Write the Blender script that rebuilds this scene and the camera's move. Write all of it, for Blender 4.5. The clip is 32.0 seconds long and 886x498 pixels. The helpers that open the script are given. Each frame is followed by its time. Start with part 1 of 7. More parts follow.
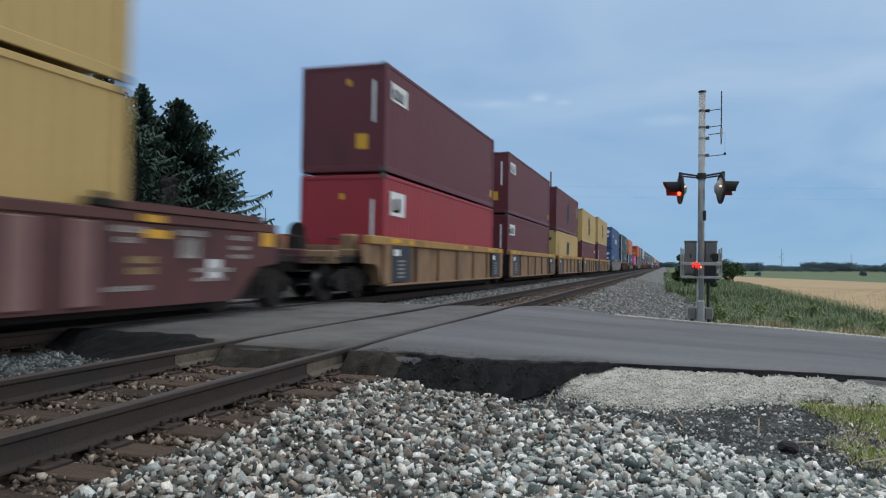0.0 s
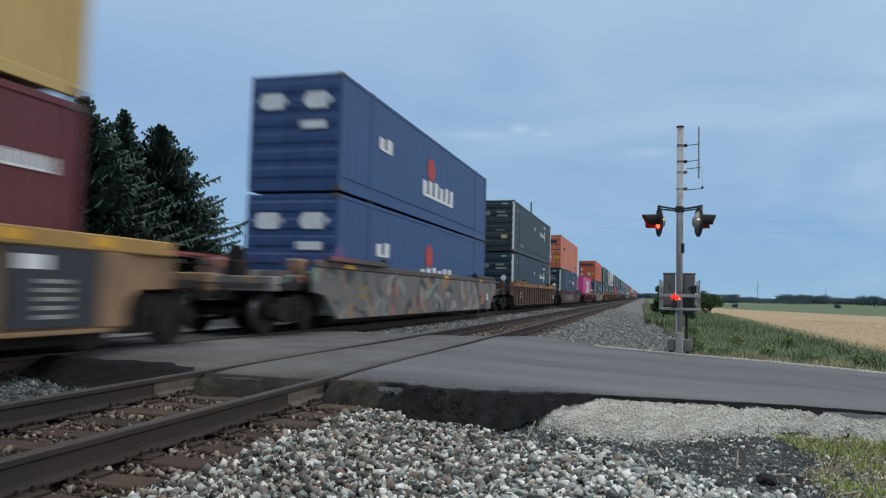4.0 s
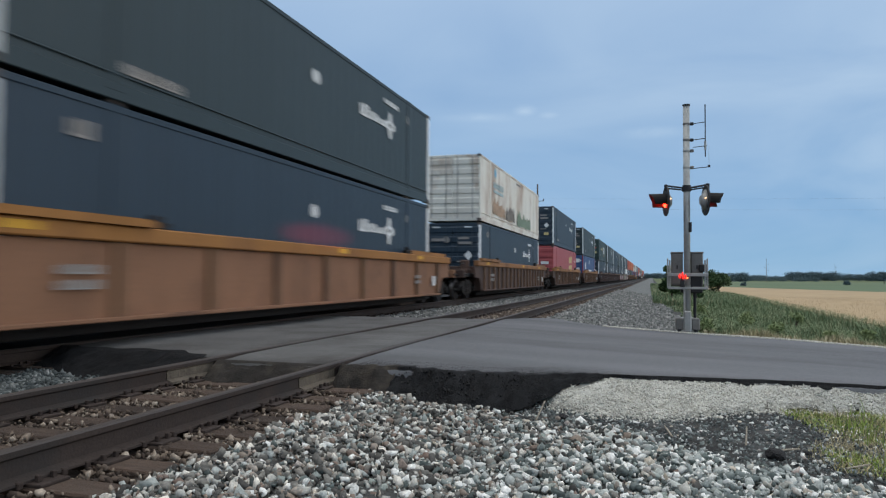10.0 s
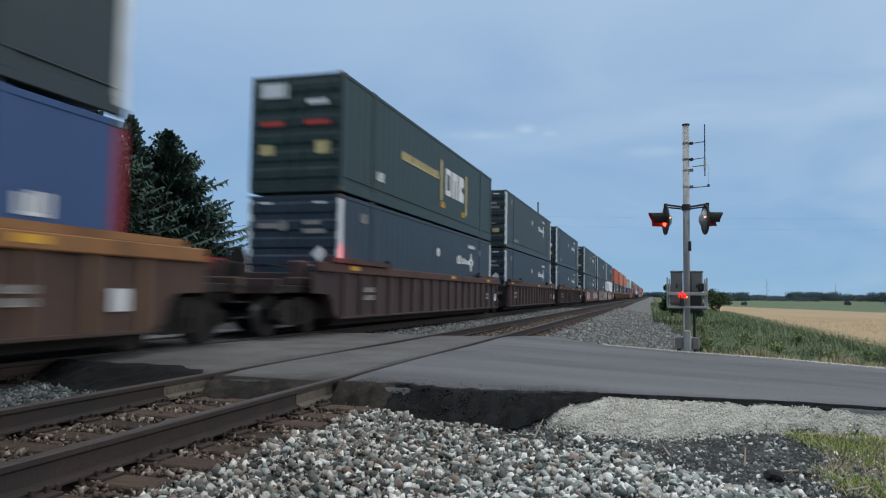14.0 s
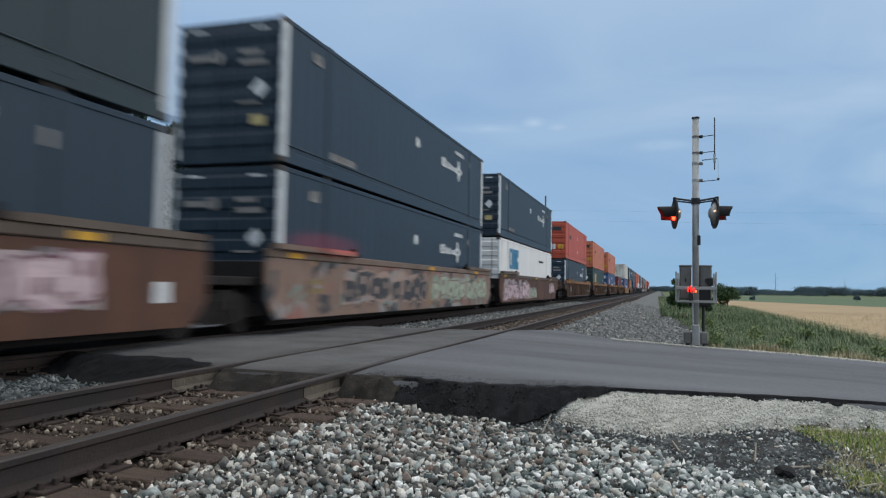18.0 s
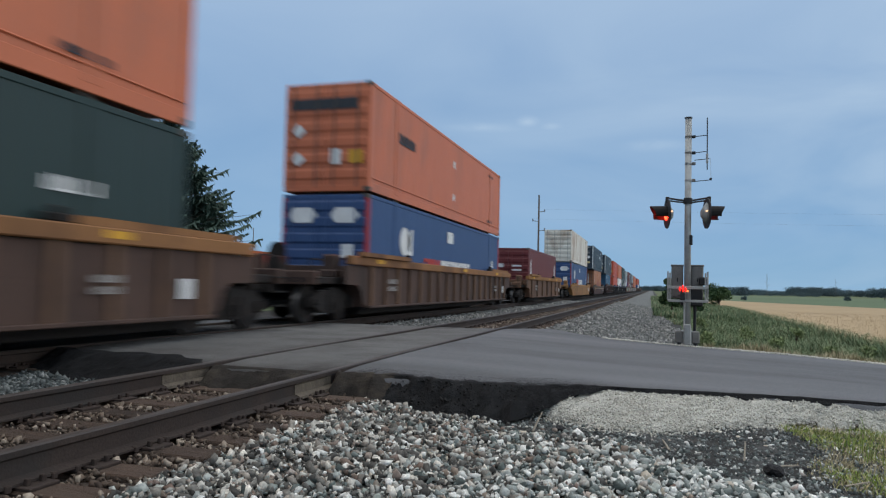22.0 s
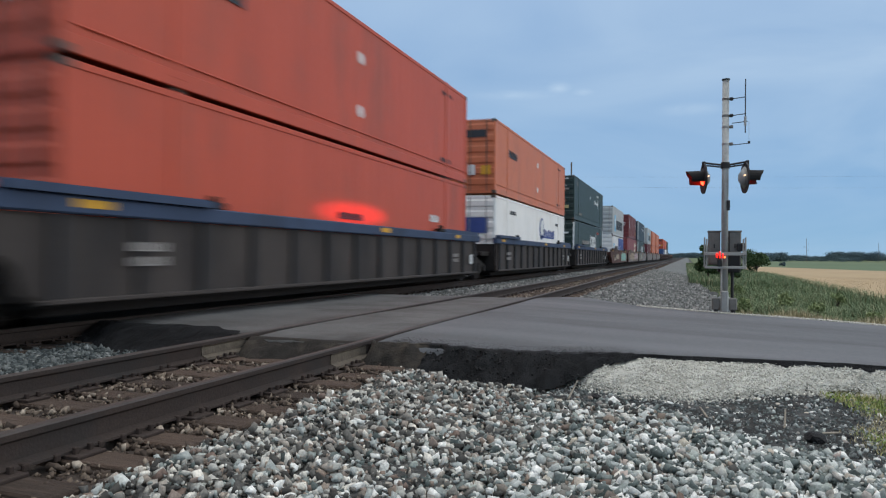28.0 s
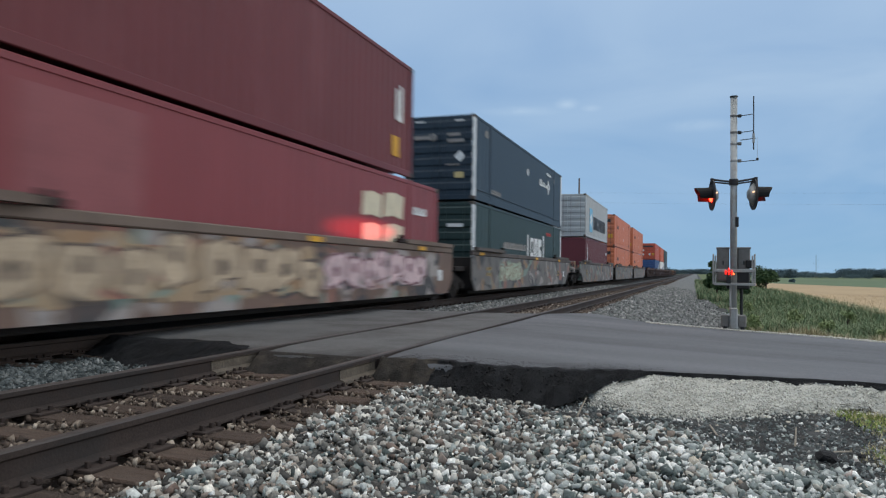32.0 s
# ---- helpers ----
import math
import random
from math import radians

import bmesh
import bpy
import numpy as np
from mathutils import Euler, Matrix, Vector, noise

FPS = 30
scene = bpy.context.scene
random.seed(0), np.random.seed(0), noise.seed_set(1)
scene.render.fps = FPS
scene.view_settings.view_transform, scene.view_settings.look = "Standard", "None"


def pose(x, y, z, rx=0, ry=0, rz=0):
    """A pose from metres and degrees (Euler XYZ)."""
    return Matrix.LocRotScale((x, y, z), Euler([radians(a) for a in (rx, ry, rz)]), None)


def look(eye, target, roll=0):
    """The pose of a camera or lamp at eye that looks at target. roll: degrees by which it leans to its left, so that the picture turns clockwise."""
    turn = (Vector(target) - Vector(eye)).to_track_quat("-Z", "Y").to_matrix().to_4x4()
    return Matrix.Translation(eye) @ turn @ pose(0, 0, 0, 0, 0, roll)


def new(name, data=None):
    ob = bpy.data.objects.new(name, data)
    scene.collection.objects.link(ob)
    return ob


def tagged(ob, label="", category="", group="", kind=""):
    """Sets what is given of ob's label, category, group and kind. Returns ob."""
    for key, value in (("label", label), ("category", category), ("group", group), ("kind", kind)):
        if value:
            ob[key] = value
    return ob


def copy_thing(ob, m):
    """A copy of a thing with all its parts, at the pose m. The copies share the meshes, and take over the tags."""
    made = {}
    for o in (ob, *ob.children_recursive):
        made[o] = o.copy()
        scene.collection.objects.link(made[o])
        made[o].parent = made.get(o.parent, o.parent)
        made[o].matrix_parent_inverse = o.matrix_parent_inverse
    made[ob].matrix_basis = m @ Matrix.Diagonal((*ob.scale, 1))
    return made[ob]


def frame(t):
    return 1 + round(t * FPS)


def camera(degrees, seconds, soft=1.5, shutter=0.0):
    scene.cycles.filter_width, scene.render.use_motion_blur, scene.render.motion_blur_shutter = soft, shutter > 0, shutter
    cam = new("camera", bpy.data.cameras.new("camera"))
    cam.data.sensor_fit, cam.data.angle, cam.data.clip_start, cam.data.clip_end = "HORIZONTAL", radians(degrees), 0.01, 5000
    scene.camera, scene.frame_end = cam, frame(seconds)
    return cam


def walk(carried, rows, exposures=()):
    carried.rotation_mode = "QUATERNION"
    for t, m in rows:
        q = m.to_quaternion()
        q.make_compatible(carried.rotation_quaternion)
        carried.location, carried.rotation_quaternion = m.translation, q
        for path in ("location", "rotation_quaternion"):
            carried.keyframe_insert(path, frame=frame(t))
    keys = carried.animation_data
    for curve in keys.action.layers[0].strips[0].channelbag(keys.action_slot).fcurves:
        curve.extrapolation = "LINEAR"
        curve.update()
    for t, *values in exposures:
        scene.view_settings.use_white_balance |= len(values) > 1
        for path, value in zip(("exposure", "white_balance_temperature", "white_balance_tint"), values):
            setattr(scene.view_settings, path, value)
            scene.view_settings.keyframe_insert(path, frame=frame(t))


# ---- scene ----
cam = camera(63.9, 32.0, soft=1.2, shutter=0.55)
PATH = [
    (0, pose(0.008, 0.060, 0.923, 91.11, -0.93, 17.40)),
    (0.5, pose(0.007, 0.044, 0.922, 91.00, -0.82, 17.53)),
    (1, pose(-0.001, 0.039, 0.917, 91.01, -0.68, 17.41)),
    (1.5, pose(-0.001, 0.002, 0.922, 90.66, -0.69, 17.36)),
    (2, pose(-0.009, -0.009, 0.924, 90.79, -0.86, 17.26)),
    (2.5, pose(-0.017, -0.015, 0.930, 91.78, -1.17, 16.60)),
    (3, pose(-0.013, -0.000, 0.930, 92.68, -1.45, 15.98)),
    (3.5, pose(-0.009, -0.001, 0.936, 93.46, -1.60, 15.51)),
    (5.5, pose(-0.003, -0.001, 0.936, 93.31, -0.61, 17.75)),
    (6, pose(-0.009, -0.006, 0.930, 92.95, -0.55, 18.00)),
    (6.5, pose(-0.016, -0.009, 0.924, 92.53, -0.77, 18.11)),
    (7, pose(-0.019, -0.010, 0.926, 92.22, -0.93, 18.15)),
    (7.5, pose(-0.012, -0.005, 0.926, 91.99, -0.76, 18.04)),
    (8, pose(-0.014, 0.002, 0.923, 91.85, -0.60, 17.85)),
    (8.5, pose(-0.004, -0.000, 0.925, 91.79, -0.51, 17.69)),
    (9, pose(0.004, -0.015, 0.927, 91.90, -0.44, 17.20)),
    (9.5, pose(0.006, -0.026, 0.929, 92.09, -0.41, 16.74)),
    (10, pose(0.000, -0.025, 0.927, 92.17, -0.41, 16.40)),
    (10.5, pose(0.013, -0.029, 0.927, 92.19, -0.41, 16.20)),
    (11, pose(0.012, -0.043, 0.933, 92.88, -0.55, 15.82)),
    (11.5, pose(0.010, -0.040, 0.929, 93.25, -0.67, 16.34)),
    (12, pose(0.008, -0.030, 0.932, 93.53, -0.64, 16.59)),
    (12.5, pose(0.014, -0.029, 0.930, 93.60, -0.61, 16.67)),
    (13, pose(0.020, -0.026, 0.933, 93.50, -0.72, 16.44)),
    (13.5, pose(0.018, -0.018, 0.928, 93.54, -0.83, 16.33)),
    (14, pose(0.016, -0.026, 0.928, 93.54, -0.87, 16.41)),
    (14.5, pose(0.014, -0.014, 0.927, 93.51, -0.80, 16.68)),
    (16.5, pose(0.007, 0.012, 0.926, 92.98, -1.13, 17.13)),
    (17, pose(0.001, 0.008, 0.924, 92.73, -1.19, 17.24)),
    (17.5, pose(-0.005, 0.011, 0.919, 92.65, -1.14, 17.11)),
    (18, pose(-0.003, 0.003, 0.927, 93.02, -1.03, 16.98)),
    (18.5, pose(0.006, 0.001, 0.928, 93.48, -1.02, 16.95)),
    (19, pose(0.005, -0.005, 0.928, 93.78, -1.21, 16.93)),
    (19.5, pose(0.006, -0.013, 0.929, 93.90, -1.41, 16.91)),
    (20, pose(-0.001, -0.014, 0.911, 93.75, -1.54, 16.78)),
    (20.5, pose(0.005, -0.021, 0.908, 93.54, -1.61, 16.79)),
    (21, pose(0.004, -0.007, 0.928, 93.26, -1.72, 16.81)),
    (21.5, pose(0.007, -0.000, 0.922, 93.06, -1.61, 16.61)),
    (22, pose(0.006, 0.011, 0.923, 92.89, -1.39, 16.42)),
    (22.5, pose(0.005, 0.023, 0.922, 92.76, -1.18, 16.34)),
    (23, pose(-0.002, 0.023, 0.923, 92.63, -1.08, 16.23)),
    (23.5, pose(0.009, 0.024, 0.921, 92.43, -0.99, 16.31)),
    (24, pose(0.005, 0.027, 0.922, 92.23, -1.02, 16.42)),
    (24.5, pose(-0.003, 0.025, 0.923, 92.09, -1.12, 16.68)),
    (25, pose(-0.006, 0.027, 0.920, 91.91, -1.08, 17.07)),
    (25.5, pose(-0.004, 0.029, 0.921, 91.59, -0.76, 17.59)),
    (26, pose(-0.004, 0.044, 0.920, 91.03, -0.37, 18.39)),
    (26.5, pose(-0.012, 0.047, 0.917, 90.58, -0.28, 19.03)),
    (28.5, pose(-0.007, 0.022, 0.918, 90.36, -0.63, 18.98)),
    (29, pose(-0.007, 0.006, 0.914, 90.06, -0.59, 18.97)),
    (29.5, pose(-0.004, -0.000, 0.917, 90.09, -0.65, 19.11)),
    (30, pose(-0.004, -0.012, 0.925, 90.23, -0.76, 19.20)),
    (30.5, pose(-0.003, -0.012, 0.928, 90.55, -0.80, 19.27)),
    (31, pose(-0.002, -0.013, 0.926, 90.94, -0.83, 19.32)),
    (31.5, pose(-0.008, -0.012, 0.926, 91.31, -0.86, 19.39)),
    (32, pose(-0.012, -0.000, 0.926, 91.66, -0.80, 19.63)),
]
walk(cam, PATH, exposures=[(0, 0.05), (3, 0.05), (6, 0.04), (7.2, 0.0), (8, -0.08), (9, 0.1), (10, 0.08), (11, 0.0), (14, 0.03), (17, 0.06), (20, -0.02), (22, -0.02), (24, -0.11), (26, 0.03), (28.5, 0.12), (30, 0.16), (31, 0.03), (32, 0.06)])

# ---- sky and sun ----
world = bpy.data.worlds.new("evening_sky")
scene.world = world
world.use_nodes = True
wn, wl = world.node_tree.nodes, world.node_tree.links
wn.clear()
w_out, w_bg = wn.new("ShaderNodeOutputWorld"), wn.new("ShaderNodeBackground")
w_sky, w_co = wn.new("ShaderNodeTexSky"), wn.new("ShaderNodeTexCoord")
w_sky.sky_type, w_sky.sun_disc = "NISHITA", False
w_sky.sun_elevation, w_sky.sun_rotation = radians(19), radians(82)
w_map, w_noise, w_ramp = wn.new("ShaderNodeMapping"), wn.new("ShaderNodeTexNoise"), wn.new("ShaderNodeValToRGB")
w_map.inputs["Scale"].default_value = (1.0, 1.0, 3.2)
w_noise.inputs["Scale"].default_value, w_noise.inputs["Detail"].default_value = 2.3, 5
w_noise.inputs["Roughness"].default_value, w_noise.inputs["Distortion"].default_value = 0.5, 0.6
w_ramp.color_ramp.elements[0].position, w_ramp.color_ramp.elements[1].position = 0.36, 0.74
w_ramp.color_ramp.elements[0].color, w_ramp.color_ramp.elements[1].color = (0, 0, 0, 1), (1, 1, 1, 1)
w_sep, w_height, w_veil = wn.new("ShaderNodeSeparateXYZ"), wn.new("ShaderNodeValToRGB"), wn.new("ShaderNodeMix")
h = w_height.color_ramp
h.elements[0].position, h.elements[0].color = 0.0, (0.262, 0.470, 0.690, 1)
h.elements[1].position, h.elements[1].color = 1.0, (2.10, 2.02, 1.92, 1)
for at, colour in ((0.08, (0.240, 0.430, 0.680, 1)), (0.24, (0.262, 0.425, 0.665, 1)), (0.42, (0.370, 0.520, 0.740, 1))):
    h.elements.new(at).color = colour
w_veil.data_type = "RGBA"
w_veil.inputs["B"].default_value = (0.50, 0.650, 0.82, 1)
w_side, w_mul = wn.new("ShaderNodeMapRange"), wn.new("ShaderNodeMath")
w_side.inputs["From Min"].default_value, w_side.inputs["From Max"].default_value = -0.45, 0.5
w_side.inputs["To Min"].default_value, w_side.inputs["To Max"].default_value = 0.25, 0.95
w_mul.operation = "MULTIPLY"
w_mix = wn.new("ShaderNodeMix")
w_mix.data_type, w_mix.blend_type = "RGBA", "MIX"
w_mix.inputs["Factor"].default_value = 0.93
w_scale = wn.new("ShaderNodeMix")
w_scale.data_type, w_scale.blend_type = "RGBA", "MULTIPLY"
w_scale.inputs["Factor"].default_value, w_scale.inputs["B"].default_value = 1.0, (0.07, 0.07, 0.07, 1)
wl.new(w_co.outputs["Generated"], w_map.inputs["Vector"])
wl.new(w_map.outputs["Vector"], w_noise.inputs["Vector"])
wl.new(w_noise.outputs["Fac"], w_ramp.inputs["Fac"])
wl.new(w_co.outputs["Generated"], w_sep.inputs["Vector"])
wl.new(w_sep.outputs["Z"], w_height.inputs["Fac"])
wl.new(w_sep.outputs["X"], w_side.inputs["Value"])
wl.new(w_ramp.outputs["Color"], w_mul.inputs[0])
wl.new(w_side.outputs["Result"], w_mul.inputs[1])
w_fleck = wn.new("ShaderNodeTexNoise")
w_fleck.inputs["Scale"].default_value, w_fleck.inputs["Detail"].default_value, w_fleck.inputs["Distortion"].default_value = 26.0, 4, 0.8
wl.new(w_map.outputs["Vector"], w_fleck.inputs["Vector"])
veil_sum = w_mul.outputs["Value"]
# small torn shreds of cloud low over the track: direction, half width, half height, strength
for way, wide, tall, thick in (((-0.167, 0.959, 0.228), 0.016, 0.008, 0.55), ((0.003, 0.981, 0.193), 0.045, 0.009, 0.34), ((-0.230, 0.948, 0.219), 0.06, 0.007, 0.26), ((-0.135, 0.966, 0.221), 0.014, 0.005, 0.3)):
    off, wide_map, far, fall, cut, both = (wn.new("ShaderNodeVectorMath"), wn.new("ShaderNodeVectorMath"), wn.new("ShaderNodeVectorMath"), wn.new("ShaderNodeMapRange"), wn.new("ShaderNodeMath"), wn.new("ShaderNodeMath"))
    off.operation, wide_map.operation, far.operation, cut.operation, both.operation = "SUBTRACT", "MULTIPLY", "LENGTH", "MULTIPLY", "ADD"
    off.inputs[1].default_value, wide_map.inputs[1].default_value = way, (1 / wide, 1 / wide, 1 / tall)
    fall.interpolation_type = "SMOOTHSTEP"
    fall.inputs["From Min"].default_value, fall.inputs["From Max"].default_value = 0.0, 1.3
    fall.inputs["To Min"].default_value, fall.inputs["To Max"].default_value = thick * 1.5, 0.0
    wl.new(w_co.outputs["Generated"], off.inputs[0])
    wl.new(off.outputs["Vector"], wide_map.inputs[0])
    wl.new(wide_map.outputs["Vector"], far.inputs[0])
    wl.new(far.outputs["Value"], fall.inputs["Value"])
    wl.new(fall.outputs["Result"], cut.inputs[0])
    wl.new(w_fleck.outputs["Fac"], cut.inputs[1])
    wl.new(veil_sum, both.inputs[0])
    wl.new(cut.outputs["Value"], both.inputs[1])
    veil_sum = both.outputs["Value"]
wl.new(veil_sum, w_veil.inputs["Factor"])
wl.new(w_height.outputs["Color"], w_veil.inputs["A"])
wl.new(w_sky.outputs["Color"], w_scale.inputs["A"])
wl.new(w_scale.outputs["Result"], w_mix.inputs["A"])
wl.new(w_veil.outputs["Result"], w_mix.inputs["B"])
wl.new(w_mix.outputs["Result"], w_bg.inputs["Color"])
wl.new(w_bg.outputs["Background"], w_out.inputs["Surface"])
w_bg.inputs["Strength"].default_value = 1.0
sun = new("sun", bpy.data.lights.new("sun", "SUN"))
sun.data.energy, sun.data.angle, sun.data.color = 0.75, radians(40), (1.0, 0.92, 0.82)
sun.matrix_world = look((60, 8, 21), (0, 0, 0))


# ---- materials ----
def mat(name, colour, rough=0.7, metal=0.0, vary=0.25, scale=6.0, fine=60.0, bump=0.15, dirt=None, dirt_amount=0.4,
        stretch=(1, 1, 1), island=0.0, random_tone=0.0, spec=0.4):
    """A worn surface: base tone varied at two scales, a dirt layer, fine relief."""
    m = bpy.data.materials.new(name)
    m.use_nodes = True
    n, l = m.node_tree.nodes, m.node_tree.links
    b = n["Principled BSDF"]
    co, mp = n.new("ShaderNodeTexCoord"), n.new("ShaderNodeMapping")
    mp.inputs["Scale"].default_value = stretch
    l.new(co.outputs["Object"], mp.inputs["Vector"])
    big, small = n.new("ShaderNodeTexNoise"), n.new("ShaderNodeTexNoise")
    for tex, s, d in ((big, scale, 4), (small, fine, 3)):
        tex.inputs["Scale"].default_value, tex.inputs["Detail"].default_value = s, d
        l.new(mp.outputs["Vector"], tex.inputs["Vector"])
    info = n.new("ShaderNodeObjectInfo")
    off = n.new("ShaderNodeVectorMath")
    off.operation = "SCALE"
    off.inputs[0].default_value = (7.3, 13.1, 5.7)
    l.new(info.outputs["Random"], off.inputs["Scale"])
    l.new(off.outputs["Vector"], mp.inputs["Location"])
    total = n.new("ShaderNodeMath")
    total.operation = "ADD"
    l.new(big.outputs["Fac"], total.inputs[0])
    l.new(small.outputs["Fac"], total.inputs[1])
    span = n.new("ShaderNodeMapRange")
    span.inputs["From Min"].default_value, span.inputs["From Max"].default_value = 0.65, 1.35
    span.inputs["To Min"].default_value, span.inputs["To Max"].default_value = 1 - vary, 1 + vary
    l.new(total.outputs["Value"], span.inputs["Value"])
    tone = span.outputs["Result"]
    if random_tone or island:
        geo = n.new("ShaderNodeNewGeometry")
        r = n.new("ShaderNodeMapRange")
        amount = random_tone or island
        r.inputs["To Min"].default_value, r.inputs["To Max"].default_value = 1 - amount, 1 + amount
        l.new(info.outputs["Random"] if random_tone else geo.outputs["Random Per Island"], r.inputs["Value"])
        both = n.new("ShaderNodeMath")
        both.operation = "MULTIPLY"
        l.new(tone, both.inputs[0])
        l.new(r.outputs["Result"], both.inputs[1])
        tone = both.outputs["Value"]
    mul = n.new("ShaderNodeVectorMath")
    mul.operation = "SCALE"
    mul.inputs[0].default_value = colour
    l.new(tone, mul.inputs["Scale"])
    out = mul.outputs["Vector"]
    if dirt:
        patch, ramp, mix = n.new("ShaderNodeTexNoise"), n.new("ShaderNodeValToRGB"), n.new("ShaderNodeMix")
        patch.inputs["Scale"].default_value, patch.inputs["Detail"].default_value = scale * 0.55, 6
        patch.inputs["Roughness"].default_value = 0.65
        l.new(mp.outputs["Vector"], patch.inputs["Vector"])
        ramp.color_ramp.elements[0].position, ramp.color_ramp.elements[1].position = 0.62 - dirt_amount * 0.3, 0.80 - dirt_amount * 0.2
        l.new(patch.outputs["Fac"], ramp.inputs["Fac"])
        mix.data_type = "RGBA"
        mix.inputs["B"].default_value = (*dirt, 1)
        l.new(ramp.outputs["Color"], mix.inputs["Factor"])
        l.new(out, mix.inputs["A"])
        out = mix.outputs["Result"]
    l.new(out, b.inputs["Base Color"])
    b.inputs["Roughness"].default_value, b.inputs["Metallic"].default_value = rough, metal
    b.inputs["Specular IOR Level"].default_value = spec
    if bump:
        bp = n.new("ShaderNodeBump")
        bp.inputs["Strength"].default_value, bp.inputs["Distance"].default_value = bump, 0.02
        l.new(total.outputs["Value"], bp.inputs["Height"])
        l.new(bp.outputs["Normal"], b.inputs["Normal"])
    return m


def ramp_mat(name, stops, rough=0.85, scale=0.0, bump=0.2, fine=70.0):
    """Pieces of many tones: each island takes its own colour from a row of stops."""
    m = bpy.data.materials.new(name)
    m.use_nodes = True
    n, l = m.node_tree.nodes, m.node_tree.links
    b, geo, ramp = n["Principled BSDF"], n.new("ShaderNodeNewGeometry"), n.new("ShaderNodeValToRGB")
    ramp.color_ramp.interpolation = "LINEAR"
    while len(ramp.color_ramp.elements) < len(stops):
        ramp.color_ramp.elements.new(0.5)
    for e, (at, colour) in zip(ramp.color_ramp.elements, stops):
        e.position, e.color = at, (*colour, 1)
    l.new(geo.outputs["Random Per Island"], ramp.inputs["Fac"])
    co, tex, mul, span = n.new("ShaderNodeTexCoord"), n.new("ShaderNodeTexNoise"), n.new("ShaderNodeVectorMath"), n.new("ShaderNodeMapRange")
    tex.inputs["Scale"].default_value, tex.inputs["Detail"].default_value = fine, 4
    l.new(co.outputs["Object"], tex.inputs["Vector"])
    span.inputs["From Min"].default_value, span.inputs["From Max"].default_value = 0.3, 0.7
    span.inputs["To Min"].default_value, span.inputs["To Max"].default_value = 0.72, 1.22
    l.new(tex.outputs["Fac"], span.inputs["Value"])
    mul.operation = "SCALE"
    l.new(ramp.outputs["Color"], mul.inputs[0])
    l.new(span.outputs["Result"], mul.inputs["Scale"])
    l.new(mul.outputs["Vector"], b.inputs["Base Color"])
    b.inputs["Roughness"].default_value, b.inputs["Specular IOR Level"].default_value = rough, 0.3
    if bump:
        bp = n.new("ShaderNodeBump")
        bp.inputs["Strength"].default_value, bp.inputs["Distance"].default_value = bump, 0.01
        l.new(tex.outputs["Fac"], bp.inputs["Height"])
        l.new(bp.outputs["Normal"], b.inputs["Normal"])
    return m


def glow(name, colour, strength):
    m = bpy.data.materials.new(name)
    m.use_nodes = True
    b = m.node_tree.nodes["Principled BSDF"]
    b.inputs["Base Color"].default_value = (*colour, 1)
    b.inputs["Emission Color"].default_value = (*colour, 1)
    b.inputs["Emission Strength"].default_value = strength
    return m


def spray_mat(name, base, seed):
    """Sprayed lettering in layers on a painted steel side."""
    m = mat(name, base, 0.6, 0.0, 0.25, 2.0, 40.0, 0.05)
    n, l = m.node_tree.nodes, m.node_tree.links
    b = n["Principled BSDF"]
    last = b.inputs["Base Color"].links[0].from_socket
    co = n.new("ShaderNodeTexCoord")
    for k, (colour, lo, size) in enumerate((((0.31, 0.28, 0.26), 0.57, 0.5), ((0.30, 0.13, 0.10), 0.61, 0.6), ((0.055, 0.053, 0.055), 0.57, 0.85),
                                            ((0.29, 0.18, 0.10), 0.63, 0.6), ((0.19, 0.26, 0.22), 0.64, 0.8))):
        mp, tex, ramp, mix = n.new("ShaderNodeMapping"), n.new("ShaderNodeTexNoise"), n.new("ShaderNodeValToRGB"), n.new("ShaderNodeMix")
        mp.inputs["Location"].default_value = (seed * 3.7 + k * 9.1, seed * 5.3 + k * 4.7, k * 2.9)
        tex.inputs["Scale"].default_value, tex.inputs["Detail"].default_value, tex.inputs["Distortion"].default_value = size, 2.0, 1.6
        ramp.color_ramp.elements[0].position, ramp.color_ramp.elements[1].position = lo, lo + 0.03
        mix.data_type = "RGBA"
        mix.inputs["B"].default_value = (*colour, 1)
        l.new(co.outputs["Object"], mp.inputs["Vector"])
        l.new(mp.outputs["Vector"], tex.inputs["Vector"])
        l.new(tex.outputs["Fac"], ramp.inputs["Fac"])
        l.new(ramp.outputs["Color"], mix.inputs["Factor"])
        l.new(last, mix.inputs["A"])
        last = mix.outputs["Result"]
    l.new(last, b.inputs["Base Color"])
    return m


GRIME = (0.035, 0.028, 0.024)
rail_side = mat("rusty_rail", (0.042, 0.030, 0.025), 0.85, 0.1, 0.3, 3, 50, 0.2, (0.032, 0.028, 0.026), 0.5)
rail_head = mat("worn_rail_head", (0.062, 0.052, 0.047), 0.6, 0.4, 0.15, 4, 40, 0.05)
tie_wood = mat("weathered_tie_wood", (0.064, 0.043, 0.031), 0.9, 0, 0.45, 5, 60, 0.6, (0.095, 0.070, 0.053), 0.35, (1, 9, 9), random_tone=0.4)
plate_steel = mat("rusty_plate", (0.04, 0.028, 0.023), 0.85, 0.2, 0.3, 10, 60, 0.2)
asphalt = mat("worn_asphalt", (0.122, 0.126, 0.134), 0.85, 0, 0.30, 1.1, 90, 0.35, (0.070, 0.072, 0.076), 0.5, (0.16, 1, 1), spec=0.35)
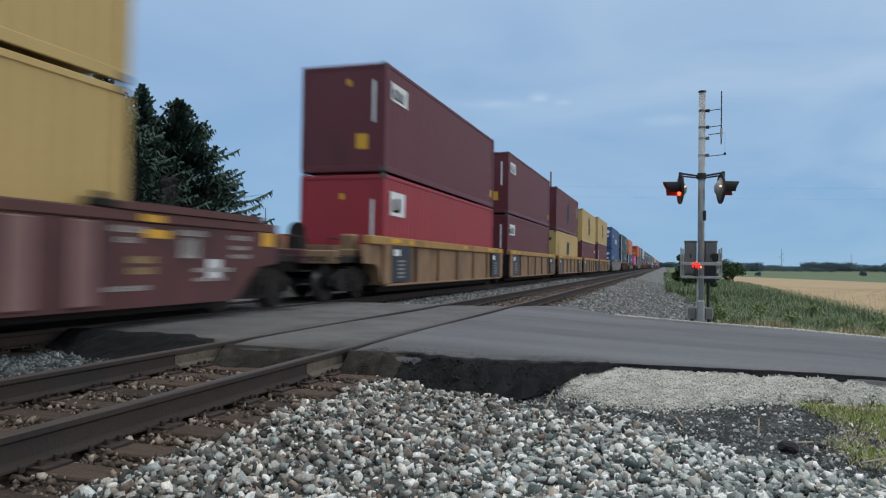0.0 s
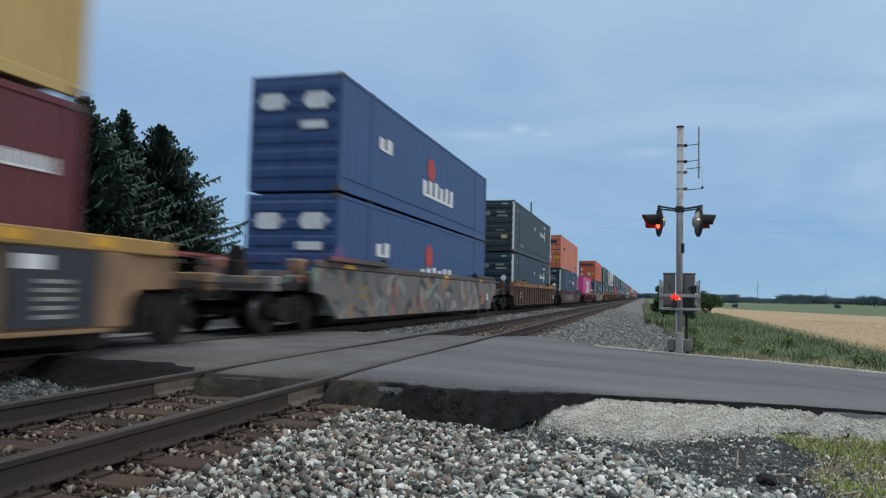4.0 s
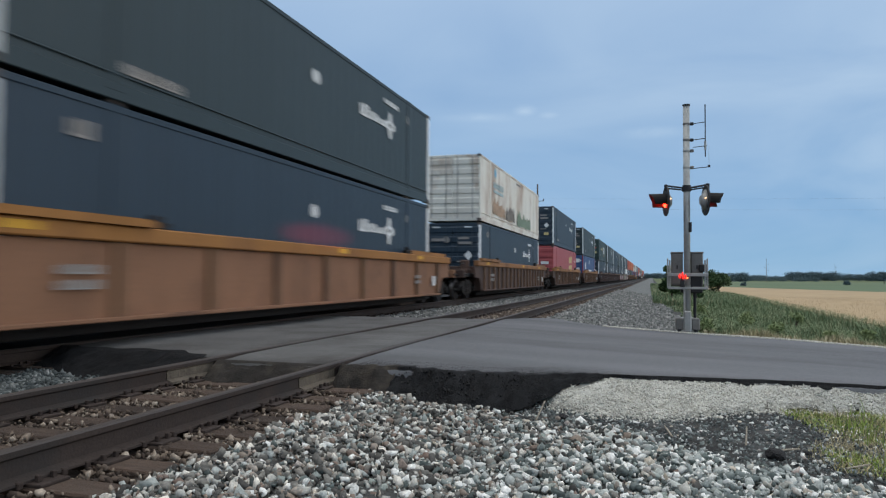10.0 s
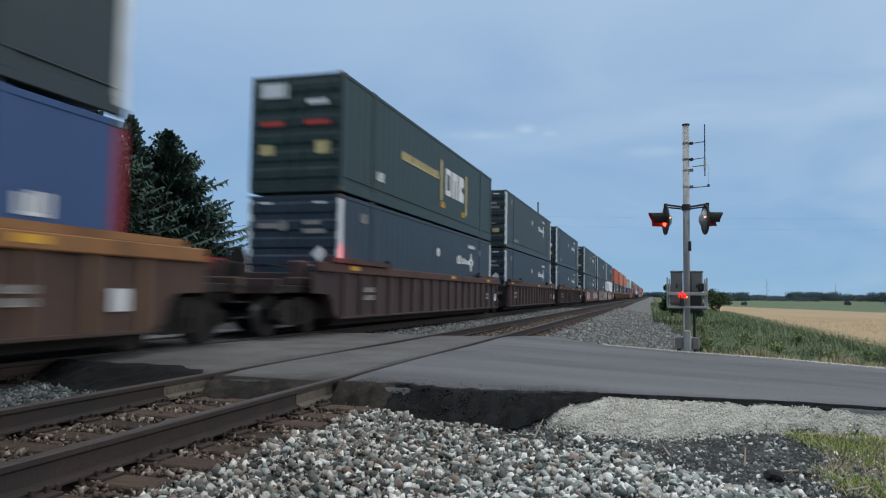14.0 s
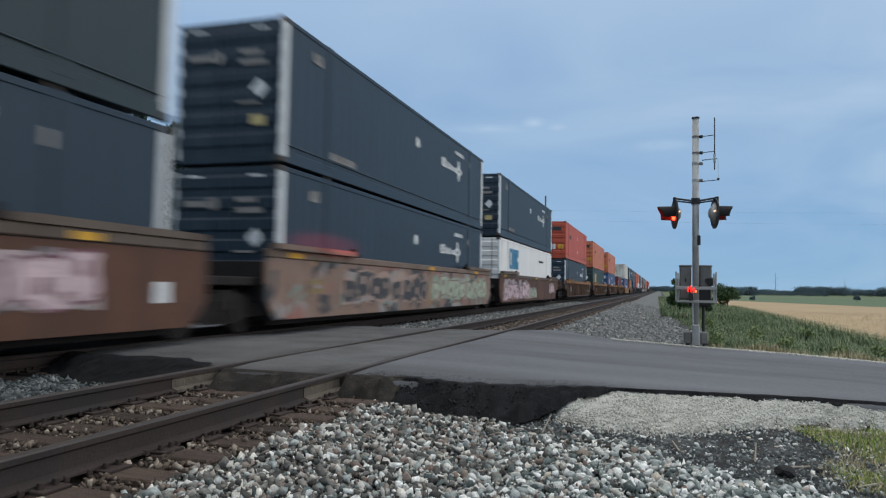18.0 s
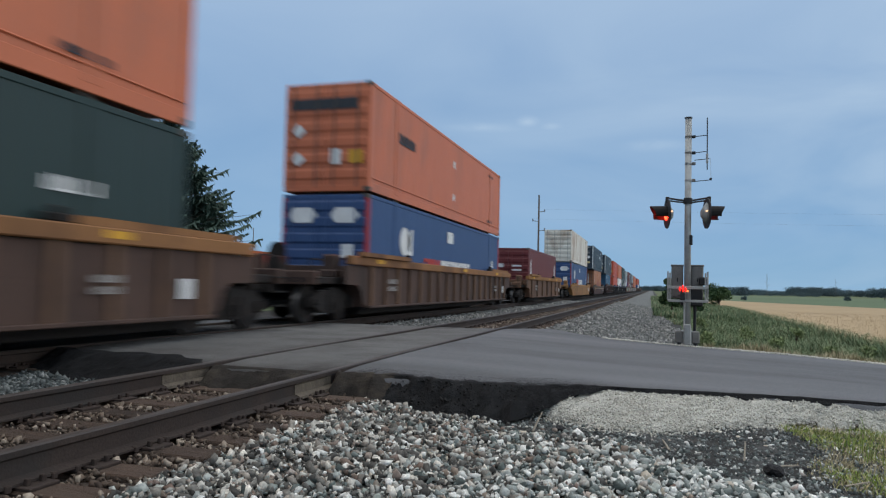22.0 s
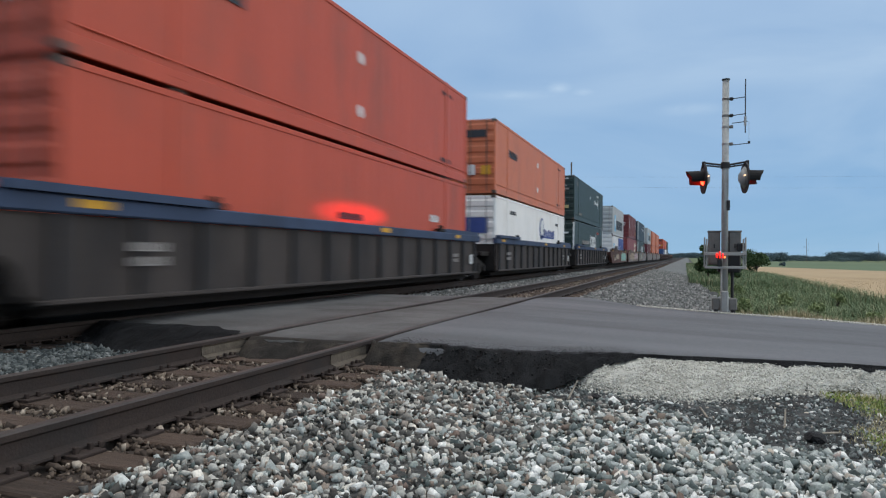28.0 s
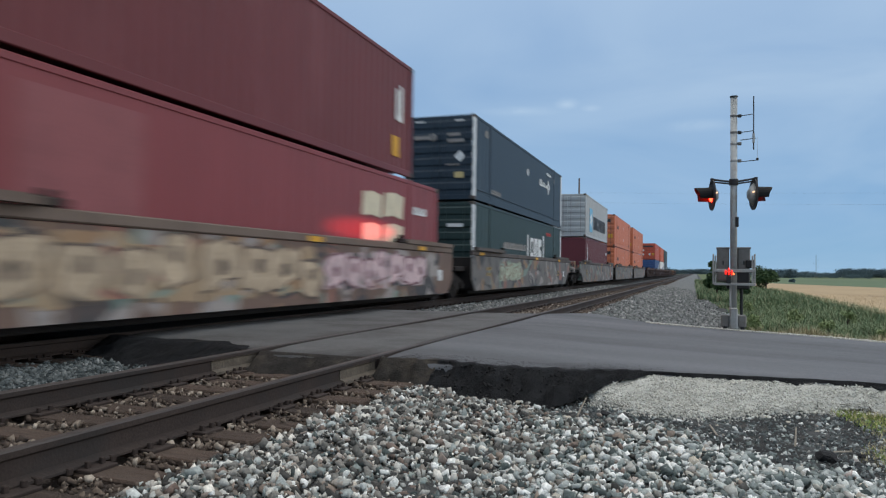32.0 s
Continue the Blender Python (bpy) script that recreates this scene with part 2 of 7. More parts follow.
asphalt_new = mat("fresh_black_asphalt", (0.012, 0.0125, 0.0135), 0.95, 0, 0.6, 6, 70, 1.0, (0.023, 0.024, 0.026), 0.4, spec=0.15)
dusty_edge = mat("dusty_brown_asphalt", (0.030, 0.027, 0.024), 0.95, 0, 0.45, 5, 70, 0.9, (0.075, 0.064, 0.05), 0.35, spec=0.2)
panel_mat = mat("crossing_panel_asphalt", (0.112, 0.112, 0.110), 0.85, 0, 0.28, 1.0, 80, 0.4, (0.050, 0.047, 0.044), 0.5)
# oil-stained paving, darkened further for the shade below the train
shaded_oily_panel = mat("oily_asphalt_train_shade", (0.030, 0.029, 0.029), 0.85, 0, 0.35, 1.2, 80, 0.4, (0.055, 0.053, 0.052), 0.4)
stone_mat = ramp_mat("crushed_ballast_stone", ((0.0, (0.040, 0.052, 0.050)), (0.14, (0.11, 0.135, 0.128)), (0.36, (0.25, 0.285, 0.27)), (0.60, (0.45, 0.475, 0.455)), (0.63, (0.52, 0.47, 0.38)), (0.65, (0.42, 0.35, 0.315)),
                                             (0.68, (0.30, 0.345, 0.31)), (0.74, (0.60, 0.615, 0.585)), (1.0, (0.84, 0.84, 0.80))))
dirty_stone = ramp_mat("dirty_ballast_stone", ((0.0, (0.034, 0.033, 0.030)), (0.28, (0.104, 0.102, 0.094)), (0.48, (0.213, 0.207, 0.185)), (0.56, (0.256, 0.207, 0.165)), (0.63, (0.171, 0.122, 0.101)), (0.69, (0.378, 0.336, 0.287)), (0.75, (0.329, 0.336, 0.311)), (0.92, (0.573, 0.555, 0.500)), (1.0, (0.781, 0.744, 0.659))))
worn_stone = ramp_mat("weathered_far_ballast", ((0.0, (0.075, 0.080, 0.079)), (0.4, (0.135, 0.142, 0.138)), (0.8, (0.20, 0.205, 0.197)), (1.0, (0.36, 0.36, 0.34))))
dark_stone = ramp_mat("dark_ballast_stone", ((0.0, (0.03, 0.037, 0.038)), (0.5, (0.085, 0.10, 0.10)), (0.9, (0.17, 0.185, 0.18)), (1.0, (0.3, 0.31, 0.3))))
dusty_stone = ramp_mat("dusty_brown_ballast", ((0.0, (0.038, 0.027, 0.021)), (0.45, (0.092, 0.068, 0.052)), (0.8, (0.19, 0.15, 0.115)), (1.0, (0.42, 0.36, 0.29))))
grit_mat = ramp_mat("pale_crushed_limestone", ((0.0, (0.33, 0.325, 0.285)), (0.4, (0.47, 0.463, 0.41)), (0.8, (0.55, 0.545, 0.485)), (1.0, (0.66, 0.65, 0.58))))
bed_mat = mat("ballast_bed", (0.04, 0.042, 0.041), 0.95, 0, 0.5, 9, 45, 0.9, (0.07, 0.07, 0.066), 0.5)
brown_bed = mat("oily_brown_bed", (0.055, 0.042, 0.034), 0.95, 0, 0.4, 3, 45, 0.8, (0.032, 0.026, 0.022), 0.5)
limestone_bed = mat("pale_limestone_bed", (0.45, 0.448, 0.405), 0.95, 0, 0.3, 5, 60, 0.8, (0.22, 0.205, 0.17), 0.4)
# nearly black: oil stains plus the train's shade put into the colour
shaded_oily_bed = mat("oily_bed_train_shade", (0.026, 0.024, 0.023), 0.95, 0, 0.4, 3, 45, 0.8, (0.045, 0.04, 0.036), 0.4)
soil_mat = mat("dark_cinder_soil", (0.034, 0.034, 0.033), 0.95, 0, 0.55, 7, 70, 1.0, (0.085, 0.08, 0.073), 0.35, spec=0.2)
ground_mat = mat("rough_grass_ground", (0.085, 0.115, 0.04), 0.95, 0, 0.4, 0.4, 8, 0.5, (0.14, 0.13, 0.07), 0.4)


# ---- building helpers ----
def box(bm, x0, x1, y0, y1, z0, z1, bevel=0.0):
    vs = bmesh.ops.create_cube(bm, size=1.0, matrix=Matrix.LocRotScale(
        ((x0 + x1) / 2, (y0 + y1) / 2, (z0 + z1) / 2), None, (x1 - x0, y1 - y0, z1 - z0)))["verts"]
    if bevel:
        es = {e for v in vs for e in v.link_edges}
        bmesh.ops.bevel(bm, geom=list(es), offset=bevel, segments=1, affect="EDGES")
    return bm


def rod(bm, a, b, r, sides=10, r2=None):
    a, b = Vector(a), Vector(b)
    turn = (b - a).to_track_quat("Z", "Y").to_matrix().to_4x4()
    bmesh.ops.create_cone(bm, cap_ends=True, segments=sides, radius1=r, radius2=r if r2 is None else r2, depth=(b - a).length,
                          matrix=Matrix.Translation((a + b) / 2) @ turn)
    return bm


def prism(bm, outline, axis, lo, hi):
    """An outline of (u, v) pushed along an axis: x takes (y, z), y takes (x, z), z takes (x, y)."""
    place = {"x": lambda u, v, w: (w, u, v), "y": lambda u, v, w: (u, w, v), "z": lambda u, v, w: (u, v, w)}[axis]
    a = [bm.verts.new(place(u, v, lo)) for u, v in outline]
    b = [bm.verts.new(place(u, v, hi)) for u, v in outline]
    k = len(outline)
    bm.faces.new(a), bm.faces.new(b)
    for i in range(k):
        bm.faces.new((a[i], a[(i + 1) % k], b[(i + 1) % k], b[i]))
    bmesh.ops.recalc_face_normals(bm, faces=bm.faces)
    return bm


def mesh_of(name, bm, material, smooth=False):
    me = bpy.data.meshes.new(name)
    bm.to_mesh(me)
    bm.free()
    for mt in material if isinstance(material, (list, tuple)) else [material]:
        me.materials.append(mt)
    if smooth:
        me.polygons.foreach_set("use_smooth", [True] * len(me.polygons))
    return me


def part(name, bm, material, parent=None, label="", at=None):
    """A bmesh (or a finished mesh) as one mesh object under a thing or a part."""
    me = bm if isinstance(bm, bpy.types.Mesh) else mesh_of(name, bm, material)
    ob = new(name, me)
    if at is not None:
        ob.matrix_basis = at if isinstance(at, Matrix) else Matrix.Translation(at)
    ob.parent = parent
    return tagged(ob, label)


def thing(name, label, category, group="", m=None):
    ob = new(name)
    ob.empty_display_size = 0.2
    if m is not None:
        ob.matrix_basis = m
    return tagged(ob, label, category, group)


STORE = {}


def stored(key, build, material, smooth=False):
    if key not in STORE:
        STORE[key] = mesh_of(key[0] if isinstance(key, tuple) else key, build(), material, smooth)
    return STORE[key]


def arrays_mesh(name, verts, faces, material):
    me = bpy.data.meshes.new(name)
    verts, faces = np.asarray(verts, np.float32), np.asarray(faces, np.int32)
    me.vertices.add(len(verts))
    me.vertices.foreach_set("co", verts.ravel())
    k = faces.shape[1]
    me.loops.add(faces.size)
    me.loops.foreach_set("vertex_index", faces.ravel())
    me.polygons.add(len(faces))
    me.polygons.foreach_set("loop_start", np.arange(0, faces.size, k, dtype=np.int32))
    me.polygons.foreach_set("loop_total", np.full(len(faces), k, np.int32))
    me.materials.append(material)
    me.update(calc_edges=True)
    me.validate()
    return me


# ---- lie of the land: x across the tracks, y along them, z = 0 at the rail heads ----
RAIL_A, RAIL_B = -3.25, -4.73          # empty track
TRACK_1, TRACK_2 = -3.99, -8.22
ROAD_NEAR, ROAD_FAR = 7.55, 14.85


def shelf(v, pts):
    return np.interp(v, [p[0] for p in pts], [p[1] for p in pts])


def road_z(x):
    return shelf(x, ((-40, -1.1), (-20, -0.5), (-11, -0.04), (-2.6, -0.02), (-0.9, -0.10), (0.6, -0.15), (2.3, -0.21), (4, -0.30), (9, -0.6), (30, -0.9), (60, -0.9)))


def bed_z(x, y):
    before = shelf(x, ((-19, -0.95), (-17, -0.8), (-15.2, -0.30), (-9.7, -0.24), (-2.75, -0.245), (-2.3, -0.29), (-1.2, -0.36), (1.0, -0.40), (2.2, -0.46), (4, -0.62), (9, -0.95)))
    after = shelf(x, ((-19, -0.95), (-17, -0.8), (-15.2, -0.30), (-9.7, -0.24), (-2.6, -0.23), (-1.9, -0.30), (-0.2, -0.62), (1.5, -0.50), (2.5, -0.55), (9, -0.95)))
    w = np.clip((y - 11) / 2, 0, 1)
    return before * (1 - w) + after * w


def land_z(x, y):
    side = np.where(x > 0, shelf(x, ((0, -0.55), (4, -0.75), (9, -0.95), (20, -1.0), (4000, -1.0))), shelf(-x, ((0, -0.5), (13, -0.9), (19, -0.95), (4000, -1.0))))
    return side


def sheet(name, xs, ys, height, material, label, kind="structure", jitter=0.0):
    X, Y = np.meshgrid(np.asarray(xs, float), np.asarray(ys, float))
    Z = height(X, Y)
    if jitter:
        rng = np.random.default_rng(5)
        Z = Z + rng.normal(0, jitter, Z.shape)
    nx, ny = len(xs), len(ys)
    i = (np.arange(ny - 1)[:, None] * nx + np.arange(nx - 1)[None, :]).ravel()
    ob = new(name, arrays_mesh(name, np.stack([X, Y, Z], -1).reshape(-1, 3), np.stack([i, i + 1, i + nx + 1, i + nx], 1), material))
    ob.data.polygons.foreach_set("use_smooth", [True] * len(ob.data.polygons))
    return tagged(ob, label, kind=kind)


far_steps = [40, 60, 90, 140, 220, 350, 600, 1000, 1700, 3000]
xs = [-v for v in reversed(far_steps)] + list(np.arange(-30, 30.1, 1.5)) + far_steps
ys = [-v for v in reversed(far_steps[:7])] + list(np.arange(-12, 36.1, 1.5)) + far_steps
sheet("ground", xs, ys, lambda x, y: land_z(x, y) - 0.12, ground_mat, "rough grassy ground reaching to the horizon")

# ballast bed under both tracks
bed_y = list(np.arange(-6, 30, 0.2)) + list(np.arange(30, 60, 1)) + [60, 70, 80, 100, 130, 170, 220, 300, 420, 600, 900, 1400]
for name, x_edges, material, text in (("ballast_shoulder", np.arange(-2.7, 1.25, 0.12), bed_mat, "grey crushed stone shoulder sloping from the track"),
                                      ("ballast_bed", np.arange(-5.6, -2.65, 0.12), brown_bed, "oily brown ballast under the empty track"),
                                      ("ballast_between_tracks", np.arange(-6.9, -5.55, 0.15), bed_mat, "grey ballast between the two tracks"),
                                      # wide dark sheet, so the gap below the cars shows its painted shade
                                      ("ballast_under_train", np.arange(-18.5, -6.65, 0.25), shaded_oily_bed, "oily black ballast under the far track")):
    rng_bed = np.random.default_rng(9)
    sheet(name, x_edges, bed_y, lambda x, y: bed_z(x, y) + 0.012 * np.sin(x * 7 + y * 3) * np.sin(y * 5) - np.where((y > 7.2) & (y < 16.8), 0.10, 0), material, text)

far_stone = mat("far_crushed_stone", (0.135, 0.142, 0.138), 0.95, 0, 0.4, 2.0, 14, 0.8, (0.085, 0.086, 0.082), 0.4)
sheet("ballast_far_shoulder", np.arange(-2.6, 0.55, 0.3), [48, 54] + bed_y[bed_y.index(60):], lambda x, y: bed_z(x, y) + 0.030 + 0 * x, far_stone, "grey crushed stone shoulder running into the distance")

# ---- the road over the crossing ----
road_x = list(np.arange(-60, -12, 3)) + list(np.arange(-12, 6, 0.3)) + list(np.arange(6, 62, 3))


def road_edges(x):
    near = shelf(x, ((-12, 7.8), (-8, 7.45), (-5.6, 7.25), (-5.0, 7.0), (-4.9, 6.85), (-2.6, 6.85), (-1.6, 7.0), (-0.9, 7.55), (0.2, 7.9), (1.4, 8.3), (3, 8.6), (9, 8.7)))
    far = shelf(x, ((-11, 15.6), (-4, 15.7), (-3.0, 16.2), (-2.3, 16.9), (-1.9, 16.4), (-0.8, 15.3), (0.7, 14.9), (4, 14.7), (9, 14.7)))
    return near, far


def strip(name, x_list, material, label, lift=0.0, depth=0.35):
    """A carriageway slab between its two edges, with thickness and crumbled rims."""
    rng = np.random.default_rng(3)
    verts, faces = [], []
    steps = 14
    for x in x_list:
        a, b = road_edges(x)
        a, b = a + rng.normal(0, 0.03), b + rng.normal(0, 0.03)
        z = road_z(x) + lift
        row = [(x, a + 0.02, z - depth)] + [(x, a + (b - a) * k / steps, z + 0.012 * np.sin(k * 0.45) - (0.02 if k in (0, steps) else 0)) for k in range(steps + 1)] + [(x, b + 0.12, z - depth)]
        verts += row
    w = steps + 3
    for i in range(len(x_list) - 1):
        for k in range(w - 1):
            faces.append((i * w + k, (i + 1) * w + k, (i + 1) * w + k + 1, i * w + k + 1))
    ob = new(name, arrays_mesh(name, verts, faces, material))
    return tagged(ob, label, kind="structure")


GAP = 0.075
slots = sorted((RAIL_A, RAIL_B, TRACK_2 + 0.74, TRACK_2 - 0.74))
edges = [-60.0]
for r in slots:
    edges += [r - GAP, r + GAP]
edges.append(60.0)
strip("road", [x for x in [edges[8]] + road_x + [edges[9]] if edges[8] <= x <= edges[9]], asphalt, "worn grey asphalt road, sloping away from the tracks")
for lo, hi in ((edges[2], edges[3]), (edges[4], edges[5]), (edges[6], edges[7])):
    # the strip under the train carries painted shade besides its oil stains
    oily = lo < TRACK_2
    strip("pavement", list(np.linspace(lo, hi, 14)), shaded_oily_panel if oily else panel_mat, "oil-blackened asphalt under the train" if oily else "worn asphalt between the rails of the crossing")
strip("road", [edges[0]] + [x for x in road_x if edges[0] < x < edges[1]] + [edges[1]], asphalt, "worn grey asphalt road beyond the far track")


# ---- rails and ties ----
def rail_profile():
    return [(-0.076, -0.186), (0.076, -0.186), (0.076, -0.172), (0.012, -0.150), (0.009, -0.060), (0.036, -0.042), (0.037, -0.010),
            (0.028, 0.0), (-0.028, 0.0), (-0.037, -0.010), (-0.036, -0.042), (-0.009, -0.060), (-0.012, -0.150), (-0.076, -0.172)]


def rail(x, parent):
    bm = prism(bmesh.new(), rail_profile(), "y", -12, 1500)
    for f in bm.faces:
        if f.calc_center_median().z > -0.012:
            f.material_index = 1
    ob = part("rail", mesh_of("rail", bm, [rail_side, rail_head]), None, parent, "rusty steel rail with a worn bright head")
    ob.location = (x, 0, 0)
    return ob


def tie_mesh():
    bm = box(bmesh.new(), -1.3, 1.3, -0.115, 0.115, -0.38, -0.205, 0.012)
    return bm


def plate_mesh():
    bm = box(bmesh.new(), -0.17, 0.17, -0.10, 0.10, -0.206, -0.186, 0.004)
    for x, y in ((-0.10, 0.05), (0.10, -0.05), (0.10, 0.05), (-0.10, -0.05)):
        box(bm, x - 0.014, x + 0.014, y - 0.014, y + 0.014, -0.19, -0.150, 0.004)
    return bm


def anchor_mesh():
    bm = box(bmesh.new(), -0.09, 0.09, -0.02, 0.02, -0.205, -0.165, 0.006)
    return bm


def track(cx, name, label, ties):
    t = tagged(new(name), label, kind="structure")
    for x in (cx + 0.74, cx - 0.74):
        rail(x, t)
    rng = random.Random(4)
    for y in ties:
        tie = part("tie", stored("tie", tie_mesh, tie_wood), None, t, at=pose(cx + rng.uniform(-0.05, 0.05), y, rng.uniform(-0.012, 0.008), 0, 0, rng.uniform(-1.2, 1.2)))
        if y < 24:
            for x in (cx + 0.74, cx - 0.74):
                part("tie_plate", stored("tie_plate", plate_mesh, plate_steel), None, tie, at=(x - tie.location.x, 0, 0))
                if rng.random() < 0.8:
                    part("rail_anchor", stored("rail_anchor", anchor_mesh, plate_steel), None, tie, at=(x - tie.location.x, 0.15, 0))
                    part("rail_anchor", stored("rail_anchor", anchor_mesh, plate_steel), None, tie, at=(x - tie.location.x, -0.15, 0))
    return t


dust_cake = mat("caked_pale_dust", (0.125, 0.104, 0.080), 0.95, 0, 0.35, 6, 50, 0.6, (0.09, 0.075, 0.06), 0.4)
for x in (RAIL_A, RAIL_B):
    bm = prism(bmesh.new(), [(-0.082, -0.19), (0.082, -0.19), (0.081, -0.165), (0.024, -0.143), (0.020, -0.064), (0.0375, -0.046), (-0.0375, -0.046), (-0.020, -0.064), (-0.024, -0.143), (-0.081, -0.165)], "y", 6.12, 6.90)
    ob = part("rail_dust", bm, dust_cake, at=(x, 0, 0))
    tagged(ob, "pale dust caked on the rail web by the road", kind="structure")


track(TRACK_1, "empty_track", "empty railway track with rusty rails on wooden ties", [y for y in np.arange(-1.70, 110, 0.48) if y < 6.6 or y > 16.3])
track(TRACK_2, "train_track", "railway track under the passing freight train", [y for y in np.arange(-1.6, 40, 0.5) if y < 8.0 or y > 15.9])


# ---- the freight train ----
def paint(name, colour, dirt_amount=0.3, dirt=GRIME, rough=0.5, vary=0.10):
    return mat(name, colour, rough, 0.0, vary, 0.8, 26.0, 0.03, dirt, dirt_amount, (1, 1.4, 0.5), spec=0.35)


RUST = (0.10, 0.045, 0.025)
PAINT = {
    "navy": paint("navy_container_paint", (0.020, 0.038, 0.058), 0.12, (0.034, 0.050, 0.064)),
    "charcoal": paint("charcoal_container_paint", (0.026, 0.042, 0.048), 0.12, (0.040, 0.055, 0.060)),
    "green": paint("dark_green_container_paint", (0.019, 0.041, 0.040), 0.12, (0.033, 0.050, 0.050)),
    "orange": paint("orange_container_paint", (0.56, 0.115, 0.052), 0.28, (0.33, 0.10, 0.06)),
    "pale_orange": paint("faded_orange_container_paint", (0.56, 0.165, 0.080), 0.28, (0.36, 0.14, 0.085)),
    "red_orange": paint("red_orange_container_paint", (0.50, 0.085, 0.045), 0.28, (0.3, 0.08, 0.05)),
    "maroon": paint("maroon_container_paint", (0.118, 0.027, 0.035), 0.14, (0.075, 0.023, 0.027)),
    "dull_red": paint("dull_red_container_paint", (0.138, 0.029, 0.032), 0.2, (0.19, 0.056, 0.06)),
    "mid_red": paint("rubbed_red_container_paint", (0.215, 0.047, 0.052), 0.25, (0.15, 0.04, 0.043)),
    "red": paint("bright_red_container_paint", (0.30, 0.028, 0.038), 0.14, (0.2, 0.03, 0.035)),
    "pale_red": paint("faded_red_container_paint", (0.34, 0.072, 0.078), 0.14, (0.27, 0.065, 0.068)),
    "yellow": paint("ochre_yellow_container_paint", (0.47, 0.33, 0.125), 0.14, (0.38, 0.27, 0.105)),
    "blue": paint("royal_blue_container_paint", (0.034, 0.078, 0.195), 0.12, (0.045, 0.078, 0.165)),
    "mid_blue": paint("mid_blue_container_paint", (0.038, 0.115, 0.20), 0.12, (0.05, 0.11, 0.17)),
    "pink": paint("magenta_container_paint", (0.58, 0.072, 0.265), 0.10, (0.48, 0.07, 0.23)),
    "white": paint("white_container_paint", (0.82, 0.81, 0.78), 0.10, (0.60, 0.55, 0.48)),
    "cream": paint("cream_stained_container_paint", (0.70, 0.68, 0.61), 0.42, (0.30, 0.17, 0.095)),
    "plum_squat": paint("worn_maroon_container_paint", (0.125, 0.030, 0.037), 0.14, (0.06, 0.022, 0.025)),
    "pale_white": paint("off_white_container_paint", (0.66, 0.66, 0.65), 0.12, (0.5, 0.46, 0.4)),
    "grey": paint("light_grey_container_paint", (0.40, 0.42, 0.43), 0.2, (0.3, 0.28, 0.25)),
    "buff": paint("light_buff_container_paint", (0.39, 0.172, 0.090), 0.2, (0.31, 0.125, 0.066)),
}
LABEL = {"mid_red": "rubbed mid-red", "plum_squat": "worn maroon", "pale_white": "off-white", "navy": "navy blue", "charcoal": "charcoal grey", "green": "dark green", "orange": "orange", "pale_orange": "faded orange", "red_orange": "red-orange",
         "maroon": "maroon", "dull_red": "dull dark red", "red": "bright red", "pale_red": "faded red", "yellow": "ochre yellow", "blue": "royal blue", "mid_blue": "mid-blue",
         "pink": "magenta pink", "white": "white", "cream": "rust-stained cream", "grey": "light grey", "buff": "buff brown"}
mark_white = mat("white_marking_paint", (0.68, 0.70, 0.70), 0.6, 0, 0.15, 3, 30, 0)
mark_yellow = mat("yellow_marking_paint", (0.62, 0.33, 0.03), 0.6, 0, 0.15, 3, 30, 0)
mark_sand = mat("sand_marking_paint", (0.52, 0.43, 0.2), 0.6, 0, 0.15, 3, 30, 0)
mark_black = mat("dark_marking_paint", (0.03, 0.034, 0.042), 0.6, 0, 0.15, 3, 30, 0)
mark_blue = mat("blue_marking_paint", (0.045, 0.08, 0.27), 0.6, 0, 0.15, 3, 30, 0)
mark_sky = mat("sky_blue_marking_paint", (0.15, 0.42, 0.62), 0.6, 0, 0.15, 3, 30, 0)
mark_red = mat("red_marking_paint", (0.45, 0.05, 0.04), 0.6, 0, 0.15, 3, 30, 0)
mark_teal = mat("teal_graffiti_paint", (0.06, 0.24, 0.40), 0.6, 0, 0.2, 3, 30, 0)
casting_steel = mat("container_corner_steel", (0.10, 0.085, 0.075), 0.7, 0.3, 0.3, 8, 40, 0.1)
rod_steel = mat("galvanised_lock_rod", (0.28, 0.27, 0.26), 0.5, 0.6, 0.2, 8, 40, 0.05)
mark_pale = mat("faded_red_patch_paint", (0.24, 0.075, 0.08), 0.6, 0, 0.15, 3, 30, 0)
mark_brick = mat("brick_red_patch_paint", (0.27, 0.07, 0.045), 0.6, 0, 0.15, 3, 30, 0)
mark_dusk = mat("faded_brown_marking_paint", (0.27, 0.19, 0.085), 0.6, 0, 0.15, 3, 30, 0)
mark_faded = mat("faded_white_marking_paint", (0.27, 0.255, 0.24), 0.7, 0, 0.3, 3, 30, 0)
mark_wash = mat("washed_blue_marking_paint", (0.36, 0.47, 0.50), 0.7, 0, 0.3, 3, 30, 0)
mark_dust = mat("dusty_brown_spray_paint", (0.36, 0.25, 0.17), 0.7, 0, 0.4, 3, 30, 0)
mark_soot = mat("sooty_spray_paint", (0.17, 0.15, 0.13), 0.7, 0, 0.5, 4, 30, 0)
mark_moss = mat("mossy_green_spray_paint", (0.17, 0.23, 0.17), 0.7, 0, 0.5, 4, 30, 0)
mark_cream = mat("cream_marking_paint", (0.60, 0.54, 0.40), 0.6, 0, 0.2, 3, 30, 0)
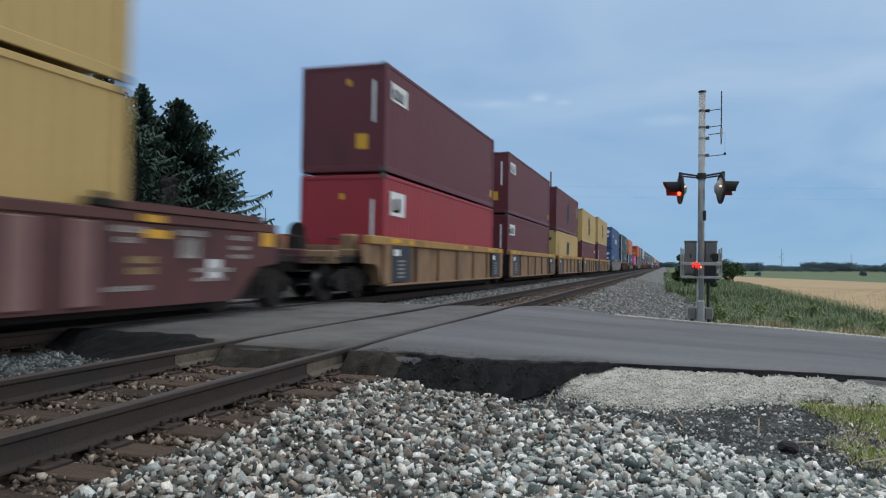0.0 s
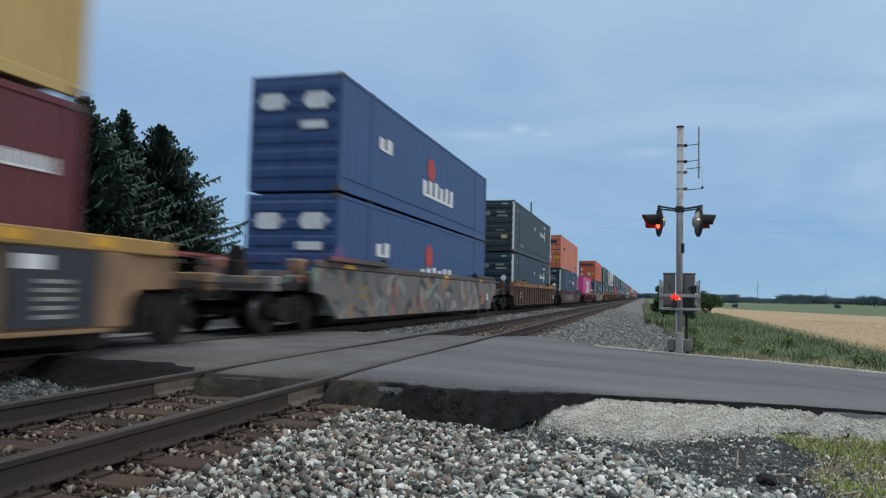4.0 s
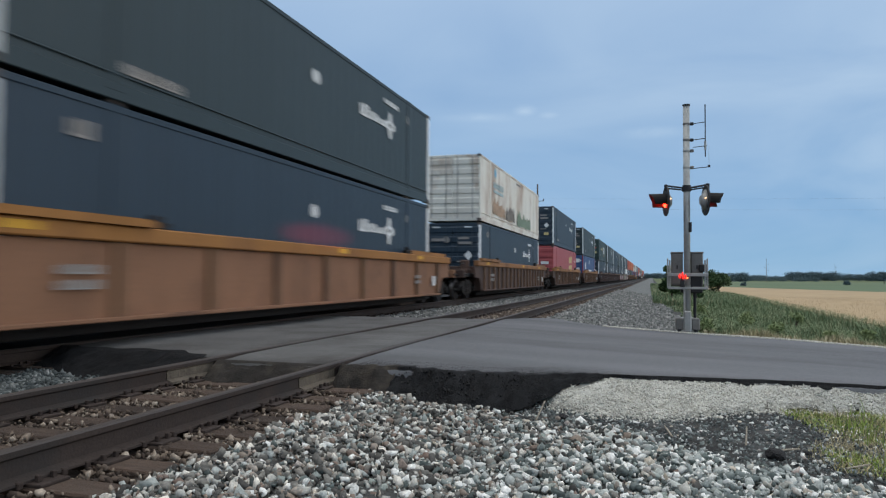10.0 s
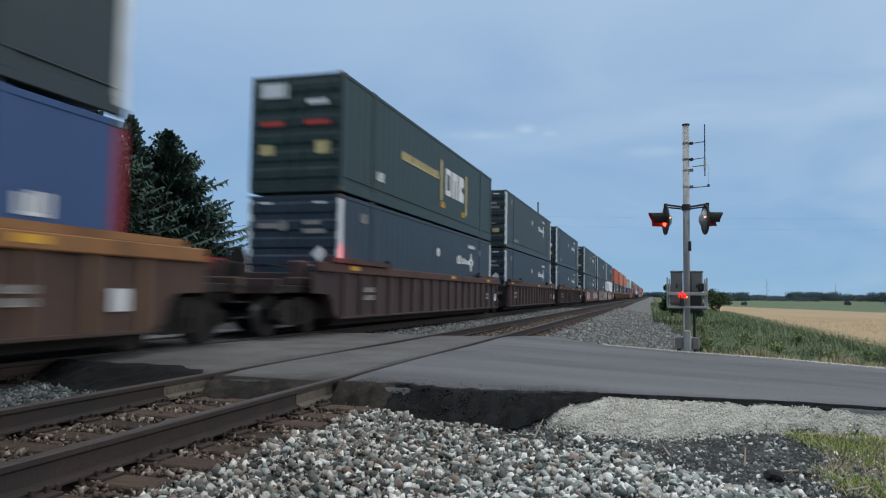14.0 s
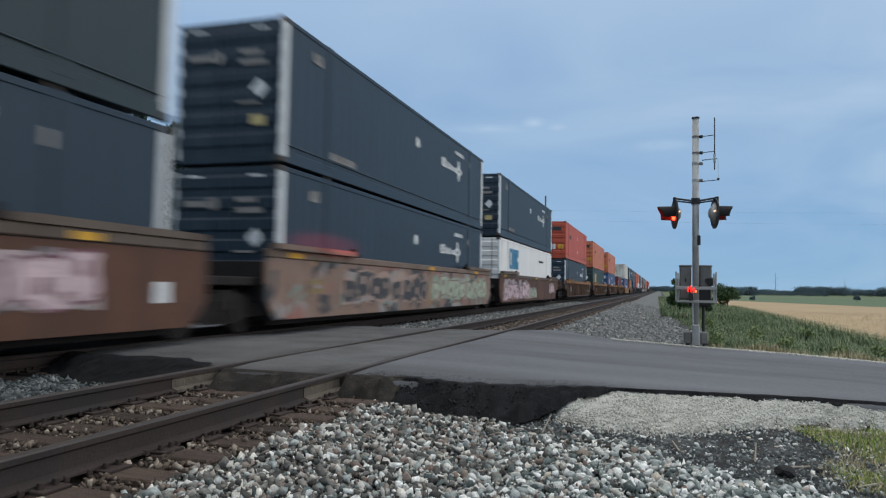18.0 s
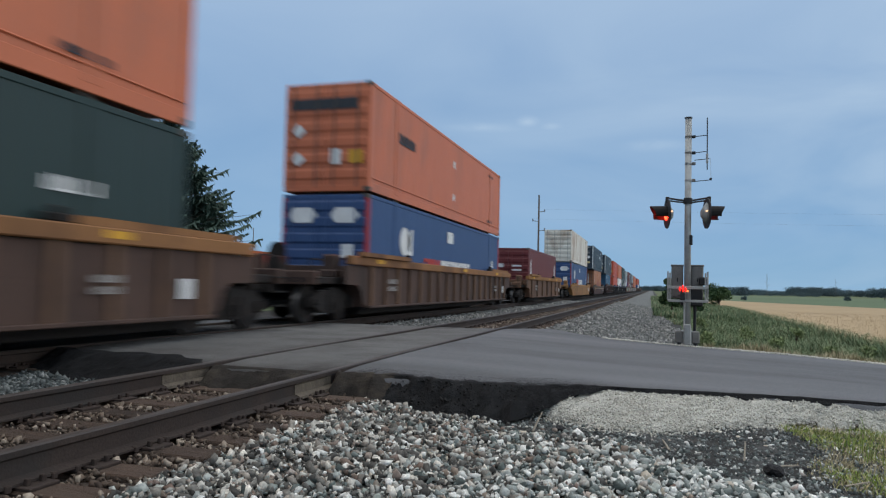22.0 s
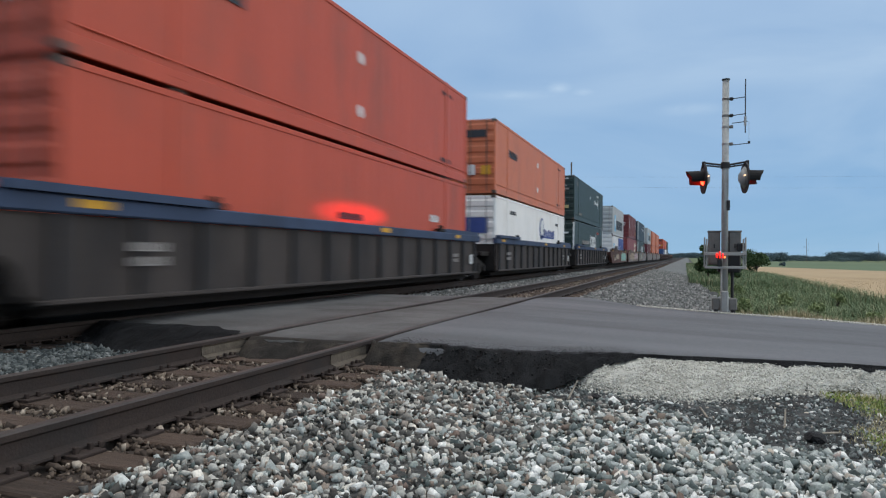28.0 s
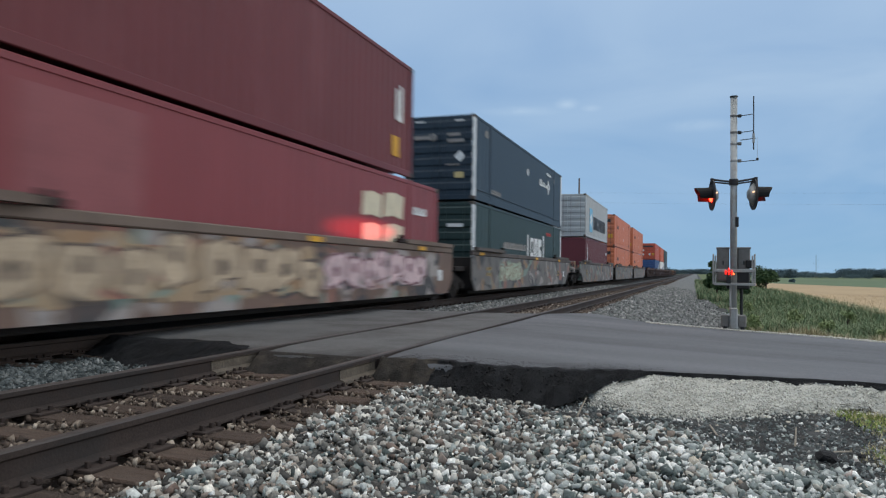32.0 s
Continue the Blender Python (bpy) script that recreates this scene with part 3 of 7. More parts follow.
MARK = {"cream": mark_cream, "wash": mark_wash, "dust": mark_dust, "soot": mark_soot, "moss": mark_moss, "faded": mark_faded, "pale": mark_pale, "brick": mark_brick, "dusk": mark_dusk, "white": mark_white, "yellow": mark_yellow, "sand": mark_sand, "black": mark_black, "blue": mark_blue, "sky": mark_sky, "red": mark_red, "teal": mark_teal}

W, BOX_H = 1.22, 2.86          # half width and height of a container


def wave_side(length, pitch, deep):
    """A side sheet of trapezoid corrugations between the rails; its outer crests lie on x = 0."""
    bm = bmesh.new()
    n = max(2, int(length / pitch))
    pts, p = [], length / n
    for k in range(n):
        y = -length / 2 + k * p
        pts += [(0, y), (0, y + p * 0.42), (-deep, y + p * 0.56), (-deep, y + p * 0.86)]
    pts.append((0, length / 2))
    a = [bm.verts.new((x, y, 0.14)) for x, y in pts]
    b = [bm.verts.new((x, y, BOX_H - 0.09)) for x, y in pts]
    for i in range(len(pts) - 1):
        bm.faces.new((a[i], a[i + 1], b[i + 1], b[i]))
    return bm


def door_leaf():
    """One door leaf pressed with horizontal corrugations."""
    pts = [(0.05, 0.16), (0.0, 0.16)]
    for k in range(6):
        z = 0.30 + k * 0.42
        pts += [(0.0, z), (-0.03, z + 0.05), (-0.03, z + 0.24), (0.0, z + 0.29)]
    return prism(bmesh.new(), pts + [(0.0, BOX_H - 0.12), (0.05, BOX_H - 0.12)], "x", -0.57, 0.57)


def shell(length):
    bm = box(bmesh.new(), -W + 0.05, W - 0.05, -length / 2 + 0.06, length / 2 - 0.06, 0.12, BOX_H - 0.02)
    return bm


def frame_rail(length, tall, wide):
    return box(bmesh.new(), -wide, 0.0, -length / 2 + 0.02, length / 2 - 0.02, 0, tall, 0.012)


def bar_row(n, w, h, gap=0.25):
    """A row of plain bars on a thin base strip that stands for lettering: along y, upward z, 4 mm proud of x = 0."""
    step, pts = w / n, [(0, 0)]
    for k in range(n):
        y0, y1, top = k * step, k * step + step * (1 - gap), h * (1.0 if k % 3 else 0.86)
        pts += [(y0, h * 0.16), (y0, top), (y1, top), (y1, h * 0.16)] if k else [(0, top), (y1, top), (y1, h * 0.16)]
    return prism(bmesh.new(), pts + [(w - step * gap, 0)], "x", 0.0, 0.004)


def sign_block(w, h, kind):
    """One plain block of a painted sign: a ring, a slit block, a cut block or a stepped block."""
    t = 0.26 * min(w, h)
    shapes = {"ring": [(0, 0), (w, 0), (w, h), (0, h), (0, 0.001), (t, t), (t, h - t), (w - t, h - t), (w - t, t), (t, t - 0.001)],
              "slit": [(0, 0), (w * 0.42, 0), (w * 0.42, h * 0.72), (w * 0.60, h * 0.72), (w * 0.60, 0), (w, 0), (w, h), (0, h)],
              "cut": [(0, 0), (w, 0), (w, h * 0.36), (w * 0.55, h * 0.42), (w * 0.55, h * 0.58), (w, h * 0.64), (w, h), (0, h)],
              "step": [(0, 0), (w * 0.55, 0), (w, h * 0.3), (w, h), (w * 0.4, h), (0, h * 0.7)]}
    return prism(bmesh.new(), shapes[kind], "x", 0.0, 0.004)


def gear_mark(r):
    """A four-lobed emblem cut from one plate."""
    pts = [(r * (0.74 + 0.26 * math.cos(4 * a)) * math.cos(a), r * (0.74 + 0.26 * math.cos(4 * a)) * math.sin(a)) for a in (k * math.pi / 18 for k in range(36))]
    return prism(bmesh.new(), pts, "x", 0.0, 0.004)


def disc(r, sides=20):
    bm = bmesh.new()
    bmesh.ops.create_cone(bm, cap_ends=True, segments=sides, radius1=r, radius2=r, depth=0.004, matrix=Matrix.Translation((0.002, 0, 0)) @ pose(0, 0, 0, 0, 90, 0))
    return bm


def hexagon(w, h):
    return prism(bmesh.new(), [(-w, 0), (-w * 0.6, h), (w * 0.6, h), (w, 0), (w * 0.6, -h), (-w * 0.6, -h)], "y", -0.004, 0)


def burst(r):
    """A pointed star cut from one plate."""
    pts = [((r if k % 2 == 0 else r * 0.42) * math.cos(k * math.pi / 7), (r if k % 2 == 0 else r * 0.42) * math.sin(k * math.pi / 7)) for k in range(14)]
    return prism(bmesh.new(), pts, "x", 0.0, 0.004)


def ragged_panel(w, h, rough=0.18):
    """A thin sprayed layer with a bumpy outline."""
    rng = random.Random(int(w * 91))
    n = max(6, int(w / 0.22))
    top = [(w - w * k / n, h * (1 - rough * rng.uniform(0, 1) - (0.5 if k in (0, n) else 0))) for k in range(n + 1)]
    low = [(w * k / n, h * rng.uniform(0.0, 0.12)) for k in range(n + 1)]
    return prism(bmesh.new(), low + top, "x", 0.0, 0.003)


def bubble(w, h, seed, grow=0.0):
    """One swollen letter-like blob of sprayed paint, standing on z = 0."""
    rng = random.Random(seed)
    a1, a2, p1, p2 = rng.uniform(0.08, 0.2), rng.uniform(0.06, 0.14), rng.uniform(0, 6), rng.uniform(0, 6)
    pts = []
    for k in range(22):
        a = k * math.pi / 11
        r = 1 + a1 * math.sin(3 * a + p1) + a2 * math.sin(5 * a + p2)
        c, q = math.cos(a), math.sin(a)
        pts.append((w / 2 + (w / 2 + grow) * r * math.copysign(abs(c) ** 0.6, c), h / 2 + (h / 2 + grow) * min(1.0, r) * math.copysign(abs(q) ** 0.6, q)))
    return prism(bmesh.new(), pts, "x", 0.0, 0.003)


def container(length, colour, marks, posts=None, doors=True):
    """A stacked container: origin at the middle of its floor, doors towards -y, the side that shows towards +x."""
    c = thing("container", "", "shipping container", "containers on the train")
    p, h2 = PAINT[colour], length / 2
    key = round(length, 1)
    part("shell", stored(("shell", key, colour), lambda: shell(length), p), None, c)
    wave = 0.30 if length < 13 else 0.42
    side = stored(("side_panel", key, colour), lambda: wave_side(length - 0.3, wave, 0.028 if length < 13 else 0.012), p)
    part("side_panel", side, None, c, at=(W - 0.012, 0, 0))
    part("side_panel", side, None, c, at=pose(-W + 0.012, 0, 0, 0, 0, 180))
    for name, tall, z in (("bottom_rail", 0.16 if length < 13 else 0.24, 0.0), ("top_rail", 0.10, BOX_H - 0.10)):
        r = stored((name, key, colour), lambda: frame_rail(length, tall, 0.06), p)
        part(name, r, None, c, at=(W, 0, z))
        part(name, r, None, c, at=pose(-W, 0, z, 0, 0, 180))
    post_paint = MARK["white"] if posts == "white" else MARK["red"] if posts == "red" else p
    post = stored(("corner_post", posts or colour), lambda: box(bmesh.new(), -0.10, 0.0, -0.09, 0.09, 0.1, BOX_H - 0.08, 0.015), post_paint)
    cast = stored("corner_casting", lambda: box(bmesh.new(), -0.16, 0.006, -0.09, 0.09, 0.0, 0.12, 0.012), casting_steel)
    for sx in (1, -1):
        for sy in (-1, 1):
            turn = pose(sx * (W + 0.004), sy * (h2 - 0.09), 0, 0, 0, 0 if sx > 0 else 180)
            part("corner_post", post, None, c, at=turn)
            if sx > 0:
                part("corner_casting", cast, None, c, at=turn)
                part("corner_casting", cast, None, c, at=Matrix.Translation((0, 0, BOX_H - 0.115)) @ turn)
    lock_pin = stored("twist_lock", lambda: box(bmesh.new(), -0.05, 0.05, -0.06, 0.06, -0.08, 0.004, 0.01), casting_steel)
    for sx, sy in ((1, -1), (1, 1), (-1, -1), (-1, 1)):
        part("twist_lock", lock_pin, None, c, at=(sx * (W - 0.08), sy * 5.98, 0))
    if length > 13:          # lifting posts at the forty-foot marks
        lift = stored(("lifting_post", colour), lambda: box(bmesh.new(), -0.05, 0.006, -0.10, 0.10, 0.12, BOX_H + 0.015, 0.01), p)
        for sx, sy in ((1, -1), (1, 1), (-1, -1), (-1, 1)):
            part("lifting_post", lift, None, c, at=pose(sx * (W + 0.003), sy * 6.05, 0, 0, 0, 0 if sx > 0 else 180))
        rub = stored(("rub_rail", key, colour), lambda: frame_rail(length - 0.3, 0.03, 0.03), p)
        part("rub_rail", rub, None, c, at=(W + 0.012, 0, 0.34))
    if doors:
        leaf = stored(("door", colour), door_leaf, p)
        lock = stored(("lock_rod", colour), lambda: rod(bmesh.new(), (0, 0, 0.1), (0, 0, BOX_H - 0.06), 0.018, 8), rod_steel if colour in ("grey", "cream", "white") else casting_steel if "orange" in colour or colour == "buff" else p)
        for x in (-0.585, 0.585):
            d = part("door", leaf, None, c, at=(x, -h2 + 0.015, 0))
            for dx in (-0.36, 0.30):
                part("lock_rod", lock, None, d, at=(dx, -0.065, 0))
    else:
        part("end_wall", stored(("end_wall", colour), lambda: box(bmesh.new(), -W + 0.09, W - 0.09, 0, 0.05, 0.14, BOX_H - 0.08), p), None, c, at=(0, -h2 + 0.03, 0))
    part("end_sill", stored(("end_sill", colour), lambda: box(bmesh.new(), -W + 0.08, W - 0.08, 0, 0.08, 0.0, 0.16, 0.01), p), None, c, at=(0, -h2 + 0.012, 0))
    part("end_header", stored(("end_header", colour), lambda: box(bmesh.new(), -W + 0.08, W - 0.08, 0, 0.08, BOX_H - 0.12, BOX_H - 0.01, 0.01), p), None, c, at=(0, -h2 + 0.012, 0))
    for kind, ink, y, z, w, h in marks:
        ink_m = MARK[ink]
        if kind == "bars":
            part("lettering", stored(("lettering", ink, w, h), lambda: bar_row(max(2, int(w / h * (1.9 if h <= 0.35 else 1.0))), w, h, 0.36), ink_m), None, c, ink + " painted bars", (W + 0.002, y, z))
        elif kind == "plate":
            part("marking", stored(("marking", ink, w, h), lambda: box(bmesh.new(), 0, 0.004, 0, w, 0, h), ink_m), None, c, ink + " painted panel", (W + 0.002, y, z))
        elif kind == "disc":
            part("marking", stored(("marking_disc", ink, w), lambda: disc(w), ink_m), None, c, ink + " round mark", (W + 0.002, y, z))
        elif kind == "disc_white":
            part("marking", stored(("marking_inner", ink, w), lambda: disc(w), ink_m), None, c, ink + " round mark", (W + 0.006, y, z))
        elif kind == "disc_end":
            part("door_marking", stored(("door_disc", ink, w), lambda: prism(bmesh.new(), [(w * math.cos(k * math.pi / 8), w * math.sin(k * math.pi / 8)) for k in range(16)], "y", -0.004, 0), ink_m), None, c, ink + " round mark", (y, -h2 - 0.042, z))
        elif kind == "blocks":
            n = max(2, round(w / h * 1.05)) if h < 1.2 else 3
            for k in range(n):
                style = ("ring", "slit", "cut", "step", "slit", "cut")[(k + int(w * 7)) % 6 if n != 3 else k]
                part("lettering", stored(("sign_block", ink, round(w / n, 3), h, style), lambda: sign_block(w / n * 0.84, h, style), ink_m), None, c, ink + " painted sign block", (W + 0.002, y + k * w / n, z))
        elif kind == "pane":
            part("marking", stored(("marking_pane", ink, w, h), lambda: prism(bmesh.new(), [(0, 0), (w * 0.5, h * 0.10), (w, 0.0), (w * 1.06, h * 0.9), (w * 0.55, h), (0.05 * w, h * 0.88)], "x", 0.0, 0.004), ink_m), None, c, ink + " wavy painted pane", (W + 0.002, y, z))
        elif kind == "blob":
            part("graffiti", stored(("blob", ink, w), lambda: ragged_panel(w, h, 0.5), ink_m), None, c, ink + " sprayed graffiti", (W + 0.002, y, z))
        elif kind == "gear":
            part("marking", stored(("marking_gear", ink, w), lambda: gear_mark(w), ink_m), None, c, ink + " four-lobed mark", (W + 0.002, y, z))
            part("marking", stored(("marking_core", w), lambda: prism(bmesh.new(), [(-0.30 * w, 0), (0, 0.22 * w), (0.30 * w, 0), (0, -0.22 * w)], "x", 0.0, 0.004), MARK["black"]), None, c, "dark lozenge", (W + 0.007, y, z))
        elif kind == "burst":
            part("marking", stored(("marking_burst", ink, w), lambda: burst(w), ink_m), None, c, ink + " star-like mark", (W + 0.004, y, z))
        elif kind == "end":          # on the end facing the camera; y counts across the door
            part("door_marking", stored(("door_marking", ink, w, h), lambda: box(bmesh.new(), -w / 2, w / 2, -0.004, 0, 0, h), ink_m), None, c, ink + " painted panel", (y, -h2 - 0.037 if doors else -h2 + 0.028, z))
        elif kind == "hex":
            part("door_marking", stored(("door_hex", ink, w), lambda: hexagon(w, h), ink_m), None, c, ink + " six-sided mark", (y, -h2 - 0.037, z))
        elif kind == "placard":
            part("door_placard", stored(("door_placard", ink), lambda: prism(bmesh.new(), [(-0.2, 0), (0, 0.2), (0.2, 0), (0, -0.2)], "y", -0.004, 0), ink_m), None, c, ink + " diamond placard", (y, -h2 - 0.037, z))
    return c


# ---- well cars ----
def car_paint(name, colour, dirt, amount=0.5):
    colour, dirt = [v * 0.78 for v in colour], [v * 0.7 for v in dirt]
    return mat(name, colour, 0.75, 0.0, 0.22, 1.2, 30.0, 0.12, dirt, amount, (1, 1.2, 0.6))


CAR = {
    "buff": (car_paint("buff_car_paint", (0.33, 0.205, 0.115), (0.16, 0.095, 0.058), 0.4), car_paint("yellow_buff_chord_paint", (0.45, 0.27, 0.085), (0.25, 0.13, 0.06), 0.3), "buff"),
    "maroon": (car_paint("maroon_car_paint", (0.075, 0.030, 0.029), (0.035, 0.021, 0.02)), car_paint("maroon_chord_paint", (0.10, 0.045, 0.04), (0.06, 0.04, 0.035), 0.4), "maroon"),
    "brown": (car_paint("brown_car_paint", (0.098, 0.057, 0.043), (0.050, 0.033, 0.027)), car_paint("orange_brown_chord_paint", (0.33, 0.155, 0.058), (0.14, 0.066, 0.034), 0.4), "rusty brown"),
    "ochre": (car_paint("ochre_car_paint", (0.19, 0.10, 0.058), (0.085, 0.048, 0.034)), car_paint("ochre_chord_paint", (0.34, 0.165, 0.05), (0.18, 0.08, 0.04), 0.35), "ochre brown"),
    "sooted": (car_paint("sooted_red_car_paint", (0.10, 0.042, 0.032), (0.030, 0.024, 0.022), 0.75), car_paint("sooted_chord_paint", (0.16, 0.12, 0.10), (0.07, 0.045, 0.035), 0.5), "sooty red-brown"),
    "orange": (car_paint("orange_car_paint", (0.29, 0.145, 0.080), (0.13, 0.068, 0.045), 0.35), car_paint("orange_chord_paint", (0.38, 0.17, 0.045), (0.2, 0.09, 0.04), 0.35), "orange-brown"),
    "dark": (car_paint("dark_brown_car_paint", (0.068, 0.041, 0.039), (0.034, 0.024, 0.023)), car_paint("dark_red_chord_paint", (0.10, 0.048, 0.038), (0.045, 0.027, 0.023), 0.4), "dark brown"),
    "redcar": (car_paint("red_car_paint", (0.13, 0.035, 0.032), (0.05, 0.026, 0.024)), car_paint("red_chord_paint", (0.26, 0.055, 0.042), (0.12, 0.04, 0.03), 0.35), "dull red"),
    "tan": (car_paint("tan_car_paint", (0.27, 0.175, 0.115), (0.13, 0.085, 0.06), 0.5), car_paint("tan_chord_paint", (0.40, 0.27, 0.15), (0.26, 0.16, 0.1), 0.3), "tan"),
    "amber": (car_paint("amber_car_paint", (0.36, 0.185, 0.068), (0.2, 0.10, 0.045), 0.4), car_paint("amber_chord_paint", (0.46, 0.24, 0.08), (0.28, 0.14, 0.06), 0.35), "amber orange"),
    "grey": (spray_mat("graffiti_on_grey_car", (0.15, 0.14, 0.13), 1), car_paint("grey_chord_paint", (0.13, 0.11, 0.10), (0.07, 0.055, 0.05), 0.4), "grey, graffiti-covered"),
    "spray_pale": (spray_mat("graffiti_on_pale_car", (0.15, 0.098, 0.075), 3), car_paint("pale_chord_paint", (0.20, 0.15, 0.12), (0.11, 0.075, 0.06), 0.4), "pale, graffiti-covered"),
    "spray_tan": (spray_mat("graffiti_on_tan_car", (0.24, 0.155, 0.115), 4), car_paint("tan_grey_chord_paint", (0.24, 0.17, 0.13), (0.14, 0.09, 0.07), 0.4), "tan, graffiti-covered"),
    "oxide": (car_paint("red_oxide_car_paint", (0.135, 0.052, 0.036), (0.060, 0.034, 0.027), 0.6), car_paint("oxide_chord_paint", (0.12, 0.065, 0.045), (0.06, 0.038, 0.03), 0.5), "red oxide"),
    "rust": (car_paint("rusty_smooth_car_paint", (0.145, 0.066, 0.040), (0.072, 0.042, 0.031), 0.55), car_paint("grey_rust_chord_paint", (0.15, 0.115, 0.09), (0.09, 0.055, 0.04), 0.5), "rusty brown"),
    "plum": (car_paint("plum_red_car_paint", (0.12, 0.045, 0.045), (0.06, 0.032, 0.032), 0.4), car_paint("plum_red_chord_paint", (0.13, 0.055, 0.05), (0.08, 0.045, 0.04), 0.4), "plum red"),
    "bluecar": (car_paint("sooty_car_paint", (0.068, 0.056, 0.050), (0.034, 0.029, 0.028), 0.45), car_paint("blue_chord_paint", (0.050, 0.080, 0.150), (0.035, 0.048, 0.08), 0.35), "sooty, blue-silled"),
}
RIB = {"brown": car_paint("rusty_rib_paint", (0.19, 0.108, 0.064), (0.09, 0.05, 0.036), 0.4), "dark": car_paint("dark_rib_paint", (0.10, 0.062, 0.055), (0.05, 0.034, 0.03), 0.4),
       "buff": car_paint("dark_buff_rib_paint", (0.27, 0.165, 0.088), (0.11, 0.07, 0.048), 0.45), "orange": car_paint("dark_orange_rib_paint", (0.21, 0.115, 0.06), (0.09, 0.055, 0.04), 0.5),
       "ochre": car_paint("dark_ochre_rib_paint", (0.145, 0.082, 0.045), (0.07, 0.042, 0.03), 0.5), "bluecar": car_paint("sooty_rib_paint", (0.034, 0.034, 0.038), (0.02, 0.02, 0.02), 0.4)}
RIB_STEP = {"buff": 2.0, "orange": 2.0, "ochre": 2.0, "bluecar": 1.25}
tread_steel = mat("bright_wheel_tread", (0.15, 0.145, 0.14), 0.45, 0.7, 0.15, 4, 40, 0.05)
truck_steel = mat("oily_truck_steel", (0.013, 0.011, 0.010), 0.9, 0.0, 0.4, 4, 40, 0.2, (0.028, 0.02, 0.017), 0.3)
wheel_steel = mat("worn_wheel_steel", (0.018, 0.015, 0.014), 0.8, 0.1, 0.3, 4, 40, 0.1)
deck_steel = mat("sooty_deck_steel", (0.018, 0.015, 0.014), 0.9, 0.0, 0.35, 3, 40, 0.2)


def wheel_mesh():
    bm = bmesh.new()
    rod(bm, (-0.065, 0, 0), (0.065, 0, 0), 0.42, 24)
    rod(bm, (-0.10, 0, 0), (-0.062, 0, 0), 0.455, 24)
    rod(bm, (0.06, 0, 0), (0.11, 0, 0), 0.15, 14)
    for f in bm.faces:
        c = f.calc_center_median()
        if abs(f.normal.x) < 0.3 and math.hypot(c.y, c.z) > 0.3 and c.x > -0.07:
            f.material_index = 1
    return bm


def side_frame():
    bm = prism(bmesh.new(), [(-1.15, 0.36), (-1.15, 0.56), (-0.55, 0.74), (0.55, 0.74), (1.15, 0.56), (1.15, 0.36), (0.86, 0.36), (0.5, 0.22), (-0.5, 0.22), (-0.86, 0.36)], "x", -0.07, 0.07)
    for y in (-0.22, 0, 0.22):
        rod(bm, (0.07, y, 0.28), (0.07, y, 0.62), 0.075, 10)
    for y in (-0.89, 0.89):
        rod(bm, (0.0, y, 0.43), (0.15, y, 0.43), 0.12, 12)
    return bm


def truck(parent, y):
    t = part("truck", stored("truck_bolster", lambda: box(bmesh.new(), -1.1, 1.1, -0.25, 0.25, 0.45, 0.80, 0.03), truck_steel), None, parent, at=(0, y, 0))
    for s in (1, -1):
        part("side_frame", stored("side_frame", side_frame, truck_steel), None, t, at=pose(s * 0.99, 0, 0, 0, 0, 0 if s > 0 else 180))
        for dy in (-0.89, 0.89):
            part("wheel", stored("wheel", wheel_mesh, [wheel_steel, tread_steel]), None, t, at=pose(s * 0.78, dy, 0.43, 0, 0, 0 if s > 0 else 180))
    for dy in (-0.89, 0.89):
        part("axle", stored("axle", lambda: rod(bmesh.new(), (-0.75, 0, 0), (0.75, 0, 0), 0.08, 10), wheel_steel), None, t, at=(0, dy, 0.43))
    return t


def ribbed_side(a, top):
    return box(bmesh.new(), -0.04, 0.0, -a, a, 0.34, top - 0.225)


def smooth_side(a, top, r0, r1):
    """A plain side whose lower edge tucks under and whose ends sweep up."""
    left = [(-a - r0, 0.86), (-a - 0.55, 0.80), (-a + 0.15, 0.25)] if r0 > 1 else [(-a - r0, 0.62), (-a + 0.10, 0.25)]
    right = [(a - 0.15, 0.25), (a + 0.55, 0.80), (a + r1, 0.86)] if r1 > 1 else [(a - 0.10, 0.25), (a + r1, 0.62)]
    return prism(bmesh.new(), left + right + [(a + r1, top - 0.165), (-a - r0, top - 0.165)], "x", -0.05, 0.0)


def end_shroud(top):
    return prism(bmesh.new(), [(-0.02, 0.34), (0.22, 0.44), (0.34, 0.74), (0.52, 0.86), (1.25, 0.88), (1.25, top - 0.225), (-0.02, top - 0.225)], "x", -0.05, 0.0)


def guide_plate():
    return prism(bmesh.new(), [(-2.6, 0.0), (0.9, 0.0), (0.9, 0.10), (-2.4, 0.11), (-2.6, 0.08)], "x", -0.14, 0.03)


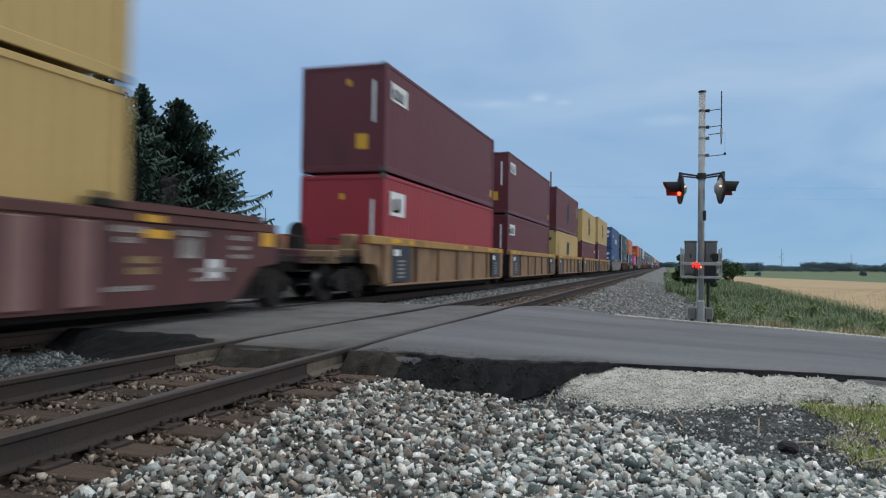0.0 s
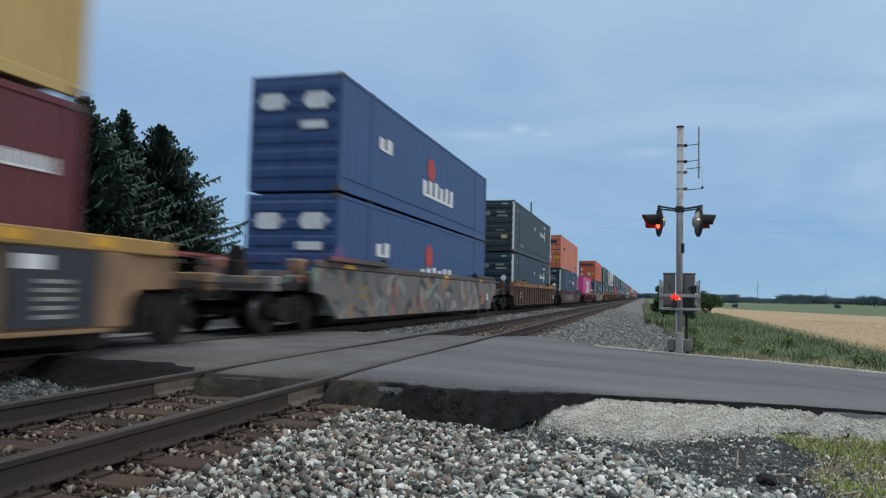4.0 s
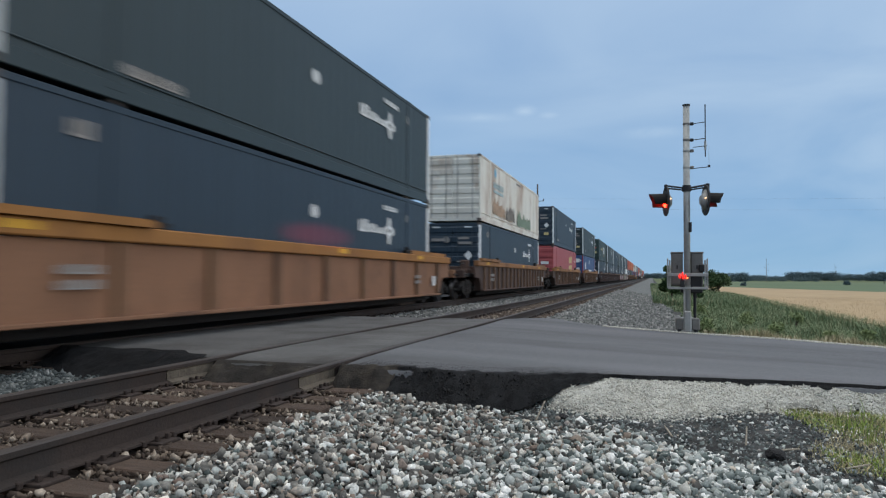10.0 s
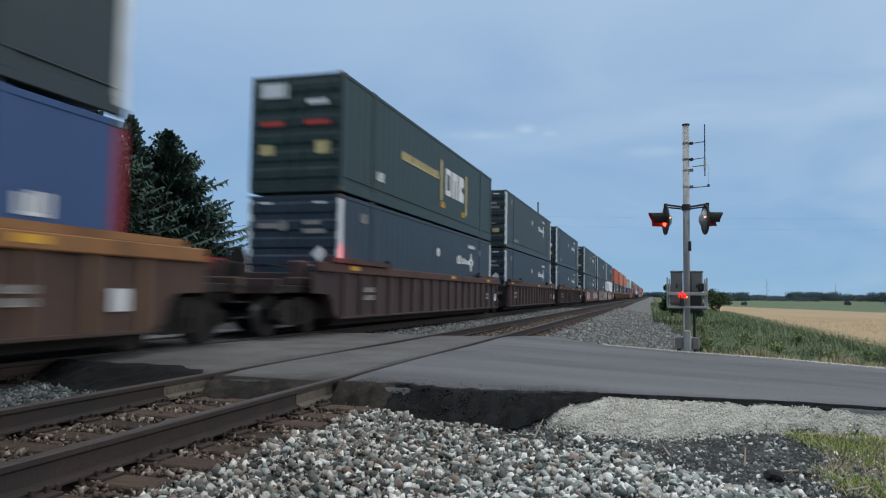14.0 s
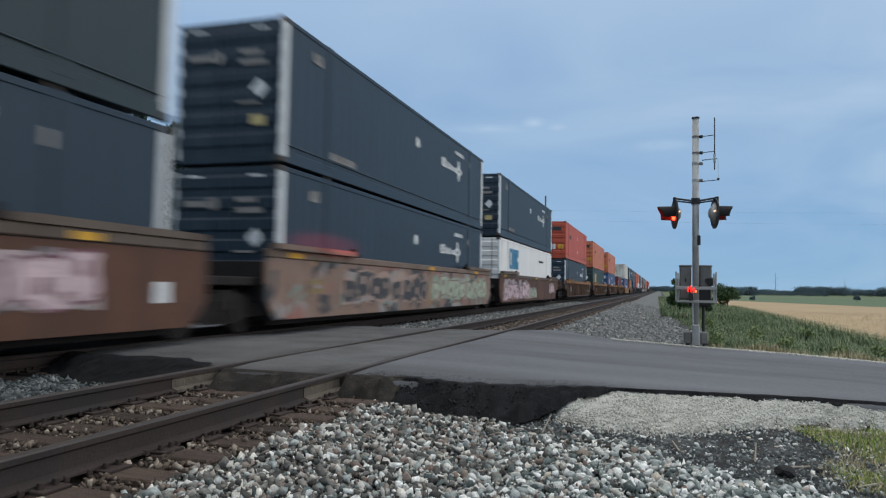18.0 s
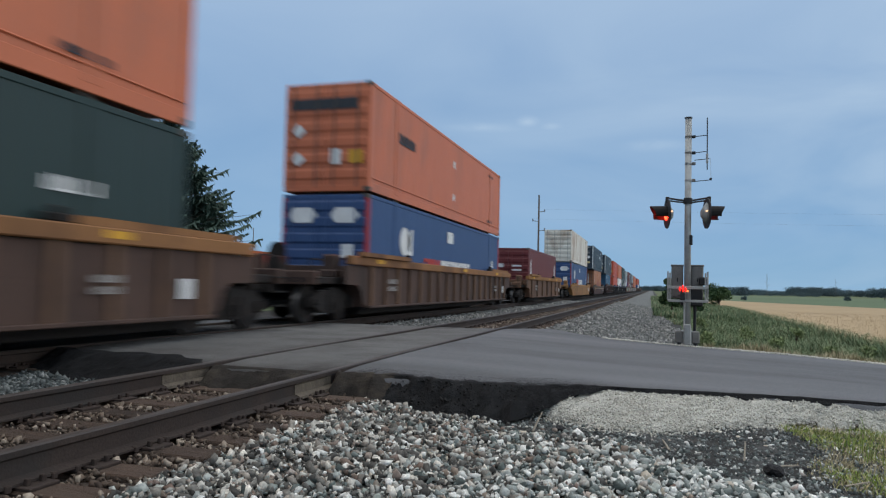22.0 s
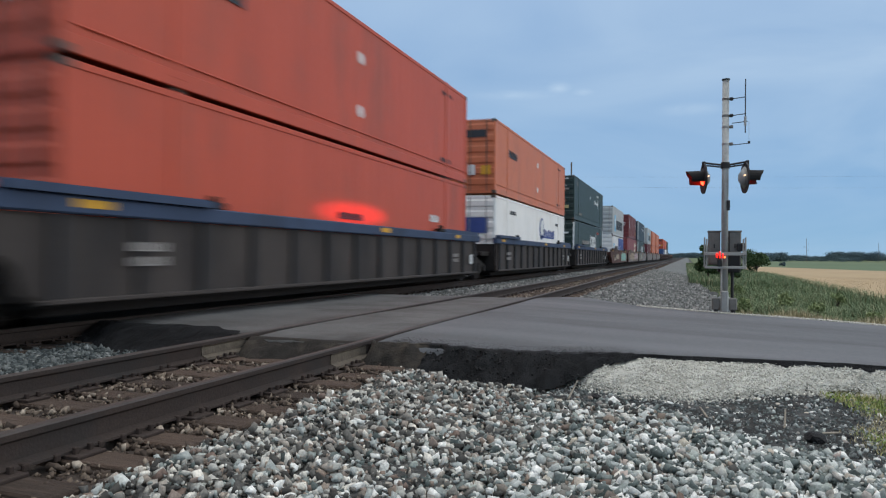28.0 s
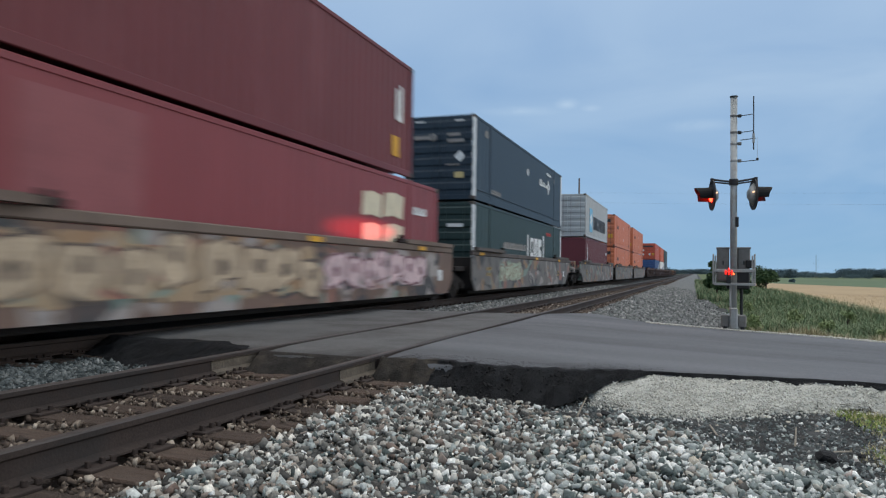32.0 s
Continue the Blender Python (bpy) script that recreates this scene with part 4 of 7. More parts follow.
def well_car(length, style, smooth, joints, group, top=1.56):
    """A well car or one unit of it: joints name its two ends, towards -y and +y: coupler, drawn (owns the shared truck) or hung."""
    body, chord, words = CAR[style]
    c = thing("well_car", words + (" smooth-sided" if smooth else " rib-sided") + " well car rolling on rails", "railway car", group)
    a = length / 2 + 0.45
    key = round(length, 1)
    X = 1.43
    past = [1.15 if j == "coupler" else 0.30 for j in joints]          # how far the sides run past the well
    for s in (1, -1):
        turn = pose(s * X, 0, 0, 0, 0, 0 if s > 0 else 180)
        r0, r1 = past if s > 0 else past[::-1]
        if smooth:
            part("side_wall", stored(("side_wall_smooth", key, style, top, r0, r1), lambda: smooth_side(a, top, r0, r1), body), None, c, at=turn)
        else:
            part("side_wall", stored(("side_wall", key, style), lambda: ribbed_side(a, top), body), None, c, at=turn)
            n = round((2 * a - 0.5) / RIB_STEP.get(style, 1.0))
            rib = stored(("rib", style), lambda: box(bmesh.new(), 0.0, 0.075, -0.07, 0.07, 0.35, top - 0.22, 0.012), RIB.get(style, body))
            for k in range(n + 1 if s > 0 else 0):
                y = -a + 0.25 + (2 * a - 0.5) * k / n
                part("rib", rib, None, c, at=pose(s * X, y, 0, 0, 0, 0 if s > 0 else 180))
            for e in [k for k in (-1, 1) if joints[k > 0] == "coupler"]:
                part("end_shroud", stored(("end_shroud", style), lambda: end_shroud(top), body), None, c, at=pose(s * (X if s * e > 0 else X - 0.05), e * a, 0, 0, 0, 0 if e > 0 else 180))
            part("bottom_sill", stored(("bottom_sill", key, style), lambda: box(bmesh.new(), -0.03, 0.085, -a, a, 0.30, 0.36, 0.012), body), None, c, at=turn)
        part("top_chord", stored(("top_chord", key, style, smooth, top, r0, r1), lambda: box(bmesh.new(), -0.10, 0.03 if smooth else 0.095, -a - r0 + 0.05, a + r1 - 0.05, top - 0.215 if not smooth else top - 0.155, top, 0.02), chord), None, c, at=turn)
        for e in (-1, 1) if style not in ("buff", "redcar") else ():
            part("guide_block", stored("guide_block", lambda: box(box(bmesh.new(), -0.13, 0.02, -0.22, 0.22, 0.0, 0.11, 0.02), -0.10, 0.0, -0.08, 0.08, 0.10, 0.20, 0.02), truck_steel), None, c, at=pose(s * (X + 0.03), e * (a - (3.1 if joints[e > 0] == "coupler" else 3.5)), top + 0.002, 0, 0, 0 if s > 0 else 180))
            part("container_guide", stored(("container_guide", style), guide_plate, chord), None, c, at=pose(s * (X + 0.03), e * (a - (0.3 if joints[e > 0] == "coupler" else 0.7)), top + 0.005, 0, 0, 0 if s * e > 0 else 180))
        for k, (y, w) in enumerate(((-a + 0.7, 0.55), (a - 2.2, 0.45), (0.8, 0.5))):
            part("reflector", stored(("reflector", w), lambda: box(bmesh.new(), 0, 0.005, -w / 2, w / 2, 0, 0.10), MARK["yellow"]), None, c, "yellow reflective strip", pose(s * (X + (0.031 if smooth else 0.096)), y, top - 0.14, 0, 0, 0 if s > 0 else 180))
        flip = pose(0, 0, 0, 0, 0, 0 if s > 0 else 180)
        out = X + (0.003 if smooth else 0.079)
        if style == "buff":
            for y in (-a + 0.35, a - 1.75):
                part("panel_plate", stored("panel_plate", lambda: box(bmesh.new(), 0, 0.004, 0, 1.4, 0.40, 1.34), MARK["black"]), None, c, "dark stencilled plate", flip @ pose(X + 0.076, y, 0))
                part("car_lettering", stored("car_number_block", lambda: box(bmesh.new(), 0, 0.003, 0, 0.42, 0, 0.17), MARK["white"]), None, c, "white lettering block", flip @ pose(X + 0.081, y + 0.15, 1.08))
                part("end_column", stored("end_column", lambda: box(bmesh.new(), 0, 0.10, -0.24, 0.24, 0.35, top - 0.21, 0.03), body), None, c, "broad buff end column", flip @ pose(X, -a + 0.06 if y < 0 else a - 0.06, 0))
                for dy in (-0.14, 1.22):
                    part("reflector", stored("chord_reflector", lambda: box(bmesh.new(), 0, 0.005, -0.18, 0.18, 0, 0.12), MARK["yellow"]), None, c, "yellow reflective strip", flip @ pose(X + 0.097, y + 0.2 + dy, top - 0.16))
                for k in range(5):
                    part("car_lettering", stored("car_lettering_line", lambda: box(bmesh.new(), 0, 0.003, 0, 0.5, 0, 0.05), MARK["faded"]), None, c, "pale lettering bar", flip @ pose(X + 0.081, y + 0.45, 0.50 + 0.105 * k))
        else:
            for y, w, h, z in ((-a + 1.3, 0.7, 0.12, 0.92), (-a + 1.3, 0.7, 0.12, 0.73), (a - 2.6, 0.5, 0.10, 0.85), (a - 2.6, 0.5, 0.10, 0.70)):
                part("car_lettering", stored(("car_lettering", w, smooth), lambda: bar_row(6, w, h, 0.3), MARK["dusk" if smooth else "faded"]), None, c, "faded lettering bars", flip @ pose(out, y, z))
            part("data_plate", stored("data_plate", lambda: box(bmesh.new(), 0, 0.003, 0, 0.30, 0, 0.30), MARK["white"]), None, c, "pale square data plate", flip @ pose(out, a - 0.9, 0.62))
    # the lower box is added to block the lit ground beyond and keep the gap dark
    part("well_floor", stored(("well_floor", key), lambda: box(box(bmesh.new(), -1.36, 1.36, -a, a, 0.26, 0.33), -1.12, 1.12, -a + 0.3, a - 0.3, 0.13, 0.262, 0.02), deck_steel), None, c)
    for e, kind in ((-1, joints[0]), (1, joints[1])):
        reach = 2.55 if kind == "coupler" else 1.15
        turn = pose(0, e * a, 0, 0, 0, 0 if e > 0 else 180)
        # bulkheads at unit joints are coloured dark for the shade in the gap
        part("bulkhead", stored(("bulkhead", style, top, kind == "coupler"), lambda: box(bmesh.new(), -1.38, 1.38, 0.0, 0.08, 0.33, top - 0.225, 0.01), body if kind == "coupler" else deck_steel), None, c, at=turn)
        part("end_platform", stored(("end_platform", kind == "coupler"), lambda: box(bmesh.new(), -1.15, 1.15, 0.06, reach, 0.88, 1.04, 0.02), deck_steel), None, c, at=turn)
        part("center_beam", stored(("center_beam", kind == "coupler"), lambda: box(bmesh.new(), -0.3, 0.3, 0.06, reach + 0.1, 0.66, 0.89, 0.02), deck_steel), None, c, at=turn)
        if kind == "coupler":
            part("coupler", stored("coupler", lambda: box(box(bmesh.new(), -0.08, 0.08, 2.5, 3.1, 0.72, 0.92, 0.02), -0.17, 0.17, 3.0, 3.24, 0.66, 0.98, 0.04), truck_steel), None, c, at=turn)
            part("end_sill", stored(("car_end_sill", style), lambda: box(bmesh.new(), -1.3, 1.3, 2.35, 2.55, 0.86, 1.16, 0.02), body), None, c, at=turn)
            def railing():
                bm = rod(bmesh.new(), (0, 2.45, 1.04), (0, 2.45, 1.42), 0.016, 6)
                return rod(bm, (0, 2.45, 1.42), (0, 1.9, 1.42), 0.016, 6)
            for x in (-1.12, 1.12):
                part("handrail", stored("handrail", railing, truck_steel), None, c, at=turn @ pose(x, 0, 0))
                part("end_post", stored(("end_post", style), lambda: box(box(bmesh.new(), -0.16, 0.16, 0.75, 1.15, 1.03, 1.58, 0.04), -0.20, 0.20, 0.70, 1.20, 1.03, 1.22, 0.03), body), None, c, "worn steel post on the end platform", turn @ pose(x * 0.82, 0, 0))
            for k in range(3):
                part("ladder_rung", stored("ladder_rung", lambda: box(bmesh.new(), -0.03, 0.03, -0.22, 0.22, -0.015, 0.015), truck_steel), None, c, at=(1.36, e * (a + 2.3), 0.45 + 0.27 * k))
            if e < 0:
                def brake_wheel():
                    bm = bmesh.new()
                    bmesh.ops.create_cone(bm, cap_ends=True, segments=16, radius1=0.22, radius2=0.22, depth=0.03, matrix=pose(0, 1.9, 1.60, 90))
                    return box(rod(bm, (0, 1.9, 1.1), (0, 1.9, 1.60), 0.03, 6), -0.18, 0.18, 1.7, 2.05, 1.1, 1.5, 0.03)
                part("brake_wheel", stored("brake_wheel", brake_wheel, truck_steel), None, c, at=turn)
            truck(c, e * (a + 1.15))
        elif kind == "drawn":
            truck(c, e * (a + 1.30))
    return c


# ---- the load of the train, from its head: place along the train (s), wagons and loads ----
def dark_marks(odd):
    m = [("bars", "white", 2.35, 1.68, 0.62, 0.32), ("bars", "white", 2.98, 1.70, 0.62, 0.22), ("bars", "white", 3.60, 1.70, 0.62, 0.16), ("gear", "white", 4.45, 1.80, 0.38, 0), ("bars", "white", 4.0, 2.36, 1.1, 0.13), ("disc", "white", -0.1, 1.95, 0.15, 0),
         ("bars", "faded", -6.85, 2.30, 0.45, 0.24), ("bars", "faded", -5.95, 0.40, 1.35, 0.16), ("bars", "faded", 5.85, 2.15, 0.35, 0.26),
         ("end", "faded", -0.66, 2.06, 0.62, 0.12), ("disc_end", "faded", -0.26, 2.12, 0.14, 0), ("end", "faded", 0.50, 2.14, 0.46, 0.10), ("end", "faded", 0.58, 1.93, 0.62, 0.11), ("end", "sand", 0.7, 0.72, 0.34, 0.20), ("end", "faded", 0.45, 1.15, 0.5, 0.05),
         ("end", "white", -0.72, 2.64, 0.34, 0.05), ("end", "white", 0.72, 2.64, 0.34, 0.05)]
    if odd:
        m += [("placard", "white", 0.72, 1.45, 0, 0)]
    return m


ORANGE = [("bars", "black", -6.1, 1.66, 1.7, 0.30), ("disc", "white", 0.0, 2.02, 0.14, 0), ("disc", "white", 0.0, 0.82, 0.14, 0), ("bars", "black", 5.6, 2.45, 0.9, 0.1),
          ("bars", "black", 5.5, 0.42, 0.9, 0.12), ("end", "black", -0.1, 2.15, 1.9, 0.30), ("placard", "white", -0.8, 1.6, 0, 0), ("placard", "white", -0.8, 0.85, 0, 0), ("end", "yellow", 0.85, 0.72, 0.4, 0.35), ("end", "white", 0.28, 0.7, 0.3, 0.4)]
CARGO = {
    "dark": ("navy", dark_marks(1), "white", True), "char": ("charcoal", dark_marks(0), "white", True), "green": ("green", dark_marks(0), None, True),
    "green_mark": ("green", [("bars", "sand", -3.9, 1.52, 3.75, 0.26), ("plate", "sand", 0.05, 0.85, 0.2, 1.4), ("plate", "sand", 3.45, 0.65, 0.2, 1.55), ("blocks", "white", 0.66, 1.1, 2.65, 0.95),
                             ("bars", "yellow", 0.1, 0.62, 0.55, 0.2), ("bars", "yellow", 2.9, 0.55, 0.55, 0.2), ("bars", "white", -5.8, 0.6, 0.5, 0.25), ("end", "white", -0.6, 2.3, 0.8, 0.36),
                             ("end", "white", 0.6, 2.1, 0.6, 0.12), ("end", "sand", 0.75, 0.9, 0.4, 0.3), ("end", "sand", -0.75, 0.9, 0.4, 0.25), ("end", "red", -0.6, 1.6, 0.7, 0.12), ("end", "red", 0.6, 1.6, 0.7, 0.12)], None, True),
    "green_block": ("green", [("blocks", "sand", -6.0, 1.32, 2.6, 1.0), ("bars", "sand", -5.6, 1.05, 2.0, 0.16), ("bars", "white", 5.4, 1.6, 0.9, 0.2), ("end", "sand", -0.6, 1.5, 0.8, 0.3), ("end", "white", 0.5, 1.7, 0.4, 0.3)], None, True),
    "green_low": ("green", [("bars", "faded", -4.15, 1.42, 3.8, 0.26), ("plate", "white", -0.1, 1.15, 0.22, 1.0), ("plate", "white", 3.25, 1.15, 0.22, 1.1), ("blocks", "white", 0.5, 1.2, 2.5, 0.85), ("bars", "red", 4.0, 2.3, 1.2, 0.16),
                            ("end", "white", 0.6, 2.0, 0.6, 0.12)], "white", True),
    "dark_blueband": ("navy", dark_marks(1) + [("plate", "blue", -3.4, 0.14, 1.3, 2.6)], "white", True),
    "orange": ("orange", ORANGE, None, True), "pale_orange": ("pale_orange", ORANGE, None, True), "red_orange": ("red_orange", ORANGE, None, True),
    "plain_orange": ("red_orange", [("bars", "white", 4.6, 1.5, 0.8, 0.2), ("bars", "black", -1.0, 1.3, 1.2, 0.15)], None, True),
    "white_low": ("white", [("bars", "black", 5.0, 2.2, 0.9, 0.14), ("bars", "blue", 0.9, 1.45, 3.9, 0.45), ("disc", "blue", 1.15, 1.9, 0.55, 0), ("disc_white", "white", 1.2, 1.95, 0.40, 0), ("bars", "black", -5.6, 2.25, 1.1, 0.16), ("end", "blue", 0.2, 1.4, 1.5, 0.6)], None, True),
    "white_tag": ("white", [("blocks", "teal", -5.76, 1.5, 2.4, 0.98), ("bars", "faded", -5.7, 1.28, 2.4, 0.10), ("bars", "black", 3.0, 2.1, 1.6, 0.12), ("end", "sky", -0.3, 1.5, 1.4, 0.4)], None, True),
    "cream": ("cream", [("bars", "wash", -5.5, 1.72, 2.3, 0.28), ("plate", "wash", -5.4, 1.5, 2.2, 0.13), ("disc", "sky", -5.05, 2.42, 0.22, 0), ("blob", "dust", -5.6, 0.45, 2.9, 0.85), ("blob", "soot", -2.5, 0.42, 2.3, 0.85), ("blob", "moss", 0.5, 0.30, 4.4, 0.95), ("bars", "faded", 0.2, 2.55, 1.3, 0.1)], None, True),
    "old_white": ("cream", [("bars", "black", 5.4, 2.5, 0.7, 0.12)], None, True),
    "blue": ("blue", [("disc", "white", -5.2, 1.8, 0.42, 0), ("bars", "white", -4.95, 1.42, 0.55, 0.78), ("plate", "white", -0.7, 2.05, 0.75, 0.4), ("blocks", "white", -1.4, 0.92, 4.0, 0.48), ("blocks", "red", -3.3, 0.92, 1.8, 0.48),
                      ("bars", "white", 6.4, 1.4, 0.5, 0.3), ("plate", "white", 6.5, 0.75, 0.5, 0.5), ("hex", "white", -0.6, 2.3, 0.42, 0.2), ("hex", "white", 0.6, 2.3, 0.42, 0.2), ("end", "white", 0.7, 1.2, 0.35, 0.35)], "red", True),
    "maroon": ("maroon", [("plate", "white", -5.7, 1.93, 1.2, 0.5), ("bars", "blue", -5.6, 2.0, 0.9, 0.3), ("plate", "yellow", 5.5, 0.4, 0.25, 0.3), ("end", "yellow", 0.55, 0.6, 0.34, 0.4), ("end", "yellow", 0.15, 2.3, 0.14, 0.16),
                          ("end", "white", 0.88, 1.3, 0.08, 1.1)], None, False),
    "maroon_m": ("maroon", [("bars", "black", -0.55, 0.8, 1.4, 1.35), ("bars", "white", 5.2, 1.4, 0.3, 1.0), ("plate", "yellow", 5.5, 0.4, 0.25, 0.3), ("end", "yellow", 0.15, 2.3, 0.14, 0.16)], None, False),
    "maroon_t": ("dull_red", [("bars", "white", 5.0, 1.3, 0.5, 0.9), ("plate", "yellow", 4.8, 0.4, 0.4, 0.5), ("bars", "white", -5.5, 1.2, 0.5, 1.0), ("end", "white", -0.6, 1.7, 0.7, 0.22), ("end", "white", 0.5, 1.75, 0.6, 0.1), ("end", "white", 0.5, 1.5, 0.6, 0.1)], None, True),
    "maroon_low": ("maroon", [("bars", "white", -5.4, 1.0, 0.4, 1.4), ("bars", "white", 4.8, 1.9, 0.9, 0.2)], None, False),
    "maroon_squat": ("plum_squat", [("bars", "white", 4.8, 1.8, 0.9, 0.2), ("bars", "faded", -5.6, 1.3, 0.3, 0.8)], None, False),
    "red": ("red", [("plate", "white", -5.66, 1.8, 1.1, 0.65), ("bars", "red", -5.5, 1.9, 0.7, 0.4), ("end", "yellow", 0.0, 2.2, 0.14, 0.16), ("end", "white", 0.88, 1.2, 0.08, 1.0)], None, False),
    "pale_red": ("pale_red", [("pane", "sand", 2.1, 1.72, 0.95, 0.58), ("pane", "sand", 3.2, 1.78, 1.1, 0.62), ("pane", "sand", 2.1, 1.02, 0.95, 0.58), ("pane", "sand", 3.2, 1.06, 1.1, 0.6), ("end", "sand", -0.6, 1.9, 0.6, 0.4), ("bars", "white", 6.0, 1.9, 0.8, 0.2), ("end", "white", 0.6, 1.5, 0.6, 0.2)], None, True),
    "dull_low": ("mid_red", [("pane", "cream", 3.2, 1.75, 1.0, 0.6), ("pane", "cream", 4.35, 1.8, 1.15, 0.64), ("pane", "cream", 3.2, 1.05, 1.0, 0.58), ("pane", "cream", 4.35, 1.08, 1.15, 0.6), ("bars", "white", 6.2, 2.0, 1.0, 0.2), ("plate", "pale", -5.3, 0.4, 1.9, 2.2)], None, True),
    "yellow": ("yellow", [("blocks", "black", -0.65, 1.30, 1.4, 0.95), ("end", "black", 0.8, 2.2, 0.2, 0.2), ("bars", "dusk", -5.2, 0.6, 0.5, 1.7)], None, False),
    "yellow_top": ("yellow", [("blocks", "black", -0.85, 1.55, 1.5, 0.72), ("blocks", "black", -0.75, 0.75, 1.4, 0.68)], None, False),
    "blue_plain": ("blue", [("bars", "white", -5.5, 1.5, 1.2, 0.4), ("bars", "white", -1.5, 0.8, 4.0, 0.6), ("disc", "red", -0.6, 1.75, 0.4, 0), ("hex", "white", -0.6, 2.2, 0.42, 0.2), ("hex", "white", 0.6, 2.2, 0.42, 0.2), ("end", "white", 0.5, 1.5, 0.7, 0.2)], None, True),
    "mid_blue": ("mid_blue", [("plate", "white", -5.7, 0.2, 0.3, 2.4)], None, False),
    "pink": ("pink", [("blocks", "white", -1.5, 0.98, 4.1, 1.4), ("bars", "white", 4.6, 1.2, 0.3, 1.0)], None, False),
    "grey_star": ("grey", [("plate", "sky", -4.3, 0.4, 1.45, 1.65), ("burst", "white", -3.55, 1.25, 0.66, 0), ("blocks", "black", -2.3, 0.66, 6.9, 0.92)], None, True),
    "white_star": ("pale_white", [("plate", "sky", -5.2, 0.95, 1.1, 0.9), ("burst", "white", -4.65, 1.4, 0.42, 0), ("blocks", "black", -3.75, 1.1, 3.1, 0.5), ("plate", "blue", 0.04, 0.16, 5.95, 2.30), ("bars", "white", 1.4, 1.15, 1.1, 0.6), ("bars", "white", 3.0, 1.0, 1.6, 0.4)], None, True),
    "buff": ("buff", [("bars", "white", -5.8, 0.4, 0.3, 1.6), ("plate", "brick", -1.5, 0.75, 2.3, 0.75), ("plate", "brick", 1.7, 0.8, 1.3, 0.65), ("end", "white", 0.5, 1.2, 0.1, 1.2)], None, True),
    "red_blue": ("blue", [("bars", "white", 2.0, 0.6, 3.0, 1.4)], None, True),
}
# first and last point of the load along the train, car style, smooth, joints, upper load, lower load, upper length, lower length
TRAIN = [
    (-4.2, 8.0, "plum", True, "cc", "yellow_top", "yellow", 40, 40),
    (17.2, 29.4, "buff", False, "cd", "maroon", "red", 40, 40), (32.4, 44.6, "buff", False, "xd", "maroon", "maroon", 40, 40), (47.6, 59.8, "buff", False, "xd", "maroon_m", "yellow", 40, 40),
    (63.1, 75.3, "buff", False, "xd", "yellow_top", "maroon_squat", 40, 40), (78.3, 90.5, "buff", False, "xc", "yellow_top", "maroon_low", 40, 40),
    (98.5, 114.6, "grey", True, "cc", "blue_plain", "blue_plain", 53, 53), (121.9, 138.0, "brown", False, "cc", "char", "dark", 53, 53), (145.0, 161.1, "maroon", True, "cc", "pale_orange", "dark_blueband", 53, 53),
    (169.3, 181.5, "redcar", False, "cc", "pink", None, 40, 0), (190.7, 206.9, "tan", True, "cc", "orange", "dark", 53, 53), (214.2, 230.3, "orange", False, "cc", "char", "dark", 53, 53),
    (237.6, 253.7, "brown", False, "cc", "cream", "dark", 53, 53), (260.9, 277.0, "brown", False, "cc", "dark", "pale_red", 53, 53), (284.4, 300.5, "brown", False, "cc", "char", "blue", 53, 53),
    (307.6, 323.8, "dark", False, "cd", "green_mark", "dark", 53, 53), (327.3, 343.4, "dark", False, "xd", "char", "dark", 53, 53), (346.9, 363.0, "dark", False, "xc", "dark", "dark", 53, 53),
    (369.8, 385.9, "rust", True, "cd", "char", "dark", 53, 53), (389.2, 405.3, "spray_tan", True, "xd", "dark", "dark", 53, 53), (408.7, 424.8, "rust", True, "xc", "dark", "white_tag", 53, 53),
    (432.3, 448.5, "brown", False, "cc", "red_orange", "dark", 53, 53), (455.5, 471.7, "brown", False, "cc", "pale_orange", "green_block", 53, 53), (479.0, 495.2, "brown", False, "cc", "pale_orange", "blue", 53, 53),
    (503.7, 515.9, "ochre", False, "cc", "maroon_t", None, 40, 0), (526.4, 542.6, "amber", True, "cc", "old_white", "blue", 53, 53), (550.4, 566.6, "sooted", True, "cc", "dark", "buff", 53, 40),
    (573.8, 589.9, "dark", False, "cc", "dark", "mid_blue", 53, 40), (597.3, 613.5, "bluecar", False, "cd", "red_orange", "plain_orange", 53, 53), (617.2, 633.4, "bluecar", False, "xd", "pale_orange", "white_low", 53, 53),
    (637.2, 653.3, "bluecar", False, "xc", "green", "green_low", 53, 53), (662.1, 674.3, "oxide", True, "cd", "grey_star", "white_star", 40, 40), (682.0, 694.2, "spray_pale", True, "xd", "maroon_t", "dull_low", 40, 53),
    (699.7, 715.8, "grey", True, "xc", "dark", "green_low", 53, 53), (725.0, 737.2, "grey", True, "cd", "grey_star", "maroon_low", 40, 40), (742.8, 758.9, "grey", True, "xd", "pale_orange", "pale_orange", 53, 53),
    (762.4, 778.5, "grey", True, "xc", "pale_orange", "pale_orange", 53, 53),
    (786.0, 802.1, "dark", False, "cc", None, None, 53, 53), (809.5, 825.6, "dark", False, "cd", "red_orange", "red_blue", 53, 53), (829.1, 845.2, "dark", False, "xd", "orange", "white_low", 53, 53),
    (848.7, 864.8, "dark", False, "xc", "green", "dark", 53, 53), (872.2, 888.3, "dark", False, "cc", None, None, 53, 53), (895.6, 911.7, "brown", False, "cc", None, None, 53, 53), (919.0, 935.1, "dark", False, "cc", None, None, 53, 53),
]
